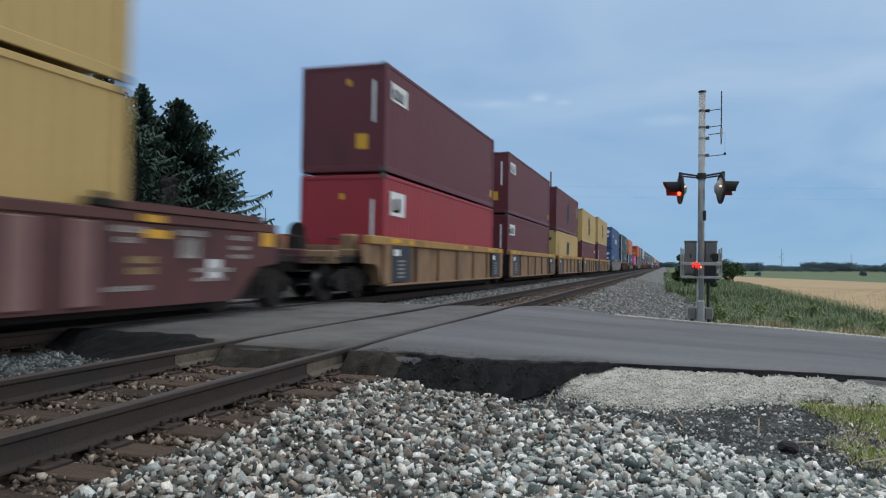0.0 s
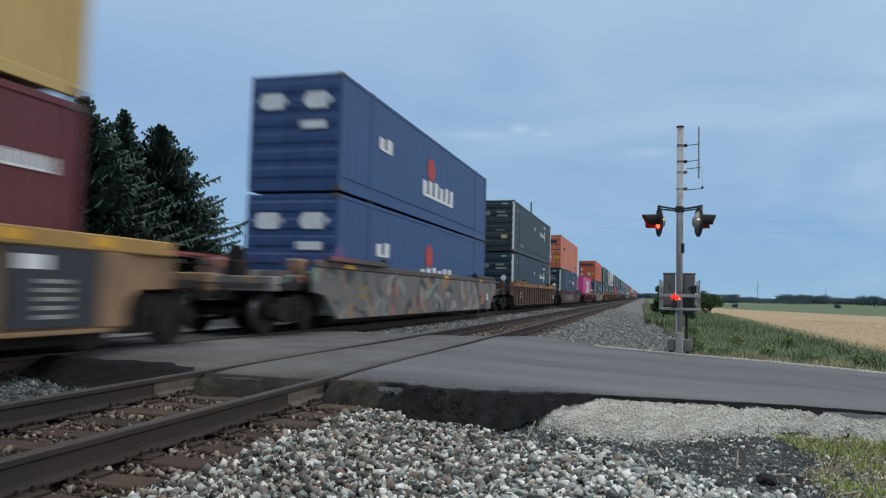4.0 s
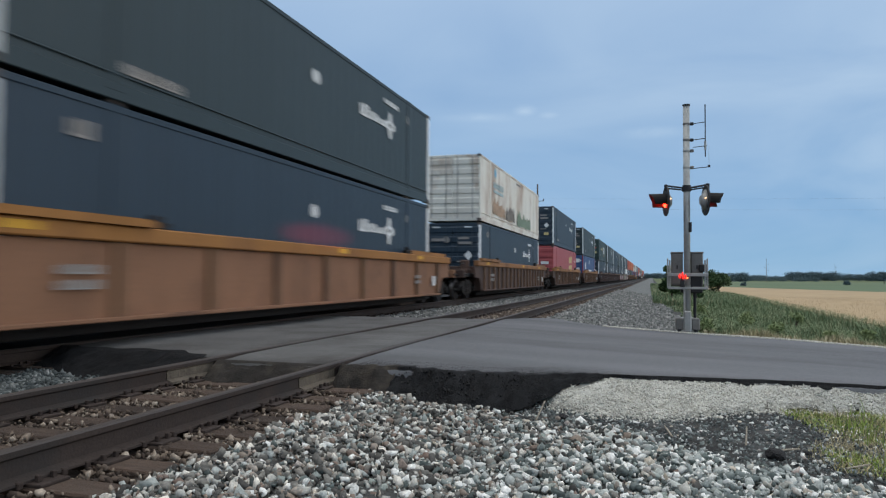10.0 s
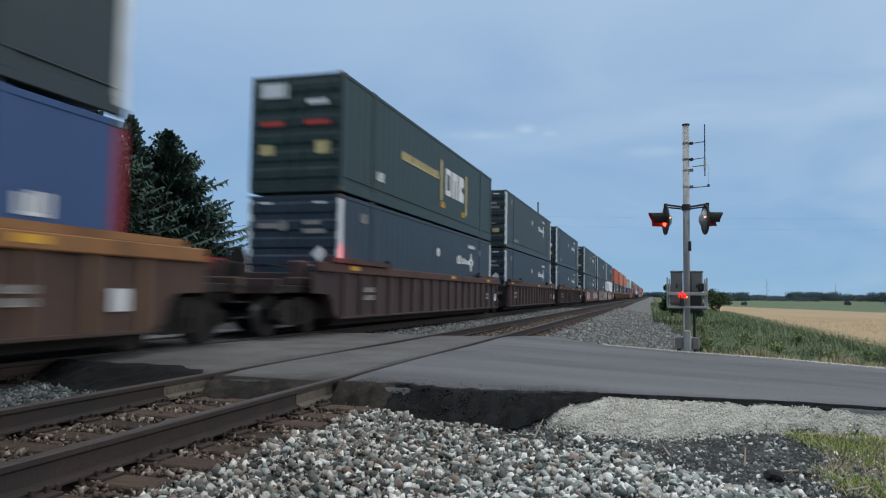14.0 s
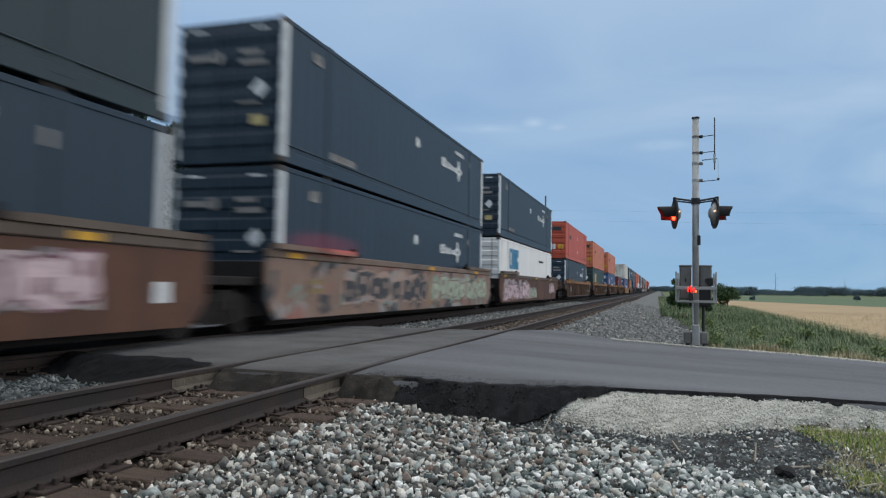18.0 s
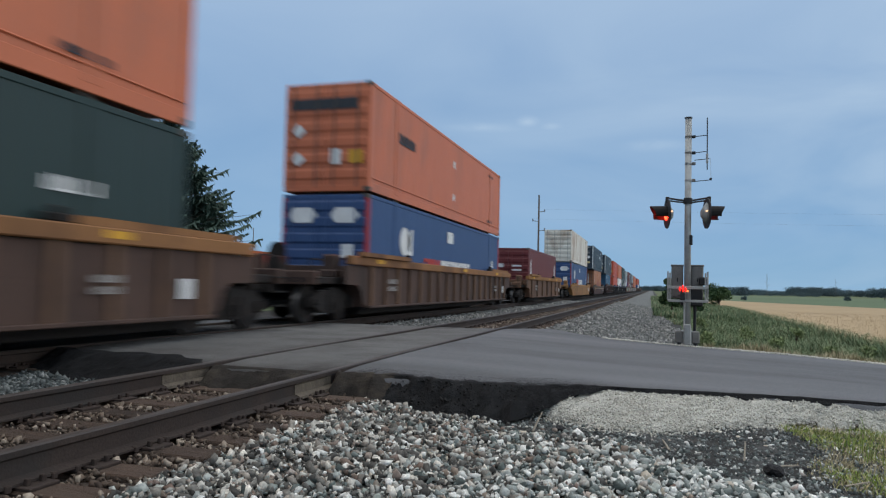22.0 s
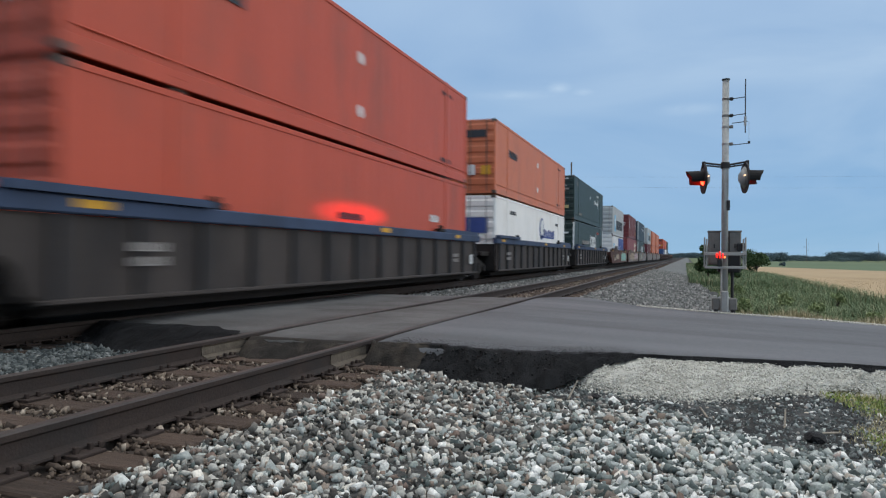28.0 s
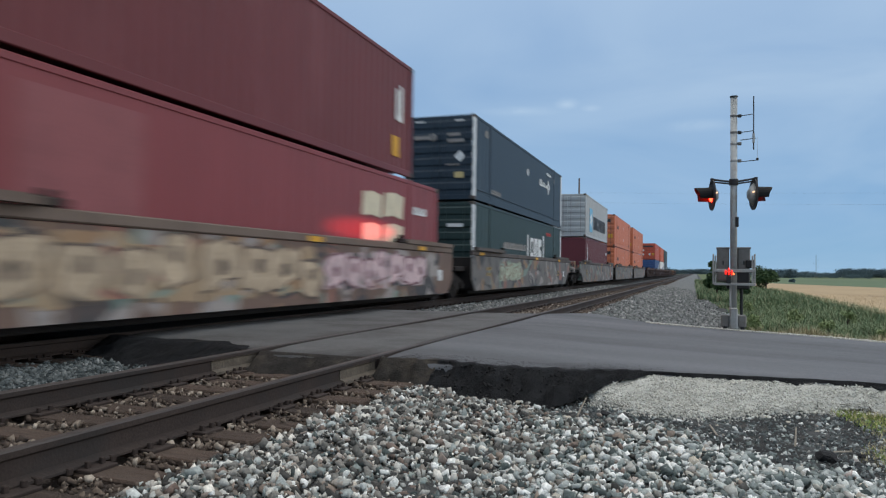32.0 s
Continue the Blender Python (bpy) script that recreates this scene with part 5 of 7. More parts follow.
SPRAY = {
    "white and pink": spray_mat("white_pink_graffiti", (0.42, 0.33, 0.33), 5), "pale green": spray_mat("pale_green_graffiti", (0.30, 0.36, 0.27), 6), "dark lettered": spray_mat("dark_lettered_graffiti", (0.36, 0.25, 0.20), 7),
    "teal and lime": spray_mat("teal_lime_graffiti", (0.22, 0.36, 0.36), 8), "grey green": spray_mat("grey_green_graffiti", (0.05, 0.058, 0.052), 9), "tan patched": spray_mat("tan_patched_graffiti", (0.33, 0.24, 0.15), 10),
}
# graffiti by the head of the load: from, to along the car, from, to in height
TAGS = {145: [(-6.5, 1.8, 0.45, 1.12, "grey green")], 191: [(-8.2, -1.2, 0.40, 1.10, "grey green"), (0.5, 4.6, 0.5, 1.05, "dark lettered")], 370: [(-7.6, -3.6, 0.4, 1.38, "white and pink"), (1.0, 6.6, 0.5, 1.33, "white and pink")],
        389: [(-5.7, 0.4, 0.45, 1.33, "dark lettered"), (0.8, 8.0, 0.45, 1.33, "pale green")], 409: [(-8.1, -1.6, 0.30, 1.38, "white and pink"), (-1.4, 1.0, 0.35, 1.0, "pale green"), (5.7, 8.0, 0.6, 1.3, "white and pink")],
        662: [(-4.6, -1.4, 0.55, 1.2, "tan patched"), (1.1, 7.0, 0.34, 1.40, "teal and lime"), (-6.5, -5.2, 0.45, 0.9, "tan patched")], 682: [(-6.0, 1.0, 0.40, 1.36, "tan patched"), (1.2, 6.5, 0.45, 1.33, "white and pink")],
        700: [(-5.5, -2.0, 0.5, 1.3, "pale green")]}
# fill and outline of the swollen lettering in each tag
FILL = {"white and pink": ((0.56, 0.42, 0.43), (0.16, 0.07, 0.09)), "pale green": ((0.36, 0.40, 0.30), (0.22, 0.16, 0.13)), "dark lettered": ((0.05, 0.05, 0.052), (0.36, 0.25, 0.20)),
        "teal and lime": ((0.22, 0.43, 0.43), (0.30, 0.42, 0.13)), "grey green": ((0.13, 0.135, 0.115), (0.03, 0.032, 0.03)), "tan patched": ((0.42, 0.33, 0.23), (0.10, 0.075, 0.06))}
FILL = {k: [mat(k.replace(" ", "_") + end, c, 0.6, 0, 0.4, 2.5, 30, 0) for end, c in zip(("_fill", "_outline"), pair)] for k, pair in FILL.items()}


LOW_SIDED = {145: 1.29, 169: 1.26, 191: 1.29, 526: 1.24, 550: 1.26}
LOW_BOX = ("maroon_squat", "white_star")          # eight and a half feet high, the others nine and a half
JOINT = {"c": "coupler", "d": "drawn", "x": "hung"}
SIZE = {40: 12.19, 53: 16.15}
ROLLING = []
built = {}


def load(kind, feet, s, z, where):
    global BOX_H
    BOX_H = 2.59 if kind in LOW_BOX else 2.86
    if (kind, feet) in built:
        c = copy_thing(built[kind, feet], pose(TRACK_2, s, z))
    else:
        colour, marks, posts, doors = CARGO[kind]
        c = built[kind, feet] = container(SIZE[feet], colour, marks, posts, doors)
        tagged(c, f"{LABEL[colour]} steel shipping container")
    c.matrix_basis = pose(TRACK_2, s, z)
    tagged(c, c["label"].split(",")[0] + ", " + where)
    ROLLING.append((c, s, z))


for s0, s1, style, smooth, ends, up, low, up_ft, low_ft in TRAIN:
    mid, wide = (s0 + s1) / 2, 53 if (up_ft == 53 or smooth) else 40
    top = LOW_SIDED.get(round(s0), 1.56)
    key = ("car", style, smooth, ends, wide, top, round(s0) if round(s0) in TAGS else 0)
    if key in built:
        car = copy_thing(built[key], pose(TRACK_2, mid, 0))
    else:
        car = built[key] = well_car(SIZE[wide], style, smooth, [JOINT[e] for e in ends], "well cars of the freight train", top)
    car.matrix_basis = pose(TRACK_2, mid, 0)
    for y0, y1, z0, z1, tint in TAGS.get(round(s0), ()):
        z1 = min(z1, top - 0.19)
        part("graffiti", stored(("graffiti", y0, y1, tint), lambda: ragged_panel(y1 - y0, z1 - z0), SPRAY[tint]), None, car, tint + " sprayed graffiti", (1.434, y0, z0))
        n = 0 if tint == "grey green" or round(s0) == 191 else max(2, round((y1 - y0) / (z1 - z0) * 1.15))
        step, high = (y1 - y0) / max(n, 1), (z1 - z0) * 0.74
        for k in range(n):
            seed = round(s0) * 20 + k
            dice = random.Random(seed)
            wide, tall = step * dice.uniform(0.7, 1.12), high * dice.uniform(0.72, 1.08)
            at = (y0 + step * (k + 0.15), z0 + (z1 - z0) * dice.uniform(0.06, 0.2))
            letter = part("graffiti_letter", bubble(wide, tall, seed, 0.035), FILL[tint][1], car, tint + " sprayed outline", pose(1.4385 + 0.0006 * k, *at, dice.uniform(-14, 14), 0, 0))
            part("fill", bubble(wide, tall, seed, -0.01), FILL[tint][0], letter, "sprayed fill", (0.0035, 0, 0))
            part("counter", bubble(wide * 0.26, tall * 0.34, seed + 7), FILL[tint][1], letter, "sprayed dark counter", (0.007, wide * 0.38, tall * (0.25 + 0.2 * (seed % 2))))
    ROLLING.append((car, mid, 0.0))
    if low:
        load(low, low_ft, mid, 0.36, "low in a well car")
        load(up, up_ft, mid, 3.025 if low in LOW_BOX else 3.295, "stacked on another container")
    elif up:
        load(up, up_ft, mid, 0.36, "alone in a well car")


sooty_car = next(c for c, at, z in ROLLING if abs(at - 558.5) < 0.1 and z == 0.0)
for k in range(8):
    part("reflector", stored("side_reflector", lambda: box(bmesh.new(), 0, 0.005, -0.2, 0.2, 0, 0.11), MARK["yellow"]), None, sooty_car, "yellow reflective mark", (1.436, -6.6 + 2.05 * k, 0.88))
    part("pale_patch", stored("pale_side_patch", lambda: box(bmesh.new(), 0, 0.004, -0.3, 0.3, 0, 0.12), MARK["faded"]), None, sooty_car, "pale rubbed patch", (1.435, -5.7 + 2.05 * k, 0.90))


# the plum car at the head: broad pale ribs, stencils and a raised platform over its end
plum = next(c for c, at, z in ROLLING if at < 3 and z == 0.0)
pale_rib = car_paint("pale_plum_rib_paint", (0.30, 0.17, 0.16), (0.2, 0.1, 0.095), 0.4)
for k in range(14):
    part("rib", stored("broad_rib", lambda: box(bmesh.new(), 0, 0.05, -0.2, 0.2, 0.30, 1.38, 0.02), pale_rib), None, plum, "broad pale rib", (1.43, 5.1 - 0.93 * k, 0))
for k, (y, z, w, h) in enumerate(((5.6, 1.26, 0.7, 0.09), (5.7, 1.12, 0.4, 0.08), (6.9, 1.26, 0.65, 0.09), (6.95, 0.93, 0.45, 0.30), (8.2, 1.24, 0.6, 0.08), (8.2, 1.08, 0.55, 0.07), (8.2, 0.94, 0.6, 0.07), (7.3, 0.72, 1.0, 0.07), (7.3, 0.58, 0.8, 0.06), (5.5, 0.48, 0.8, 0.07))):
    part("car_lettering", stored(("plum_lettering", w, h), lambda: bar_row(6, w, h, 0.3), MARK["faded"]), None, plum, "pale lettering bars", (1.434, y, z))
for y, z, w, h in ((6.2, 1.20, 0.5, 0.12), (9.15, 1.16, 0.38, 0.24)):
    part("reflector", box(bmesh.new(), 0, 0.005, 0, w, 0, h), MARK["yellow"], plum, "yellow reflective mark", (1.434, y, z))
part("end_canopy", prism(bmesh.new(), [(6.2, 1.60), (8.9, 1.60), (9.3, 1.52), (9.3, 1.58), (8.9, 1.67), (6.2, 1.70)], "x", -1.35, 1.38), deck_steel, plum, "dark raised end platform")
for x, y, z in ((1.0, 6.3, 2.25), (1.0, 7.2, 2.15), (-1.0, 6.3, 2.25), (-1.0, 7.2, 2.15), (0.2, 6.7, 2.1)):
    part("stanchion", box(bmesh.new(), x - 0.06, x + 0.06, y - 0.07, y + 0.07, 1.69, z, 0.01), deck_steel, plum)
part("rail_bar", box(bmesh.new(), -1.08, 1.08, 6.25, 6.35, 2.20, 2.28, 0.01), deck_steel, plum)


# ---- loose stone, grit and soil ----
BLOCK = np.array([(x, y, z) for x in (-1, 1) for y in (-1, 1) for z in (-1, 1)], float) * 0.72
BLOCK_F = np.array([(0, 1, 3), (0, 3, 2), (4, 6, 7), (4, 7, 5), (0, 4, 5), (0, 5, 1), (2, 3, 7), (2, 7, 6), (0, 2, 6), (0, 6, 4), (1, 5, 7), (1, 7, 3)])


ICO = np.array([(-1, 1.618, 0), (1, 1.618, 0), (-1, -1.618, 0), (1, -1.618, 0), (0, -1, 1.618), (0, 1, 1.618), (0, -1, -1.618), (0, 1, -1.618), (1.618, 0, -1), (1.618, 0, 1), (-1.618, 0, -1), (-1.618, 0, 1)]) / 1.9
ICO_F = np.array([(0, 11, 5), (0, 5, 1), (0, 1, 7), (0, 7, 10), (0, 10, 11), (1, 5, 9), (5, 11, 4), (11, 10, 2), (10, 7, 6), (7, 1, 8), (3, 9, 4), (3, 4, 2), (3, 2, 6), (3, 6, 8), (3, 8, 9), (4, 9, 5), (2, 4, 11), (6, 2, 10), (8, 6, 7), (9, 8, 1)])


def stones(name, x, y, z, r, material, label, seed, flat=1.0):
    """Broken angular stones: two cuts of rubble, one blocky and one many-faced, every corner knocked off its place."""
    rng = np.random.default_rng(seed)
    n = len(x)
    s = r[:, None] * np.stack([rng.uniform(0.95, 1.55, n), rng.uniform(0.75, 1.2, n), rng.uniform(0.50, 0.85, n)], 1)
    q = rng.normal(size=(n, 4))
    q[:, 1:3] *= flat
    q /= np.linalg.norm(q, axis=1)[:, None]
    w, a, b, c = q.T
    R = np.stack([np.stack([1 - 2 * (b * b + c * c), 2 * (a * b - c * w), 2 * (a * c + b * w)], 1), np.stack([2 * (a * b + c * w), 1 - 2 * (a * a + c * c), 2 * (b * c - a * w)], 1),
                  np.stack([2 * (a * c - b * w), 2 * (b * c + a * w), 1 - 2 * (a * a + b * b)], 1)], 1)
    P = np.stack([x, y, z], 1)
    kind, V, F, base = rng.uniform(0, 1, n) < 0.45, [], [], 0
    for pick, corners, tris, loose in ((kind, ICO, ICO_F, 0.27), (~kind, BLOCK, BLOCK_F, 0.37)):
        m, k = int(pick.sum()), len(corners)
        v = (corners[None] * rng.uniform(0.72, 1.15, (m, k, 1)) + rng.uniform(-loose, loose, (m, k, 3))) * s[pick][:, None, :]
        V.append((np.einsum("nij,nkj->nki", R[pick], v) + P[pick][:, None, :]).reshape(-1, 3))
        F.append((tris[None] + k * np.arange(m)[:, None, None]).reshape(-1, 3) + base)
        base += m * k
    return tagged(new(name, arrays_mesh(name, np.concatenate(V), np.concatenate(F), material)), label, "stones", kind="stuff")


def scatter(n, x0, x1, y0, y1, seed, keep=None, bias=0.0):
    rng = np.random.default_rng(seed)
    x = rng.uniform(x0, x1, n)
    u = rng.uniform(0, 1, n)
    y = y0 + (y1 - y0) * (u ** (1 + bias))
    if keep is not None:
        k = keep(x, y, rng)
        x, y = x[k], y[k]
    return x, y, rng


def soil_edge(x):
    """Where the clean ballast gives way to dark soil."""
    return shelf(x, ((-2.8, 6.95), (-2.2, 6.55), (-1.6, 6.35), (-1.1, 6.5), (-0.4, 6.2), (0.2, 5.75), (0.8, 5.35), (1.3, 5.0), (2.2, 4.6)))


def patch_edge(x):
    return shelf(x, ((-1.25, 7.4), (-0.95, 7.02), (-0.5, 6.80), (0.0, 6.82), (0.35, 7.05), (0.7, 7.42), (1.1, 7.75), (1.6, 8.0), (2.4, 8.22), (4, 8.4), (6, 8.5)))


def bump_z(x, y):
    return 0.025 * np.sin(x * 3.1 + y * 1.7) * np.cos(y * 2.3 - x) + 0.018 * np.sin(x * 7.3) * np.sin(y * 6.1)


x, y, rng = scatter(44000, -2.74, 2.0, 1.9, 7.2, 11, lambda x, y, r: y < soil_edge(x) + r.normal(0, 0.10, len(x)))
clean = rng.uniform(0, 1, len(x)) < np.clip(0.55 + 0.34 * (x + 0.9) - 0.08 * (y - 5), 0.2, 0.95)
for pick, stuff, words, seed in ((clean, stone_mat, "clean grey and white crushed ballast stones", 12), (~clean, dirty_stone, "dirty brown and grey crushed ballast stones", 112)):
    bx, by = x[pick], y[pick]
    stones("ballast_stones", bx, by, bed_z(bx, by) + bump_z(bx, by) + rng.uniform(-0.025, 0.042, len(bx)), 0.011 + 0.027 * rng.uniform(0, 1, len(bx)) ** 2.0, stuff, words, seed, 0.6)
x, y, rng = scatter(7000, -1.3, 2.2, 5.0, 7.4, 13, lambda x, y, r: (y > soil_edge(x)) & (r.uniform(0, 1, len(x)) < 0.45))
dx, dy, drng = scatter(9000, -1.2, 2.0, 5.0, 7.6, 113, lambda x, y, r: (y > soil_edge(x) - 0.15) & (y < patch_edge(x) + 0.05))
stones("soil_clods", dx, dy, bed_z(dx, dy) + 0.004, 0.003 + 0.017 * drng.uniform(0, 1, len(dx)) ** 3, dark_stone, "small dark clods and cinders on the soil", 114)
stones("scattered_stones", x, y, bed_z(x, y) + 0.003, 0.004 + 0.02 * rng.uniform(0, 1, len(x)) ** 3, stone_mat, "scattered small stones on dark soil", 14)
between = lambda x, y, r: ((np.abs(((y + 1.70) / 0.48) % 1 - 0.5) < 0.27) | (r.uniform(0, 1, len(x)) < 0.14)) & (np.abs(x - RAIL_A) > 0.09) & (np.abs(x - RAIL_B) > 0.09)
x, y, rng = scatter(11000, -5.35, -2.72, 1.9, 6.95, 15, between)
stones("dusty_ballast", x, y, -0.240 + rng.uniform(-0.02, 0.035, len(x)), 0.008 + 0.022 * rng.uniform(0, 1, len(x)) ** 1.6, dusty_stone, "dusty brown ballast between the wooden ties", 16)
# darker stones here: shade beside the train is put into their colour
x, y, rng = scatter(9000, -7.2, -5.3, 3.2, 8.1, 17, lambda x, y, r: y < shelf(x, ((-7.6, 7.1), (-6.7, 6.62), (-5.8, 6.32), (-5.3, 6.2))) + 0.12 * r.normal(0, 1, len(x)))
stones("ballast_stones", x, y, bed_z(x, y) + bump_z(x, y) * 0.6 + rng.uniform(0, 0.02, len(x)), rng.uniform(0.015, 0.035, len(x)), dark_stone, "sooty grey ballast stones between the two tracks", 18)
x, y, rng = scatter(24000, -2.7, 1.5, 15.2, 62, 19, lambda x, y, r: (y > 17.0 - 0.9 * (x > -1) - 0.75 * (x > 0.3)) & (x < 1.35 - 0.018 * y + 0.15 * np.sin(y)), 0.8)
stones("ballast_stones", x, y, bed_z(x, y) + rng.uniform(0, 0.04, len(x)), rng.uniform(0.022, 0.05, len(x)) * (1 + y / 60), worn_stone, "grey ballast stones on the shoulder past the road", 20)
x, y, rng = scatter(8000, -7.1, -5.45, 15.9, 60, 21, None, 0.8)
stones("ballast_stones", x, y, bed_z(x, y) + rng.uniform(0, 0.04, len(x)), rng.uniform(0.022, 0.045, len(x)) * (1 + y / 60), worn_stone, "grey ballast strip between the tracks past the road", 22)
x, y, rng = scatter(5000, -5.4, -2.7, 16.3, 42, 23, lambda x, y, r: (np.abs(x - RAIL_A) > 0.1) & (np.abs(x - RAIL_B) > 0.1), 0.7)
stones("dusty_ballast", x, y, -0.225 + rng.uniform(-0.01, 0.02, len(x)), rng.uniform(0.018, 0.035, len(x)), dusty_stone, "dusty brown ballast in the track past the road", 24)


def patch_z(x, y):
    near, _ = road_edges(x)
    w = np.clip((y - patch_edge(x) + 0.02) / np.maximum(near - patch_edge(x), 0.3), 0, 1) ** 0.8
    return bed_z(x, 5.0 + 0 * y) * (1 - w) + (road_z(x) - 0.035) * w + 0.006


def hand_sheet(name, xs, low, high, steps, height, material, label, ragged, seed):
    """A patch of ground between two ragged edges."""
    rng = np.random.default_rng(seed)
    verts, faces = [], []
    for x in xs:
        a, b = low(x) + rng.normal(0, ragged), high(x) + rng.normal(0, ragged * 0.3)
        for k in range(steps + 1):
            y = a + (b - a) * k / steps
            verts.append((x, y, float(height(np.array(x), np.array(y))) + rng.normal(0, 0.004) - (0.035 if k == 0 else 0)))
    w = steps + 1
    for i in range(len(xs) - 1):
        for k in range(steps):
            faces.append((i * w + k, (i + 1) * w + k, (i + 1) * w + k + 1, i * w + k + 1))
    return tagged(new(name, arrays_mesh(name, verts, faces, material)), label, kind="structure")


hand_sheet("ground_limestone", list(np.arange(-1.2, 9.0, 0.08)), patch_edge, lambda x: float(road_edges(x)[0]) + 0.12, 14, patch_z, limestone_bed, "pale crushed limestone patch beside the road", 0.05, 31)
x, y, rng = scatter(60000, -1.2, 4.0, 6.4, 8.6, 32, lambda x, y, r: (y > patch_edge(x) - np.abs(r.normal(0, 0.11, len(x)))) & (y < road_edges(x)[0] + 0.02))
stones("limestone_grit", x, y, patch_z(x, y) + 0.002, 0.003 + 0.011 * rng.uniform(0, 1, len(x)) ** 2.5, grit_mat, "pale limestone grit at the edge of the road", 33)
hand_sheet("ground_soil", list(np.arange(-2.0, 6.2, 0.10)), lambda x: float(soil_edge(x)) - 0.25, lambda x: max(float(patch_edge(x)) + 0.3, 7.0), 12, lambda x, y: bed_z(x, y * 0 + 5) + 0.004, soil_mat, "dark cinder soil with scattered bits", 0.02, 34)
hand_sheet("ground_verge", list(np.arange(1.0, 9.1, 0.2)), lambda x: -6.0, lambda x: float(road_edges(x)[0]) + 0.3, 30, lambda x, y: bed_z(x, y * 0 + 5) - 0.012 + 0.0 * y, soil_mat, "bare dark verge beside the ballast", 0.01, 35)


def apron_z(lo, hi):
    def height(x, y):
        return lo + (hi - lo) * (np.clip((y - 6.3) / 0.6, 0, 1) ** 0.7)
    return height


def crumble(name, xs, foot, top, zf, zt, material, label, seed, rough=0.022, reach=0.62):
    """A broken slope where the paving ends: lumps between a foot line and a top line."""
    rng = np.random.default_rng(seed)
    steps, verts, faces = 10, [], []
    drift, lumps = 0.0, np.zeros(11)
    for x in xs:
        drift = 0.7 * drift + rng.normal(0, 0.02)
        lumps = 0.55 * lumps + 0.8 * rng.normal(0, rough, 11)
        a, b = foot(x) + drift, top(x)
        for k in range(steps + 1):
            u = k / steps
            y = a + (b - a) * u
            z = zf(x) + (zt(x) - zf(x)) * (min(1.0, u / reach) ** 0.75)
            z += 1.4 * rough * math.sin(u * 3.1) * math.sin(x * 9.1 + 2 * math.sin(x * 4.3)) * math.sin(u * 5 + x * 3)
            if u >= reach:
                z = max(z, zt(x))
            if u < reach - 0.05:
                z += lumps[k] * min(1.0, 2.2 * (b - a))
            verts.append((x, y, z))
    w = steps + 1
    for i in range(len(xs) - 1):
        for k in range(steps):
            faces.append((i * w + k, (i + 1) * w + k, (i + 1) * w + k + 1, i * w + k + 1))
    return tagged(new(name, arrays_mesh(name, verts, faces, material)), label, kind="structure")


def near_foot(x):
    return float(shelf(x, ((-3.2, 6.62), (-2.87, 6.62), (-2.5, 6.5), (-2.1, 6.36), (-1.57, 6.36), (-1.25, 6.62), (-1.0, 6.98), (-0.8, 7.30), (-0.6, 7.52), (-0.4, 7.62))))


def near_top(x):
    return float(road_edges(x)[0]) + 0.10 + 0.05 * math.sin(x * 7) + 0.04 * math.sin(x * 17) + 0.05 * math.sin(x * 31) - 0.10 * max(0.0, min(1.0, (x + 1.5) / 0.4))


def near_low(x):
    return float(shelf(x, ((-3.2, -0.24), (-2.75, -0.30), (-1.4, -0.36), (-1.1, -0.30), (-0.8, -0.19), (-0.6, -0.14), (-0.4, -0.125))))


over_road = lambda x: float(road_z(x)) + 0.016
crumble("road_apron", list(np.arange(-3.15, -2.50, 0.04)), near_foot, near_top, near_low, over_road, dusty_edge, "dusty brown asphalt edge beside the rail", 44, 0.012, 0.8)
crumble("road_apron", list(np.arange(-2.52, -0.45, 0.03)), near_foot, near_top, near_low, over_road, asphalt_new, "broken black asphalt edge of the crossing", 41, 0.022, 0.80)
# black strip for the road's edge face, its shadow line coloured in with it
crumble("road_apron", list(np.arange(-0.55, 5.6, 0.05)), lambda x: float(road_edges(x)[0]) - 0.02, lambda x: float(road_edges(x)[0]) + 0.035 + 0.015 * math.sin(x * 13), lambda x: float(road_z(x)) - 0.045, over_road, asphalt_new, "thin black rim for the road edge and its shadow", 45, 0.006, 0.8)
crumble("road_apron", list(np.arange(-4.65, -3.33, 0.04)), lambda x: 6.50 + 0.06 * math.sin(x * 9), lambda x: 6.93, lambda x: -0.27, lambda x: -0.022, dusty_edge, "dusty crumbled asphalt between the rails", 42, 0.014, 0.92)
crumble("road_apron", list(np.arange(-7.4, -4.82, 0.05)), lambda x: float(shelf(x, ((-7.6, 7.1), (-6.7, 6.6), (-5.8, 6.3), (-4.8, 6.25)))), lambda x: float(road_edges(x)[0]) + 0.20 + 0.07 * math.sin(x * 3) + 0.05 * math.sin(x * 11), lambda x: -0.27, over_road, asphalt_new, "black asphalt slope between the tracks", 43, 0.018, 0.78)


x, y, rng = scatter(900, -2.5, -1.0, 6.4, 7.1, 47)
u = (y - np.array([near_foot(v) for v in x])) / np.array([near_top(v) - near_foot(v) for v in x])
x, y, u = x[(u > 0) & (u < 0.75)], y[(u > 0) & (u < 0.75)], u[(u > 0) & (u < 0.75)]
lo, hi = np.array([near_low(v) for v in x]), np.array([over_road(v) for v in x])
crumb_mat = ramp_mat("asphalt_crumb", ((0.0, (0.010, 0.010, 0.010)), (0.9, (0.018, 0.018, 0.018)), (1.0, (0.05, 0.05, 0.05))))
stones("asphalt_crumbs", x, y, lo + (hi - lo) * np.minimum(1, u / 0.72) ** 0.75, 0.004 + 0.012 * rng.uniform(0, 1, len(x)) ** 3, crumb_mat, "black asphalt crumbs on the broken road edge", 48)
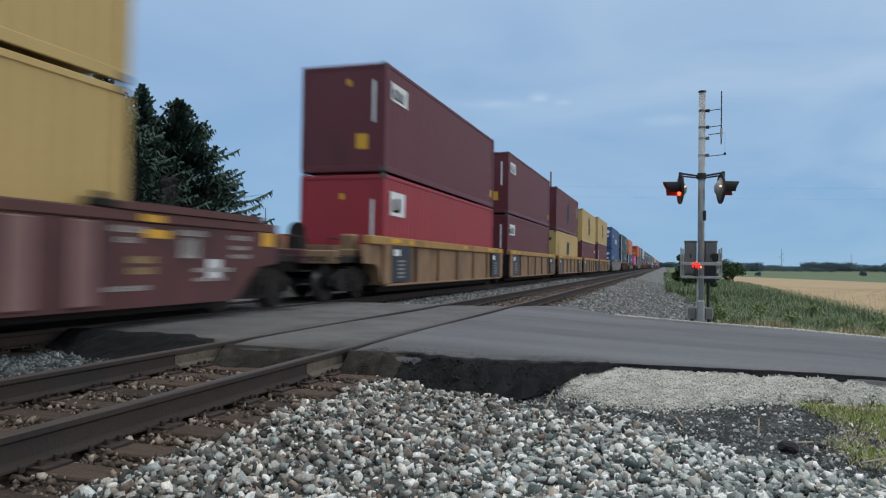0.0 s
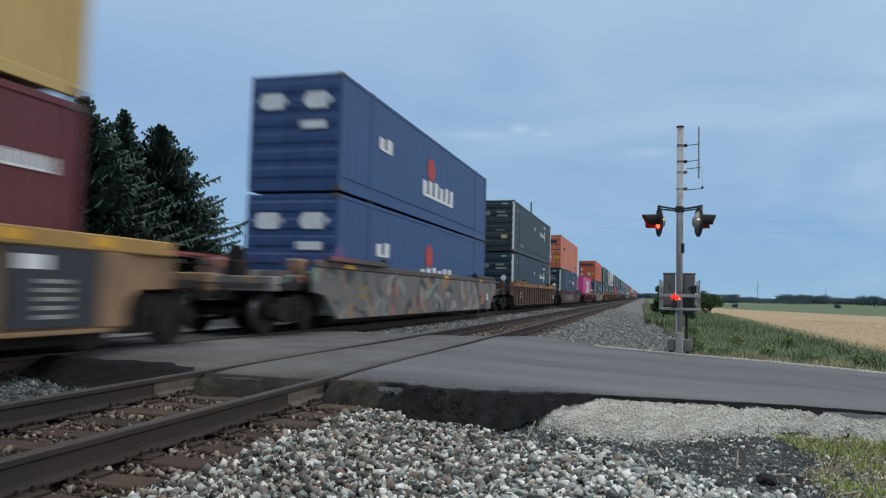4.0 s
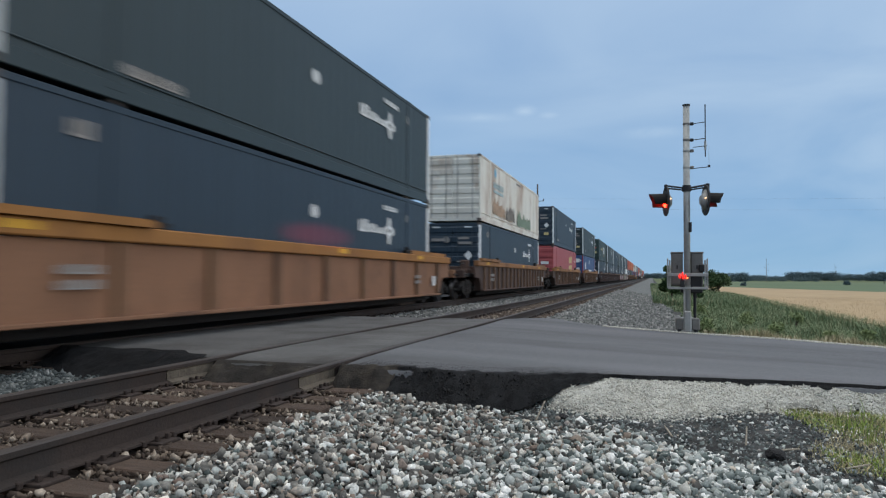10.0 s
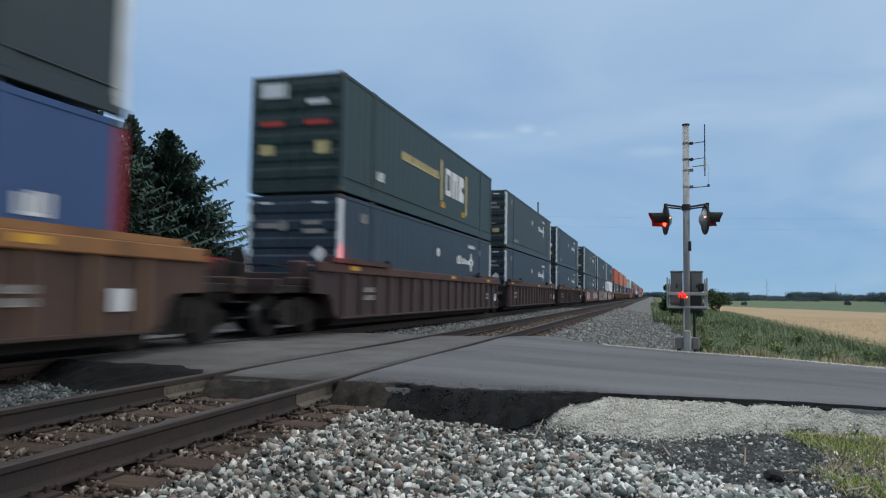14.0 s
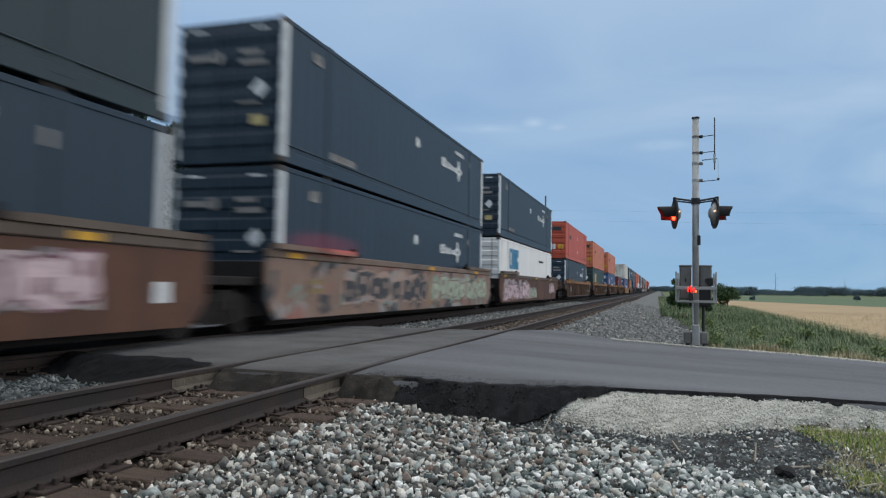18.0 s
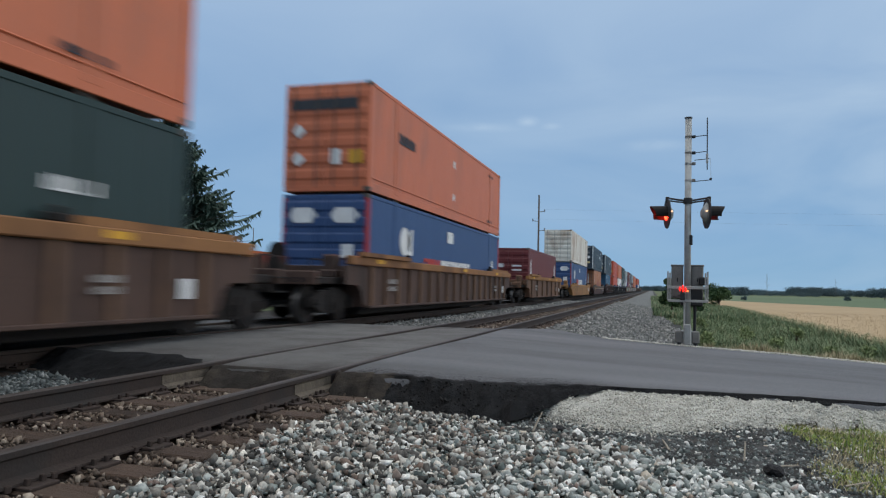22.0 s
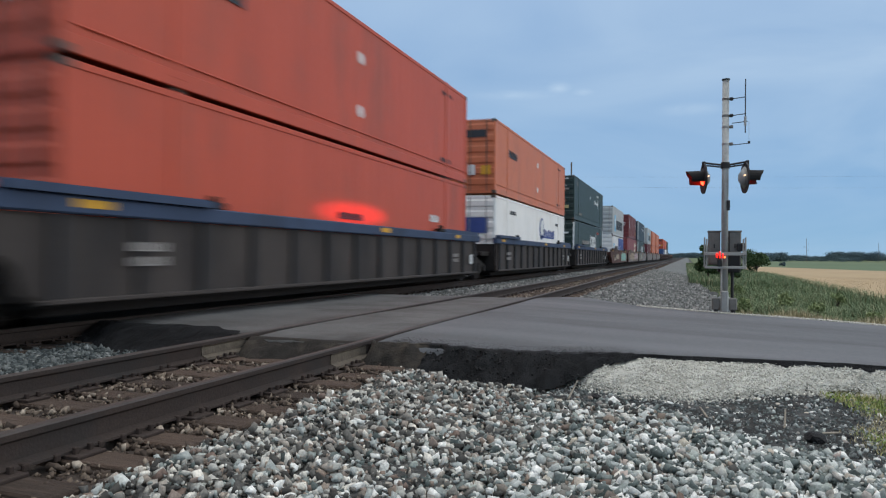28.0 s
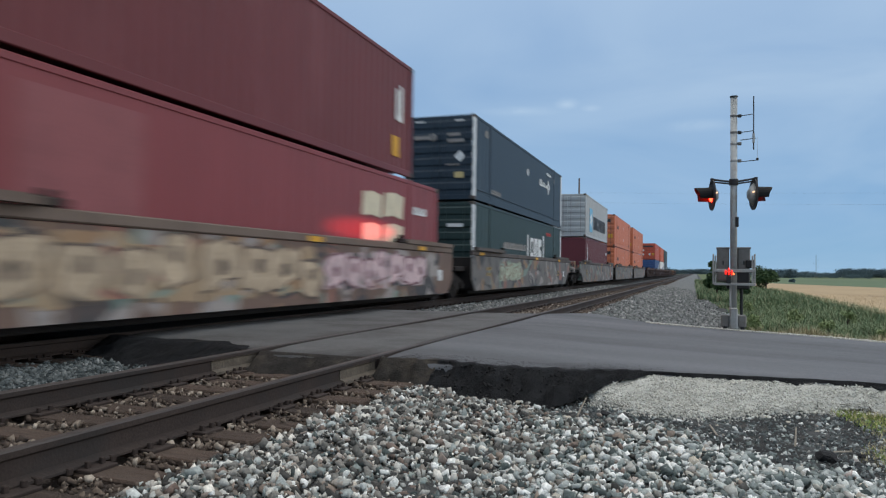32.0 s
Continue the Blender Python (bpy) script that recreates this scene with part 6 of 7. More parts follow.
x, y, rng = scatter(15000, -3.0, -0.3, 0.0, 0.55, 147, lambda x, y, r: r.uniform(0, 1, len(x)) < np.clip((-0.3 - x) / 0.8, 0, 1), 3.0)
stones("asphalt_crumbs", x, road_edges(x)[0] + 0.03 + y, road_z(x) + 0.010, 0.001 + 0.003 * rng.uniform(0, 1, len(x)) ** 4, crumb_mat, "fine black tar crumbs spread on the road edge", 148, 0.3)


# ---- grass and weeds ----
WEEDS = []

def blades(name, x, y, z, tall, wide, material, label, seed, lean=0.75):
    rng = np.random.default_rng(seed)
    n = len(x)
    ang, bend = rng.uniform(0, 2 * np.pi, n), rng.uniform(0.05, lean, n) * tall
    side = np.stack([-np.sin(ang), np.cos(ang), 0 * ang], 1) * wide[:, None]
    root = np.stack([x, y, z - 0.03], 1)
    out = np.stack([np.cos(ang), np.sin(ang), 0 * ang], 1)
    mid = root + out * bend[:, None] * 0.35 + np.array([0, 0, 1]) * tall[:, None] * 0.6
    tip = root + out * bend[:, None] + np.array([0, 0, 1]) * tall[:, None]
    v = np.stack([root - side, root + side, mid + side * 0.7, mid - side * 0.7, tip], 1).reshape(-1, 3)
    b = 5 * np.arange(n)[:, None]
    f = np.concatenate([b + [0, 1, 2], b + [0, 2, 3], b + [3, 2, 4]], 0)
    return tagged(new(name, arrays_mesh(name, v, f, material)), label, "grass", kind="stuff")


grass_near = ramp_mat("mixed_near_grass", ((0.0, (0.18, 0.27, 0.05)), (0.4, (0.26, 0.34, 0.08)), (0.7, (0.34, 0.37, 0.12)), (0.85, (0.43, 0.37, 0.18)), (1.0, (0.5, 0.44, 0.26))), 0.7, bump=0)
grass_verge = ramp_mat("tall_verge_grass", ((0.0, (0.090, 0.142, 0.070)), (0.42, (0.135, 0.195, 0.100)), (0.80, (0.185, 0.240, 0.125)), (0.91, (0.27, 0.275, 0.155)), (1.0, (0.42, 0.38, 0.25))), 0.75, bump=0, fine=1.3)
grass_dry = ramp_mat("dry_pale_grass", ((0.0, (0.24, 0.21, 0.11)), (0.5, (0.38, 0.33, 0.20)), (1.0, (0.55, 0.5, 0.34))), 0.8, bump=0)
def grass_edge(y):
    return shelf(y, ((5.3, 1.7), (5.5, 1.3), (5.8, 1.12), (6.2, 1.22), (6.7, 1.45), (7.2, 1.38), (7.7, 1.25), (8.1, 1.35)))


x, y, rng = scatter(70000, 1.0, 4.6, 5.0, 8.4, 51, lambda x, y, r: (x > grass_edge(y) + r.normal(0, 0.05, len(x))) & (y < np.minimum(patch_edge(x) + 0.32, road_edges(x)[0] - 0.12)))
lush = np.sin(x * 5.1 + 1.3 * np.sin(y * 3.1)) * np.sin(y * 4.3 + x) + 1.1 * np.exp(-((x - 1.5) ** 2 + (y - 7.6) ** 2) / 0.10) + 0.9 * np.exp(-((x - 1.35) ** 2 + (y - 5.85) ** 2) / 0.06) - 0.9 * np.exp(-((x - 1.75) ** 2 + (y - 6.4) ** 2) / 0.14) - 0.35 * (y < 6.6) + rng.normal(0, 0.35, len(x))
for pick, tuft, words, seed in ((lush > -0.1, grass_near, "short yellow-green grass beside the gravel", 52), ((lush <= -0.1) & (rng.uniform(0, 1, len(x)) < 0.55), grass_dry, "short dry straw-coloured grass beside the gravel", 152)):
    gx, gy = x[pick], y[pick]
    blades("short_grass", gx, gy, bed_z(gx, gy), rng.uniform(0.02, 0.085, len(gx)), rng.uniform(0.003, 0.007, len(gx)), tuft, words, seed, 1.1)
x, y, rng = scatter(130, 1.6, 2.6, 5.6, 7.4, 53)
blades("tall_weeds", x, y, bed_z(x, y), rng.uniform(0.12, 0.36, len(x)), rng.uniform(0.002, 0.005, len(x)), grass_near, "a few tall weeds in short grass", 54, 0.5)


def bank_z(x, y):
    """The bank that falls from the far edge of the road to the verge."""
    w = np.clip((y - road_edges(x)[1]) / 2.4, 0, 1)
    return (road_z(x) - 0.05) * (1 - w) + land_z(x, y) * w


hand_sheet("ground_bank", list(np.arange(-0.6, 9.3, 0.15)), lambda x: float(road_edges(x)[1]) - 0.15, lambda x: float(road_edges(x)[1]) + 2.7, 12, bank_z, ground_mat, "grassy bank at the far edge of the road", 0.02, 36)
verge_keep = lambda x, y, r: (x > 1.42 - 0.024 * (y - 15) + 0.18 * np.sin(y * 1.3)) & (y > 15.15 + 0.15 * np.sin(x * 5)) & (r.uniform(0, 1, len(x)) < np.clip(0.15 + (y - 15.3) * 0.35, 0, 1) * (0.35 + 0.65 * (np.sin(x * 2.1 + 3 * np.sin(y * 0.6)) * np.sin(y * 0.9 + x) > -0.35)) * (1 - 0.85 * ((np.sin(x * 4.1 + 2 * np.sin(y * 2)) > 0.3) & (y < 16.4))))
x, y, rng = scatter(150000, -0.4, 7.3, 15.0, 40, 55, verge_keep, 0.7)
blades("verge_grass", x, y, np.maximum(land_z(x, y) + 0.02, bank_z(x, y)), (0.09 + 0.29 * np.clip((y - 15.6) / 4, 0, 1)) * (1 - 0.1 * np.clip((x - 4) / 3, 0, 1)) * (0.78 + 0.55 * np.sin(x * 1.7 + np.sin(y)) * np.sin(y * 0.8 + 0.6 * x)) * rng.uniform(0.3, 1.05, len(x)), rng.uniform(0.003, 0.008, len(x)), grass_verge, "tall green verge grass and weeds by the road", 56, 1.9)
x, y, rng = scatter(34000, -0.6, 7.2, 38, 135, 57, lambda x, y, r: x > 0.5 - 0.004 * y + 0.3 * np.sin(y * 0.7), 0.6)
blades("verge_grass", x, y, land_z(x, y), rng.uniform(0.25, 0.6, len(x)) * (1 - 0.35 * np.clip((x - 4) / 3, 0, 1)), rng.uniform(0.012, 0.03, len(x)) * (0.6 + y / 80), grass_verge, "tall green verge grass along the track", 58)
x, y, rng = scatter(30000, 1.0, 7.5, 14.95, 16.7, 59, lambda x, y, r: r.uniform(0, 1, len(x)) < 0.12 + 0.8 * (np.sin(x * 4.1 + 2 * np.sin(y * 2)) > 0.3))
blades("dry_grass", x, y, bank_z(x, y), rng.uniform(0.06, 0.22, len(x)) * (1 + 0.6 * np.clip(np.sin(x * 4.1), 0, 1)), rng.uniform(0.005, 0.011, len(x)), grass_dry, "dry pale grass tufts at the road edge", 60)

x, y, rng = scatter(16000, 5.9, 7.2, 14.5, 75, 159, None, 0.7)
blades("field_edge_grass", x, y, land_z(x, y), rng.uniform(0.2, 0.62, len(x)), rng.uniform(0.004, 0.009, len(x)) * (0.7 + y / 40), grass_verge, "tall grass along the edge of the wheat field", 160, 1.2)
# crops beyond the verge
wheat = mat("ripe_wheat", (0.36, 0.262, 0.145), 0.9, 0, 0.14, 0.25, 7, 0.8, (0.31, 0.225, 0.125), 0.4)
crop = mat("green_crop", (0.085, 0.124, 0.056), 0.9, 0, 0.22, 0.05, 4, 0.5, (0.115, 0.14, 0.07), 0.4, (0.2, 1, 1))


def field(name, outline, z, material, label):
    bm = prism(bmesh.new(), outline, "z", z - 0.7, z)
    return tagged(part(name, bm, material), label, kind="structure")


field("ground_wheat", [(6.9, 13), (6.7, 60), (7.0, 133), (24, 91), (70, 60), (70, 13)], -0.52, wheat, "field of ripe golden wheat")
field("ground_crop", [(9.0, 134), (24.4, 92), (72, 61), (400, 61), (400, 330), (9.0, 330)], -0.62, crop, "green crop field beyond the wheat")
x, y, rng = scatter(36000, 6.6, 24, 14, 60, 61, None, 0.6)
blades("wheat_stalks", x, y, 0 * x - 0.55, rng.uniform(0.03, 0.14, len(x)), rng.uniform(0.006, 0.012, len(x)), ramp_mat("wheat_ears", ((0.0, (0.31, 0.23, 0.125)), (0.6, (0.41, 0.30, 0.17)), (1.0, (0.48, 0.37, 0.22))), 0.8, bump=0), "ripe wheat ears standing above the field", 62)
# pale grit along the far edge of the road, sticks and clods in the soil
x, y, rng = scatter(9000, -1.0, 9.0, -0.16, 0.14, 63)
stones("edge_grit", x, road_edges(x)[1] + y, road_z(x) - 0.01 - 0.1 * np.clip(y, 0, 1), rng.uniform(0.006, 0.018, len(x)), grit_mat, "pale grit along the far edge of the road", 64)
clod_mat = mat("black_asphalt_clod", (0.018, 0.018, 0.019), 0.9, 0, 0.4, 20, 90, 0.8)
stick_mat = mat("bleached_stick", (0.34, 0.30, 0.24), 0.9, 0, 0.3, 20, 90, 0.4)


def clod(x, y, r, seed):
    bm = bmesh.new()
    bmesh.ops.create_icosphere(bm, subdivisions=2, radius=r)
    rg = random.Random(seed)
    for v in bm.verts:
        v.co *= rg.uniform(0.72, 1.15)
        v.co.z *= 0.6
    return tagged(part("asphalt_clod", bm, clod_mat, at=(x, y, float(bed_z(np.array(x), np.array(5.0))) + r * 0.35)), "broken black asphalt clod lying on gravel", "clod", "asphalt clods")


for k, (cx, cy, r) in enumerate(((-1.62, 6.36, 0.06), (-0.78, 6.50, 0.055), (0.86, 5.72, 0.08), (-1.95, 6.42, 0.035), (-1.42, 6.46, 0.04), (1.12, 5.95, 0.035), (-0.55, 6.35, 0.03))):
    clod(cx, cy, r, k)
for k, (cx, cy, turn, tilt, ln) in enumerate(((0.70, 6.03, 80, 55, 0.16), (0.95, 5.98, 20, 3, 0.14), (-1.0, 6.35, 60, 50, 0.2), (0.15, 6.15, 100, 4, 0.3), (1.3, 5.6, 30, 6, 0.2), (-1.95, 6.6, 70, 40, 0.16))):
    bm = rod(bmesh.new(), (0, 0, 0), (ln, 0, 0), 0.009, 6, 0.006)
    tagged(part("stick", bm, stick_mat, at=pose(cx, cy, float(bed_z(np.array(cx), np.array(5.0))) + 0.012, 0, -tilt, turn)), "bleached broken stick on dark soil", "stick", "loose sticks")
for k, (bx, by, bh) in enumerate(((3.0, 19.5, 0.42), (5.4, 21.0, 0.4), (1.3, 19.0, 0.42), (2.5, 16.5, 0.16), (4.0, 16.4, 0.18), (5.6, 16.3, 0.34), (4.0, 18.6, 0.36), (2.7, 23, 0.5), (4.4, 25, 0.5), (1.6, 27, 0.55))):
    WEEDS.append((bx, by, bh, 200 + k))


# ---- trees ----
bark = mat("rough_bark", (0.07, 0.055, 0.043), 0.95, 0, 0.35, 6, 40, 0.6)
needle = ramp_mat("dark_spruce_needles", ((0.0, (0.044, 0.080, 0.064)), (0.5, (0.060, 0.102, 0.080)), (1.0, (0.082, 0.130, 0.100))), 0.8, bump=0)
leaf_dark = ramp_mat("dark_tree_leaves", ((0.0, (0.026, 0.056, 0.022)), (0.5, (0.05, 0.092, 0.036)), (1.0, (0.09, 0.14, 0.055))), 0.8, bump=0)
leaf_weed = ramp_mat("pale_weed_leaves", ((0.0, (0.15, 0.21, 0.085)), (0.6, (0.23, 0.29, 0.13)), (1.0, (0.32, 0.36, 0.18))), 0.8, bump=0)
# the blue-grey of distance haze is put into these leaf colours
leaf_far = ramp_mat("haze_tinted_far_leaves", ((0.0, (0.080, 0.122, 0.135)), (0.5, (0.088, 0.130, 0.142)), (1.0, (0.096, 0.138, 0.150))), 0.9, bump=0)


def spruce(x, y, ground, tall, reach, seed, label):
    rng = np.random.default_rng(seed)
    t = thing("spruce_tree", label, "tree", "spruces behind the train", pose(x, y, ground))
    part("trunk", rod(bmesh.new(), (0, 0, 0), (0, 0, tall * 0.97), 0.22, 8, 0.02), bark, t)
    V, F = [], []
    limbs = bmesh.new()
    z = 0.3
    while z < tall - 0.05:
        u = z / tall
        r_here = reach * (1 - u) ** 0.84 * (0.62 + 0.38 * min(1, u * 4)) * (0.9 + 0.2 * math.sin(z * 5.3 + seed)) + 0.05
        n_limb = max(5, int(15 - 7 * u))
        turn0 = rng.uniform(0, 6.28)
        for k in range(2 * n_limb):
            ang = turn0 + 2 * np.pi * (k / 2 + rng.uniform(-0.3, 0.3)) / n_limb
            L = r_here * (rng.uniform(0.72, 1.15) if k % 2 == 0 else rng.uniform(0.35, 0.85))
            d, s = np.array([np.cos(ang), np.sin(ang), 0]), np.array([-np.sin(ang), np.cos(ang), 0])
            droop = rng.uniform(0.10, 0.42) * (1 - 0.8 * u) - 0.15 * u
            zz = z + rng.uniform(-0.06, 0.06)
            if k % 2 == 0 and L > 0.8:
                rod(limbs, (0, 0, zz), tuple(d * L * 0.9 + np.array([0, 0, zz - droop * L * 0.8 + 0.2 * L * 0.8])), 0.022, 4, 0.006)
            n = max(5, int(L / 0.085))
            for j in range(n):
                f = (j + rng.uniform(0.2, 1)) / n
                c = d * L * f + np.array([0, 0, zz - droop * L * f + 0.20 * L * f * f * f])
                w = (0.15 + 0.55 * (1 - f) * min(1, f * 4)) * rng.uniform(0.55, 1.2) * min(1.0, 0.22 + L / 3)
                for sgn in (-1, 1):
                    tip = c + s * sgn * w + d * w * rng.uniform(0.5, 1.1) + np.array([0, 0, rng.uniform(-0.34, 0.12) * min(1.0, 0.3 + L / 3)])
                    wid = 0.055 * rng.uniform(0.7, 1.6)
                    i0 = len(V)
                    V += [c - d * wid, c + d * wid + np.array([0, 0, 0.03]), tip, c + s * sgn * w * 0.5 + np.array([0, 0, -0.07])]
                    F += [(i0, i0 + 1, i0 + 2), (i0, i0 + 2, i0 + 3)]
        z += rng.uniform(0.20, 0.30) * (1 - 0.35 * u)
    part("branchwork", limbs, bark, t)
    part("crown", arrays_mesh("crown", V, F, needle), None, t)
    return t


spruce(-22.2, 23.6, -1.05, 9.6, 6.3, 71, "tall dark green spruce with ragged drooping boughs")
spruce(-22.6, 26.4, -1.05, 9.8, 4.0, 72, "slender dark green spruce beside a broader one")
spruce(-22.0, 28.2, -1.05, 9.6, 6.2, 73, "dark green spruce at the end of the group")


def leafy(name, x, y, ground, tall, wide, seed, label, category, material, leaf=0.16, count=2600, trunk=True, group=""):
    rng = np.random.default_rng(seed)
    t = thing(name, label, category, group, pose(x, y, ground))
    wood = bmesh.new()
    rod(wood, (0, 0, 0), (0, 0, tall * 0.6), 0.03 * tall, 7, 0.012 * tall)
    heads = []
    for k in range(13):
        a, u = rng.uniform(0, 2 * np.pi), rng.uniform(0.25, 1.0)
        c = np.array([np.cos(a) * wide * 0.62 * (1.15 - u * 0.6), np.sin(a) * wide * 0.62 * (1.15 - u * 0.6), tall * (0.18 + 0.68 * u)])
        heads.append((c, rng.uniform(0.26, 0.46) * wide))
        rod(wood, (0, 0, tall * 0.3), tuple(c), 0.010 * tall, 5, 0.004 * tall)
    part("trunk" if trunk else "stem", wood, bark, t)
    n = count
    pick = rng.integers(0, len(heads), n)
    C = np.array([heads[i][0] for i in pick])
    R = np.array([heads[i][1] for i in pick])
    d = rng.normal(size=(n, 3))
    d /= np.linalg.norm(d, axis=1)[:, None]
    P = C + d * (R * rng.uniform(0.45, 1.08, n))[:, None] * np.array([1, 1, 0.8])
    P[:, 2] = np.clip(P[:, 2], 0.05, None)
    a, b = rng.normal(size=(n, 3)), rng.normal(size=(n, 3))
    a /= np.linalg.norm(a, axis=1)[:, None]
    b -= a * (a * b).sum(1)[:, None]
    b /= np.linalg.norm(b, axis=1)[:, None]
    s = leaf * rng.uniform(0.6, 1.5, n)[:, None]
    V = np.stack([P - a * s, P + b * s * 0.55, P + a * s, P - b * s * 0.55], 1).reshape(-1, 3)
    part("crown", arrays_mesh("crown", V, np.arange(4 * n).reshape(-1, 4), material), None, t)
    return t


leafy("bush", 1.1, 44, -0.75, 2.55, 0.75, 81, "dense dark green bush beside the track", "bush", leaf_dark, 0.06, 6000, False)
leafy("bush", 2.2, 40, -0.85, 2.25, 0.58, 82, "round dark green bush behind the signal", "bush", leaf_dark, 0.06, 6500, False)
leafy("bush", 6.3, 75, -0.95, 2.6, 1.6, 83, "dark green bush at the edge of the wheat", "bush", leaf_dark, 0.09, 3600, False)
# these stand far off and share the haze-tinted leaves
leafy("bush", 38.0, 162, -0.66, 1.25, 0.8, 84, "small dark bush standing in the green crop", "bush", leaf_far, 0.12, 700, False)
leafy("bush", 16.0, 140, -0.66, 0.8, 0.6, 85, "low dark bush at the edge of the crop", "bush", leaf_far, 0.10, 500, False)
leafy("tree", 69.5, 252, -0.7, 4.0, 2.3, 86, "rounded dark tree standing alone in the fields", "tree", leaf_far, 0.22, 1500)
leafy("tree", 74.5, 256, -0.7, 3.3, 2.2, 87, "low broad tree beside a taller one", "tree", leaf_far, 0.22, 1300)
for wx, wy, wh, seed in WEEDS:
    leafy("weed", wx, wy, float(land_z(np.array(wx), np.array(wy))) - 0.05, wh + 0.2, wh * 0.55, seed, "leafy green weed clump in the verge grass", "weed", leaf_weed, 0.035, 620, False, "verge weeds")


def far_woods(name, spans, leaf, seed, label):
    """A distant belt of trees: overlapping crowns of many leaf clumps, with an uneven top."""
    rng = np.random.default_rng(seed)
    V = []
    for x0, y0, x1, y1, tall, deep, n in spans:
        for k in range(n):
            u = rng.uniform()
            cx, cy = x0 + (x1 - x0) * u, y0 + (y1 - y0) * u + rng.uniform(0, deep)
            h = tall * rng.uniform(0.65, 1.08)
            w = h * rng.uniform(0.35, 0.6)
            m = 400
            d = rng.normal(size=(m, 3))
            d /= np.linalg.norm(d, axis=1)[:, None]
            p = np.array([cx, cy, h * 0.5]) + d * rng.uniform(0.4, 1.0, (m, 1)) * np.array([w * 1.6, w, h * 0.5])
            a, b = rng.normal(size=(m, 3)), rng.normal(size=(m, 3))
            s = leaf * h * rng.uniform(0.6, 1.4, (m, 1))
            a *= s / np.linalg.norm(a, axis=1)[:, None]
            b *= s / np.linalg.norm(b, axis=1)[:, None]
            V.append(np.stack([p - a, p + b * 0.7, p + a, p - b * 0.7], 1).reshape(-1, 3))
    V = np.concatenate(V) + np.array([0, 0, -1.1])
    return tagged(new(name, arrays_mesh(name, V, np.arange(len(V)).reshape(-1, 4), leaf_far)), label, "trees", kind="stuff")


far_woods("far_woods", [(27, 345, 42, 350, 4.7, 14, 30), (46, 470, 100, 480, 3.0, 30, 80), (76, 690, 128, 700, 4.4, 30, 80), (120, 690, 158, 700, 8.2, 30, 80), (150, 690, 340, 700, 6.6, 40, 200), (176, 680, 200, 684, 9, 12, 14), (-40, 1150, 60, 1150, 9, 60, 110), (20, 900, 130, 900, 6, 60, 130),
                       (-400, 500, -120, 640, 10, 60, 120), (-120, 640, -40, 1100, 10, 40, 90)], 0.052, 91, "hazy belt of trees on the horizon")

# ---- poles and wires ----
pole_wood = mat("grey_pole_wood", (0.16, 0.14, 0.125), 0.9, 0, 0.25, 5, 50, 0.3, stretch=(6, 6, 1))


def utility_pole(x, y, tall, label):
    p = thing("utility_pole", label, "pole", "utility poles", pose(x, y, -1.1))
    part("shaft", rod(bmesh.new(), (0, 0, 0), (0, 0, tall), 0.15 if y < 97 else 0.09, 10, 0.10 if y < 97 else 0.06), pole_wood, p)
    for k, (dx, z) in enumerate(((0.75, tall - 2.2), (-0.75, tall - 3.4), (0.75, tall - 4.6))):
        part("bracket", rod(bmesh.new(), (0, 0, z), (dx, 0, z + 0.08), 0.04, 6), pole_wood, p)
        part("insulator", rod(bmesh.new(), (dx, 0, z), (dx, 0, z + 0.35), 0.06, 8), casting_steel, p)
    return p


utility_pole(-14.0, 90.0, 13.8, "tall grey wooden utility pole behind the train")
utility_pole(-60.0, 98.0, 10.2, "distant wooden utility pole in open ground")
utility_pole(42.5, 300.0, 9.5, "distant thin utility pole in the fields")
utility_pole(104, 470.0, 11.0, "distant thin utility pole near the woods")

utility_pole(112.0, 96.0, 13.8, "tall grey wooden utility pole beside the fields")


def wire(name, a, b, sag):
    bm = bmesh.new()
    pts = [tuple(a[k] + (b[k] - a[k]) * i / 24 - (4 * sag * (i / 24) * (1 - i / 24) if k == 2 else 0) for k in range(3)) for i in range(25)]
    for p, q in zip(pts, pts[1:]):
        rod(bm, p, q, 0.0045, 5)
    return tagged(part(name, bm, black_wire), "thin dark overhead wire strung between poles", "wire", "overhead wires")


black_wire = mat("weathered_wire", (0.20, 0.23, 0.26), 0.8, 0, 0.1, 3, 20, 0)
wire("overhead_wire", (-13.25, 90, 10.85), (112.75, 96, 10.85), 0.8)
wire("overhead_wire", (-14.75, 90, 9.65), (111.25, 96, 9.65), 0.9)

# ---- the crossing signal ----
alu = mat("dull_aluminium_paint", (0.36, 0.37, 0.36), 0.5, 0.35, 0.12, 4, 50, 0.05, (0.25, 0.24, 0.22), 0.25)
box_grey = mat("weathered_grey_box", (0.17, 0.165, 0.155), 0.6, 0.2, 0.2, 4, 50, 0.08, (0.12, 0.11, 0.1), 0.4)
black_paint = mat("matt_black_paint", (0.02, 0.021, 0.023), 0.6, 0.0, 0.2, 6, 50, 0.05)
board_grey = mat("pale_grey_board", (0.33, 0.33, 0.315), 0.8, 0.0, 0.2, 4, 40, 0.1)
lens_lit = glow("lit_red_lens", (1.0, 0.016, 0.006), 24.0)
lens_low = glow("half_lit_red_lens", (1.0, 0.016, 0.006), 11.0)
lens_dim = glow("dim_red_lens", (0.55, 0.02, 0.012), 0.6)
peep_lit = glow("lit_side_peep", (1.0, 0.60, 0.34), 1.5)
visor_black = mat("satin_black_hood_paint", (0.014, 0.0135, 0.0135), 0.7, 0.0, 0.2, 6, 50, 0.03, spec=0.2)
beacon_red = glow("lit_red_marker", (1.0, 0.02, 0.012), 1.5)
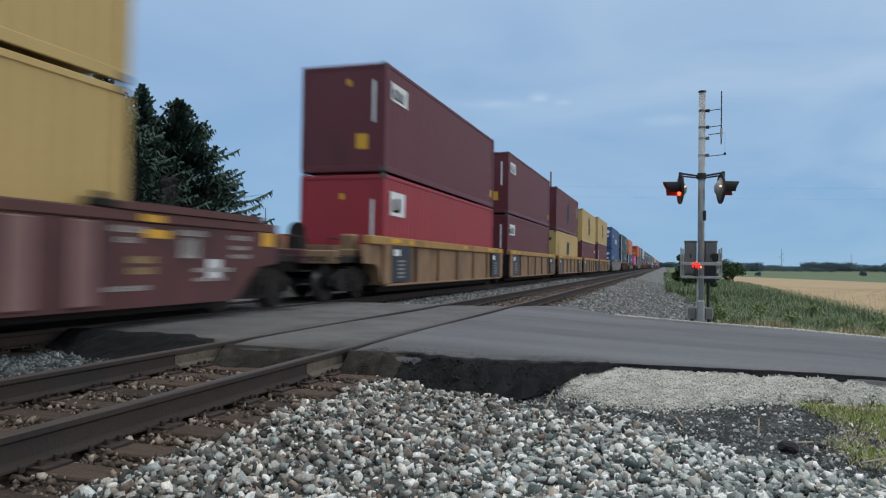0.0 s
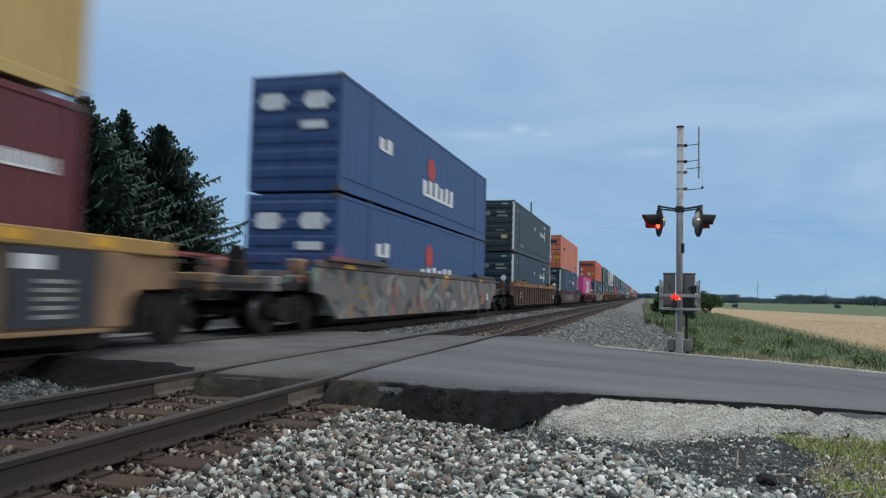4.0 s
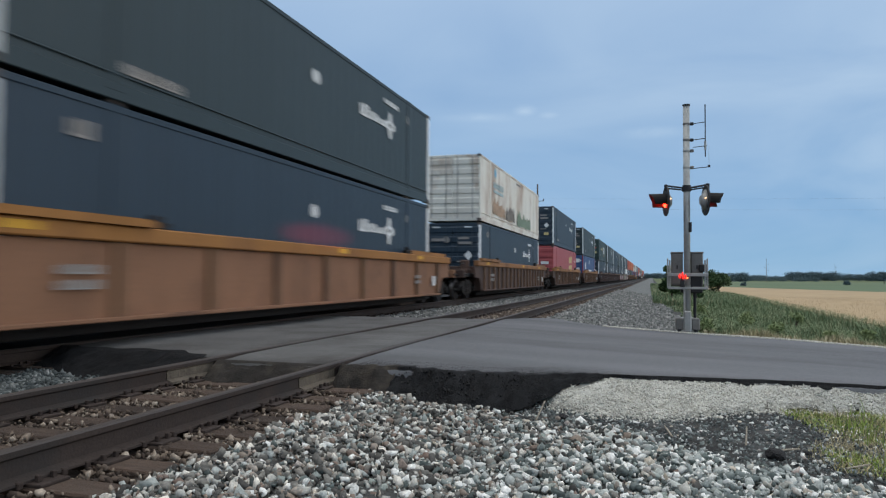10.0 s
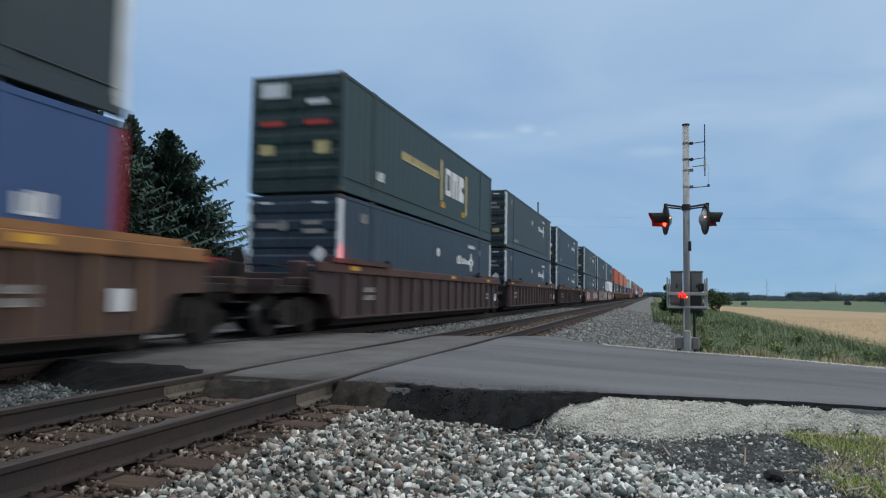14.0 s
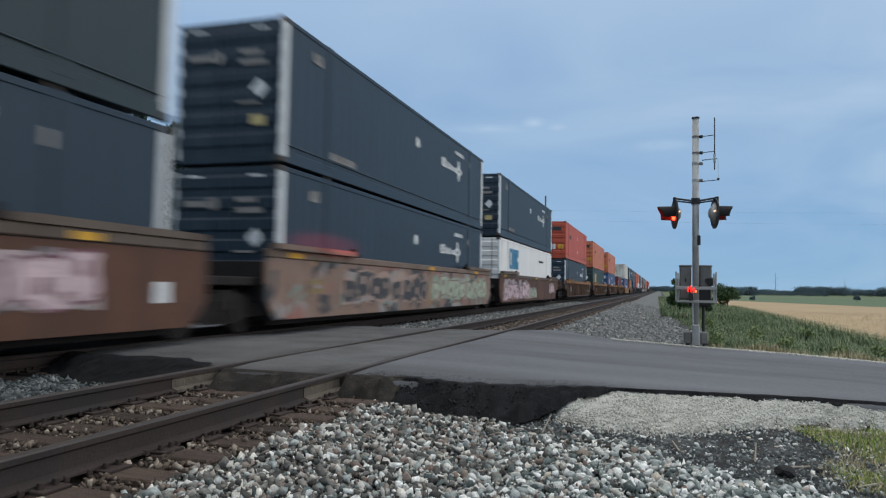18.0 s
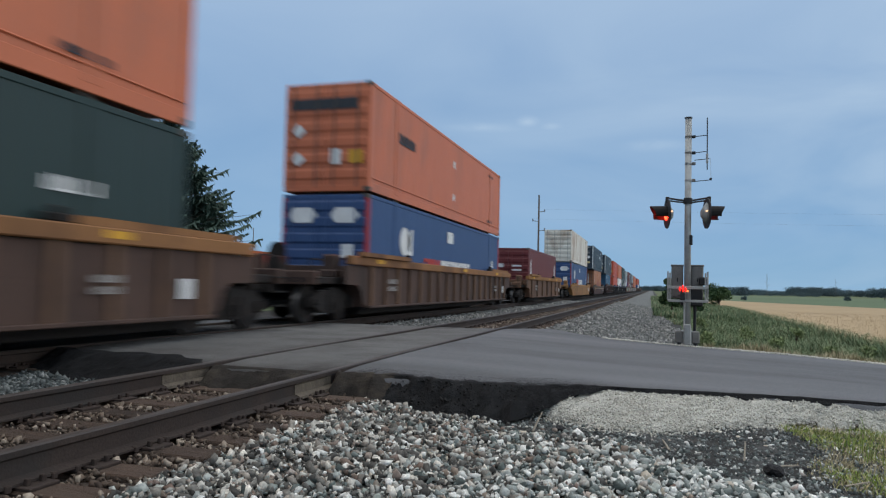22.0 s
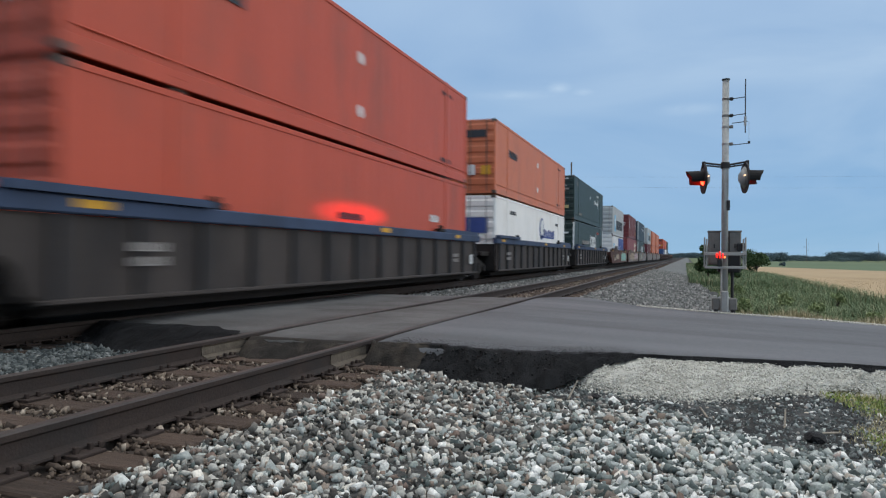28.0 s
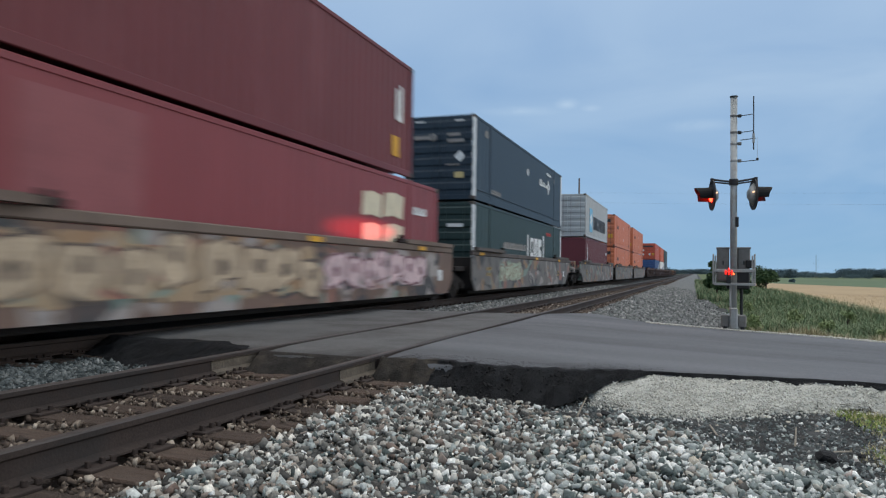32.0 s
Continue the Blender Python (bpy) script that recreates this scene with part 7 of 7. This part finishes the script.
beacon_amber = glow("lit_amber_marker", (1.0, 0.22, 0.06), 2.0)
MX, MY, MZ = 0.675, 15.09, -0.16
sig = thing("crossing_signal", "grey railway crossing signal mast with flashing red lamps", "crossing signal", m=pose(MX, MY, MZ))
part("mast", mesh_of("mast", rod(bmesh.new(), (0, 0, 0), (0, 0, 4.58), 0.064, 20), alu, True), None, sig)
part("mast_cap", rod(bmesh.new(), (0, 0, 4.575), (0, 0, 4.60), 0.076, 20), black_paint, sig)
part("base", box(box(bmesh.new(), -0.07, 0.07, -0.16, 0.16, 0, 0.42, 0.02), -0.11, 0.11, -0.11, 0.11, 0.0, 0.30, 0.02), alu, sig)
for sx in (-1, 1):
    part("base_foot", box(bmesh.new(), sx * 0.155 - 0.075, sx * 0.155 + 0.075, -0.13, 0.13, 0.04, 0.28, 0.02), box_grey, sig)
    part("anchor_bolt", rod(bmesh.new(), (sx * 0.155, -0.1, -0.04), (sx * 0.155, -0.1, 0.06), 0.04, 8), black_paint, sig)
for z in (4.20, 3.87, 3.65, 3.31):
    part("clamp", rod(bmesh.new(), (0, 0, z - 0.018), (0, 0, z + 0.018), 0.069, 18), box_grey if z > 3.8 else alu, sig)
    part("clamp_bolt", box(bmesh.new(), 0.07, 0.14, -0.03, 0.03, z - 0.03, z + 0.03, 0.01), black_paint if z > 3.8 else box_grey, sig)
antenna = part("antenna", rod(bmesh.new(), (0.36, 0, 3.52), (0.36, 0, 4.58), 0.011, 8), black_paint, sig, "thin dark vertical aerial")
for z, x1 in ((4.21, 0.36), (3.88, 0.36), (3.73, 0.40), (3.30, 0.43)):
    part("antenna_arm", rod(bmesh.new(), (0.12, 0, z - 0.01), (x1, 0, z + 0.015), 0.008, 6), black_paint, sig)
part("insulator", rod(bmesh.new(), (0.36, 0, 3.66), (0.36, 0, 3.84), 0.022, 8), alu, sig)
part("arm_tip", box(bmesh.new(), 0.405, 0.45, -0.015, 0.015, 3.305, 3.355, 0.005), black_paint, sig)
part("arm_wire", rod(bmesh.new(), (0.43, 0, 3.34), (0.425, 0, 3.75), 0.003, 5), alu, sig)


def arm():
    bm = bmesh.new()
    for sx in (-1, 1):
        rod(bm, (sx * 0.06, 0, 2.90), (sx * 0.40, 0, 2.955), 0.020, 8)
        rod(bm, (sx * 0.06, 0, 2.86), (sx * 0.36, 0, 2.90), 0.016, 8)
        box(bm, sx * 0.40 - 0.035, sx * 0.40 + 0.035, -0.03, 0.03, 2.86, 2.98, 0.01)
    return rod(bm, (0, 0, 2.83), (0, 0, 2.95), 0.085, 18)


part("cross_arm", arm(), black_paint, sig, "dark crossarm clamped round the mast")


def lamp(x, z, turn, lit, lo, hi):
    """Lamp head: its front looks along local +x; turn swings it about the upright."""
    d = part("lamp_head", mesh_of("lamp_disc", rod(bmesh.new(), (-0.012, 0, 0), (0.012, 0, 0), 0.305, 32), black_paint, False), None, sig, "round black lamp background", pose(x, 0, z, 0, 0, turn))
    part("housing", mesh_of("housing", rod(bmesh.new(), (-0.11, 0, 0), (-0.012, 0, 0), 0.08, 20, 0.22), alu, True), None, d, "bare aluminium lamp housing")
    bm = bmesh.new()
    steps, grid = 14, []
    for i in range(steps + 1):
        a = radians(lo + (hi - lo) * i / steps)
        for r in (0.155, 0.145):
            grid.append([bm.verts.new((lx, math.cos(a) * r * k, math.sin(a) * r * k)) for lx, k in ((0.010, 1.0), (0.25 + 0.09 * max(0.0, math.sin(a)), 0.95))])
    for i in range(steps):
        o, n2 = grid[2 * i], grid[2 * i + 2]
        p, q = grid[2 * i + 1], grid[2 * i + 3]
        bm.faces.new((o[0], o[1], n2[1], n2[0])), bm.faces.new((p[0], q[0], q[1], p[1])), bm.faces.new((o[1], p[1], q[1], n2[1]))
    bmesh.ops.recalc_face_normals(bm, faces=bm.faces)
    part("visor", bm, visor_black, d, "black hood over the lens")
    part("lens", mesh_of("lens", rod(bmesh.new(), (0.012, 0, 0), (0.035, 0, 0), 0.135, 24, 0.12), lens_lit if lit > 1 else lens_low if lit else lens_dim, True), None, d, "glowing red lens")
    side = 1 if turn > 90 else -1
    part("side_peep", rod(bmesh.new(), (-0.05, side * 0.14, 0.03), (-0.05, side * 0.225, 0.03), 0.014, 12), peep_lit if lit else black_paint, d, "small lit side window")
    return d


lamp(-0.40, 2.64, 191, 2, -28, 236)
lamp(0.36, 2.64, 11, 1, -56, 206)
for x0, x1 in ((-0.30, -0.075), (0.075, 0.31)):
    cabinet = part("control_box", box(bmesh.new(), x0, x1, 0.10, 0.42, 0.92, 1.60, 0.02), box_grey, sig, "weathered grey control box")
    part("lid", box(bmesh.new(), x0 - 0.012, x1 + 0.012, 0.085, 0.43, 1.575, 1.61, 0.008), box_grey, cabinet)
    part("front_door", box(bmesh.new(), x0 + 0.02, x1 - 0.02, 0.088, 0.10, 0.96, 1.56, 0.004), box_grey, cabinet)
    part("latch", box(bmesh.new(), (x0 + x1) / 2 - 0.012, (x0 + x1) / 2 + 0.012, 0.07, 0.088, 1.26, 1.34, 0.004), black_paint, cabinet)
part("mechanism", box(bmesh.new(), -0.12, 0.30, 0.06, 0.36, 0.78, 1.15, 0.02), black_paint, sig, "dark gate mechanism housing")
for z0, z1, y in ((1.115, 1.175, -0.14), (0.855, 0.905, -0.14)):
    part("board", box(bmesh.new(), -0.385 if z0 > 1 else -0.37, 0.39, y - 0.03, y + 0.01, z0, z1, 0.006), board_grey, sig)
for x, z0, z1 in ((-0.375, 0.88, 1.47), (-0.335, 0.88, 1.44), (0.335, 0.86, 1.44), (0.375, 0.86, 1.47)):
    part("upright", box(bmesh.new(), x - 0.015, x + 0.015, -0.12, -0.07, z0, z1, 0.006), board_grey, sig)
part("bracket_plate", box(bmesh.new(), 0.22, 0.40, 0.0, 0.12, 1.2, 1.36, 0.02), black_paint, sig)
part("prop", rod(bmesh.new(), (0.15, 0.12, 0.1), (0.15, 0.12, 0.9), 0.03, 12), black_paint, sig, "dark post beside the mast")
part("conduit", rod(bmesh.new(), (-0.06, -0.09, 0.3), (-0.06, -0.09, 1.1), 0.018, 8), board_grey, sig)
part("mast_plate", box(bmesh.new(), 0.03, 0.09, -0.085, -0.04, 2.00, 2.20, 0.01), black_paint, sig)
for x, z0, z1, shine in ((-0.150, 1.07, 1.16, beacon_red), (-0.095, 1.06, 1.20, beacon_red), (-0.040, 1.06, 1.15, beacon_red), (-0.005, 1.06, 1.10, beacon_amber)):
    part("marker_lamp", mesh_of("marker_lamp", rod(rod(bmesh.new(), (x, -0.19, z0), (x, -0.19, (z0 + z1) / 2), 0.014, 10, 0.019), (x, -0.19, (z0 + z1) / 2), (x, -0.19, z1), 0.019, 10, 0.008), shine, True), None, sig, "glowing marker lamp")
part("lamp_socket", box(bmesh.new(), -0.14, -0.05, -0.20, -0.15, 0.90, 1.04, 0.01), black_paint, sig, "black socket under the marker lamps")
beam = new("signal_beam", bpy.data.lights.new("signal_beam", "SPOT"))
beam.data.energy, beam.data.color, beam.data.spot_size, beam.data.spot_blend, beam.data.shadow_soft_size = 3200, (1.0, 0.020, 0.045), radians(14), 1.0, 0.10
beam.matrix_world = look((MX - 0.85, MY - 0.05, MZ + 2.60), (-7.0, 14.35, 1.80)) @ Matrix.Diagonal((2.6, 0.36, 1, 1))


# ---- movement: the train rolls towards -y, a little faster every second ----
def motions():
    for ob, s, z in ROLLING:
        walk(ob, [(t, pose(TRACK_2, s - 20.68 * t - 0.0150 * t * t, z)) for t in (0, 8, 16, 24, 32)])


motions()
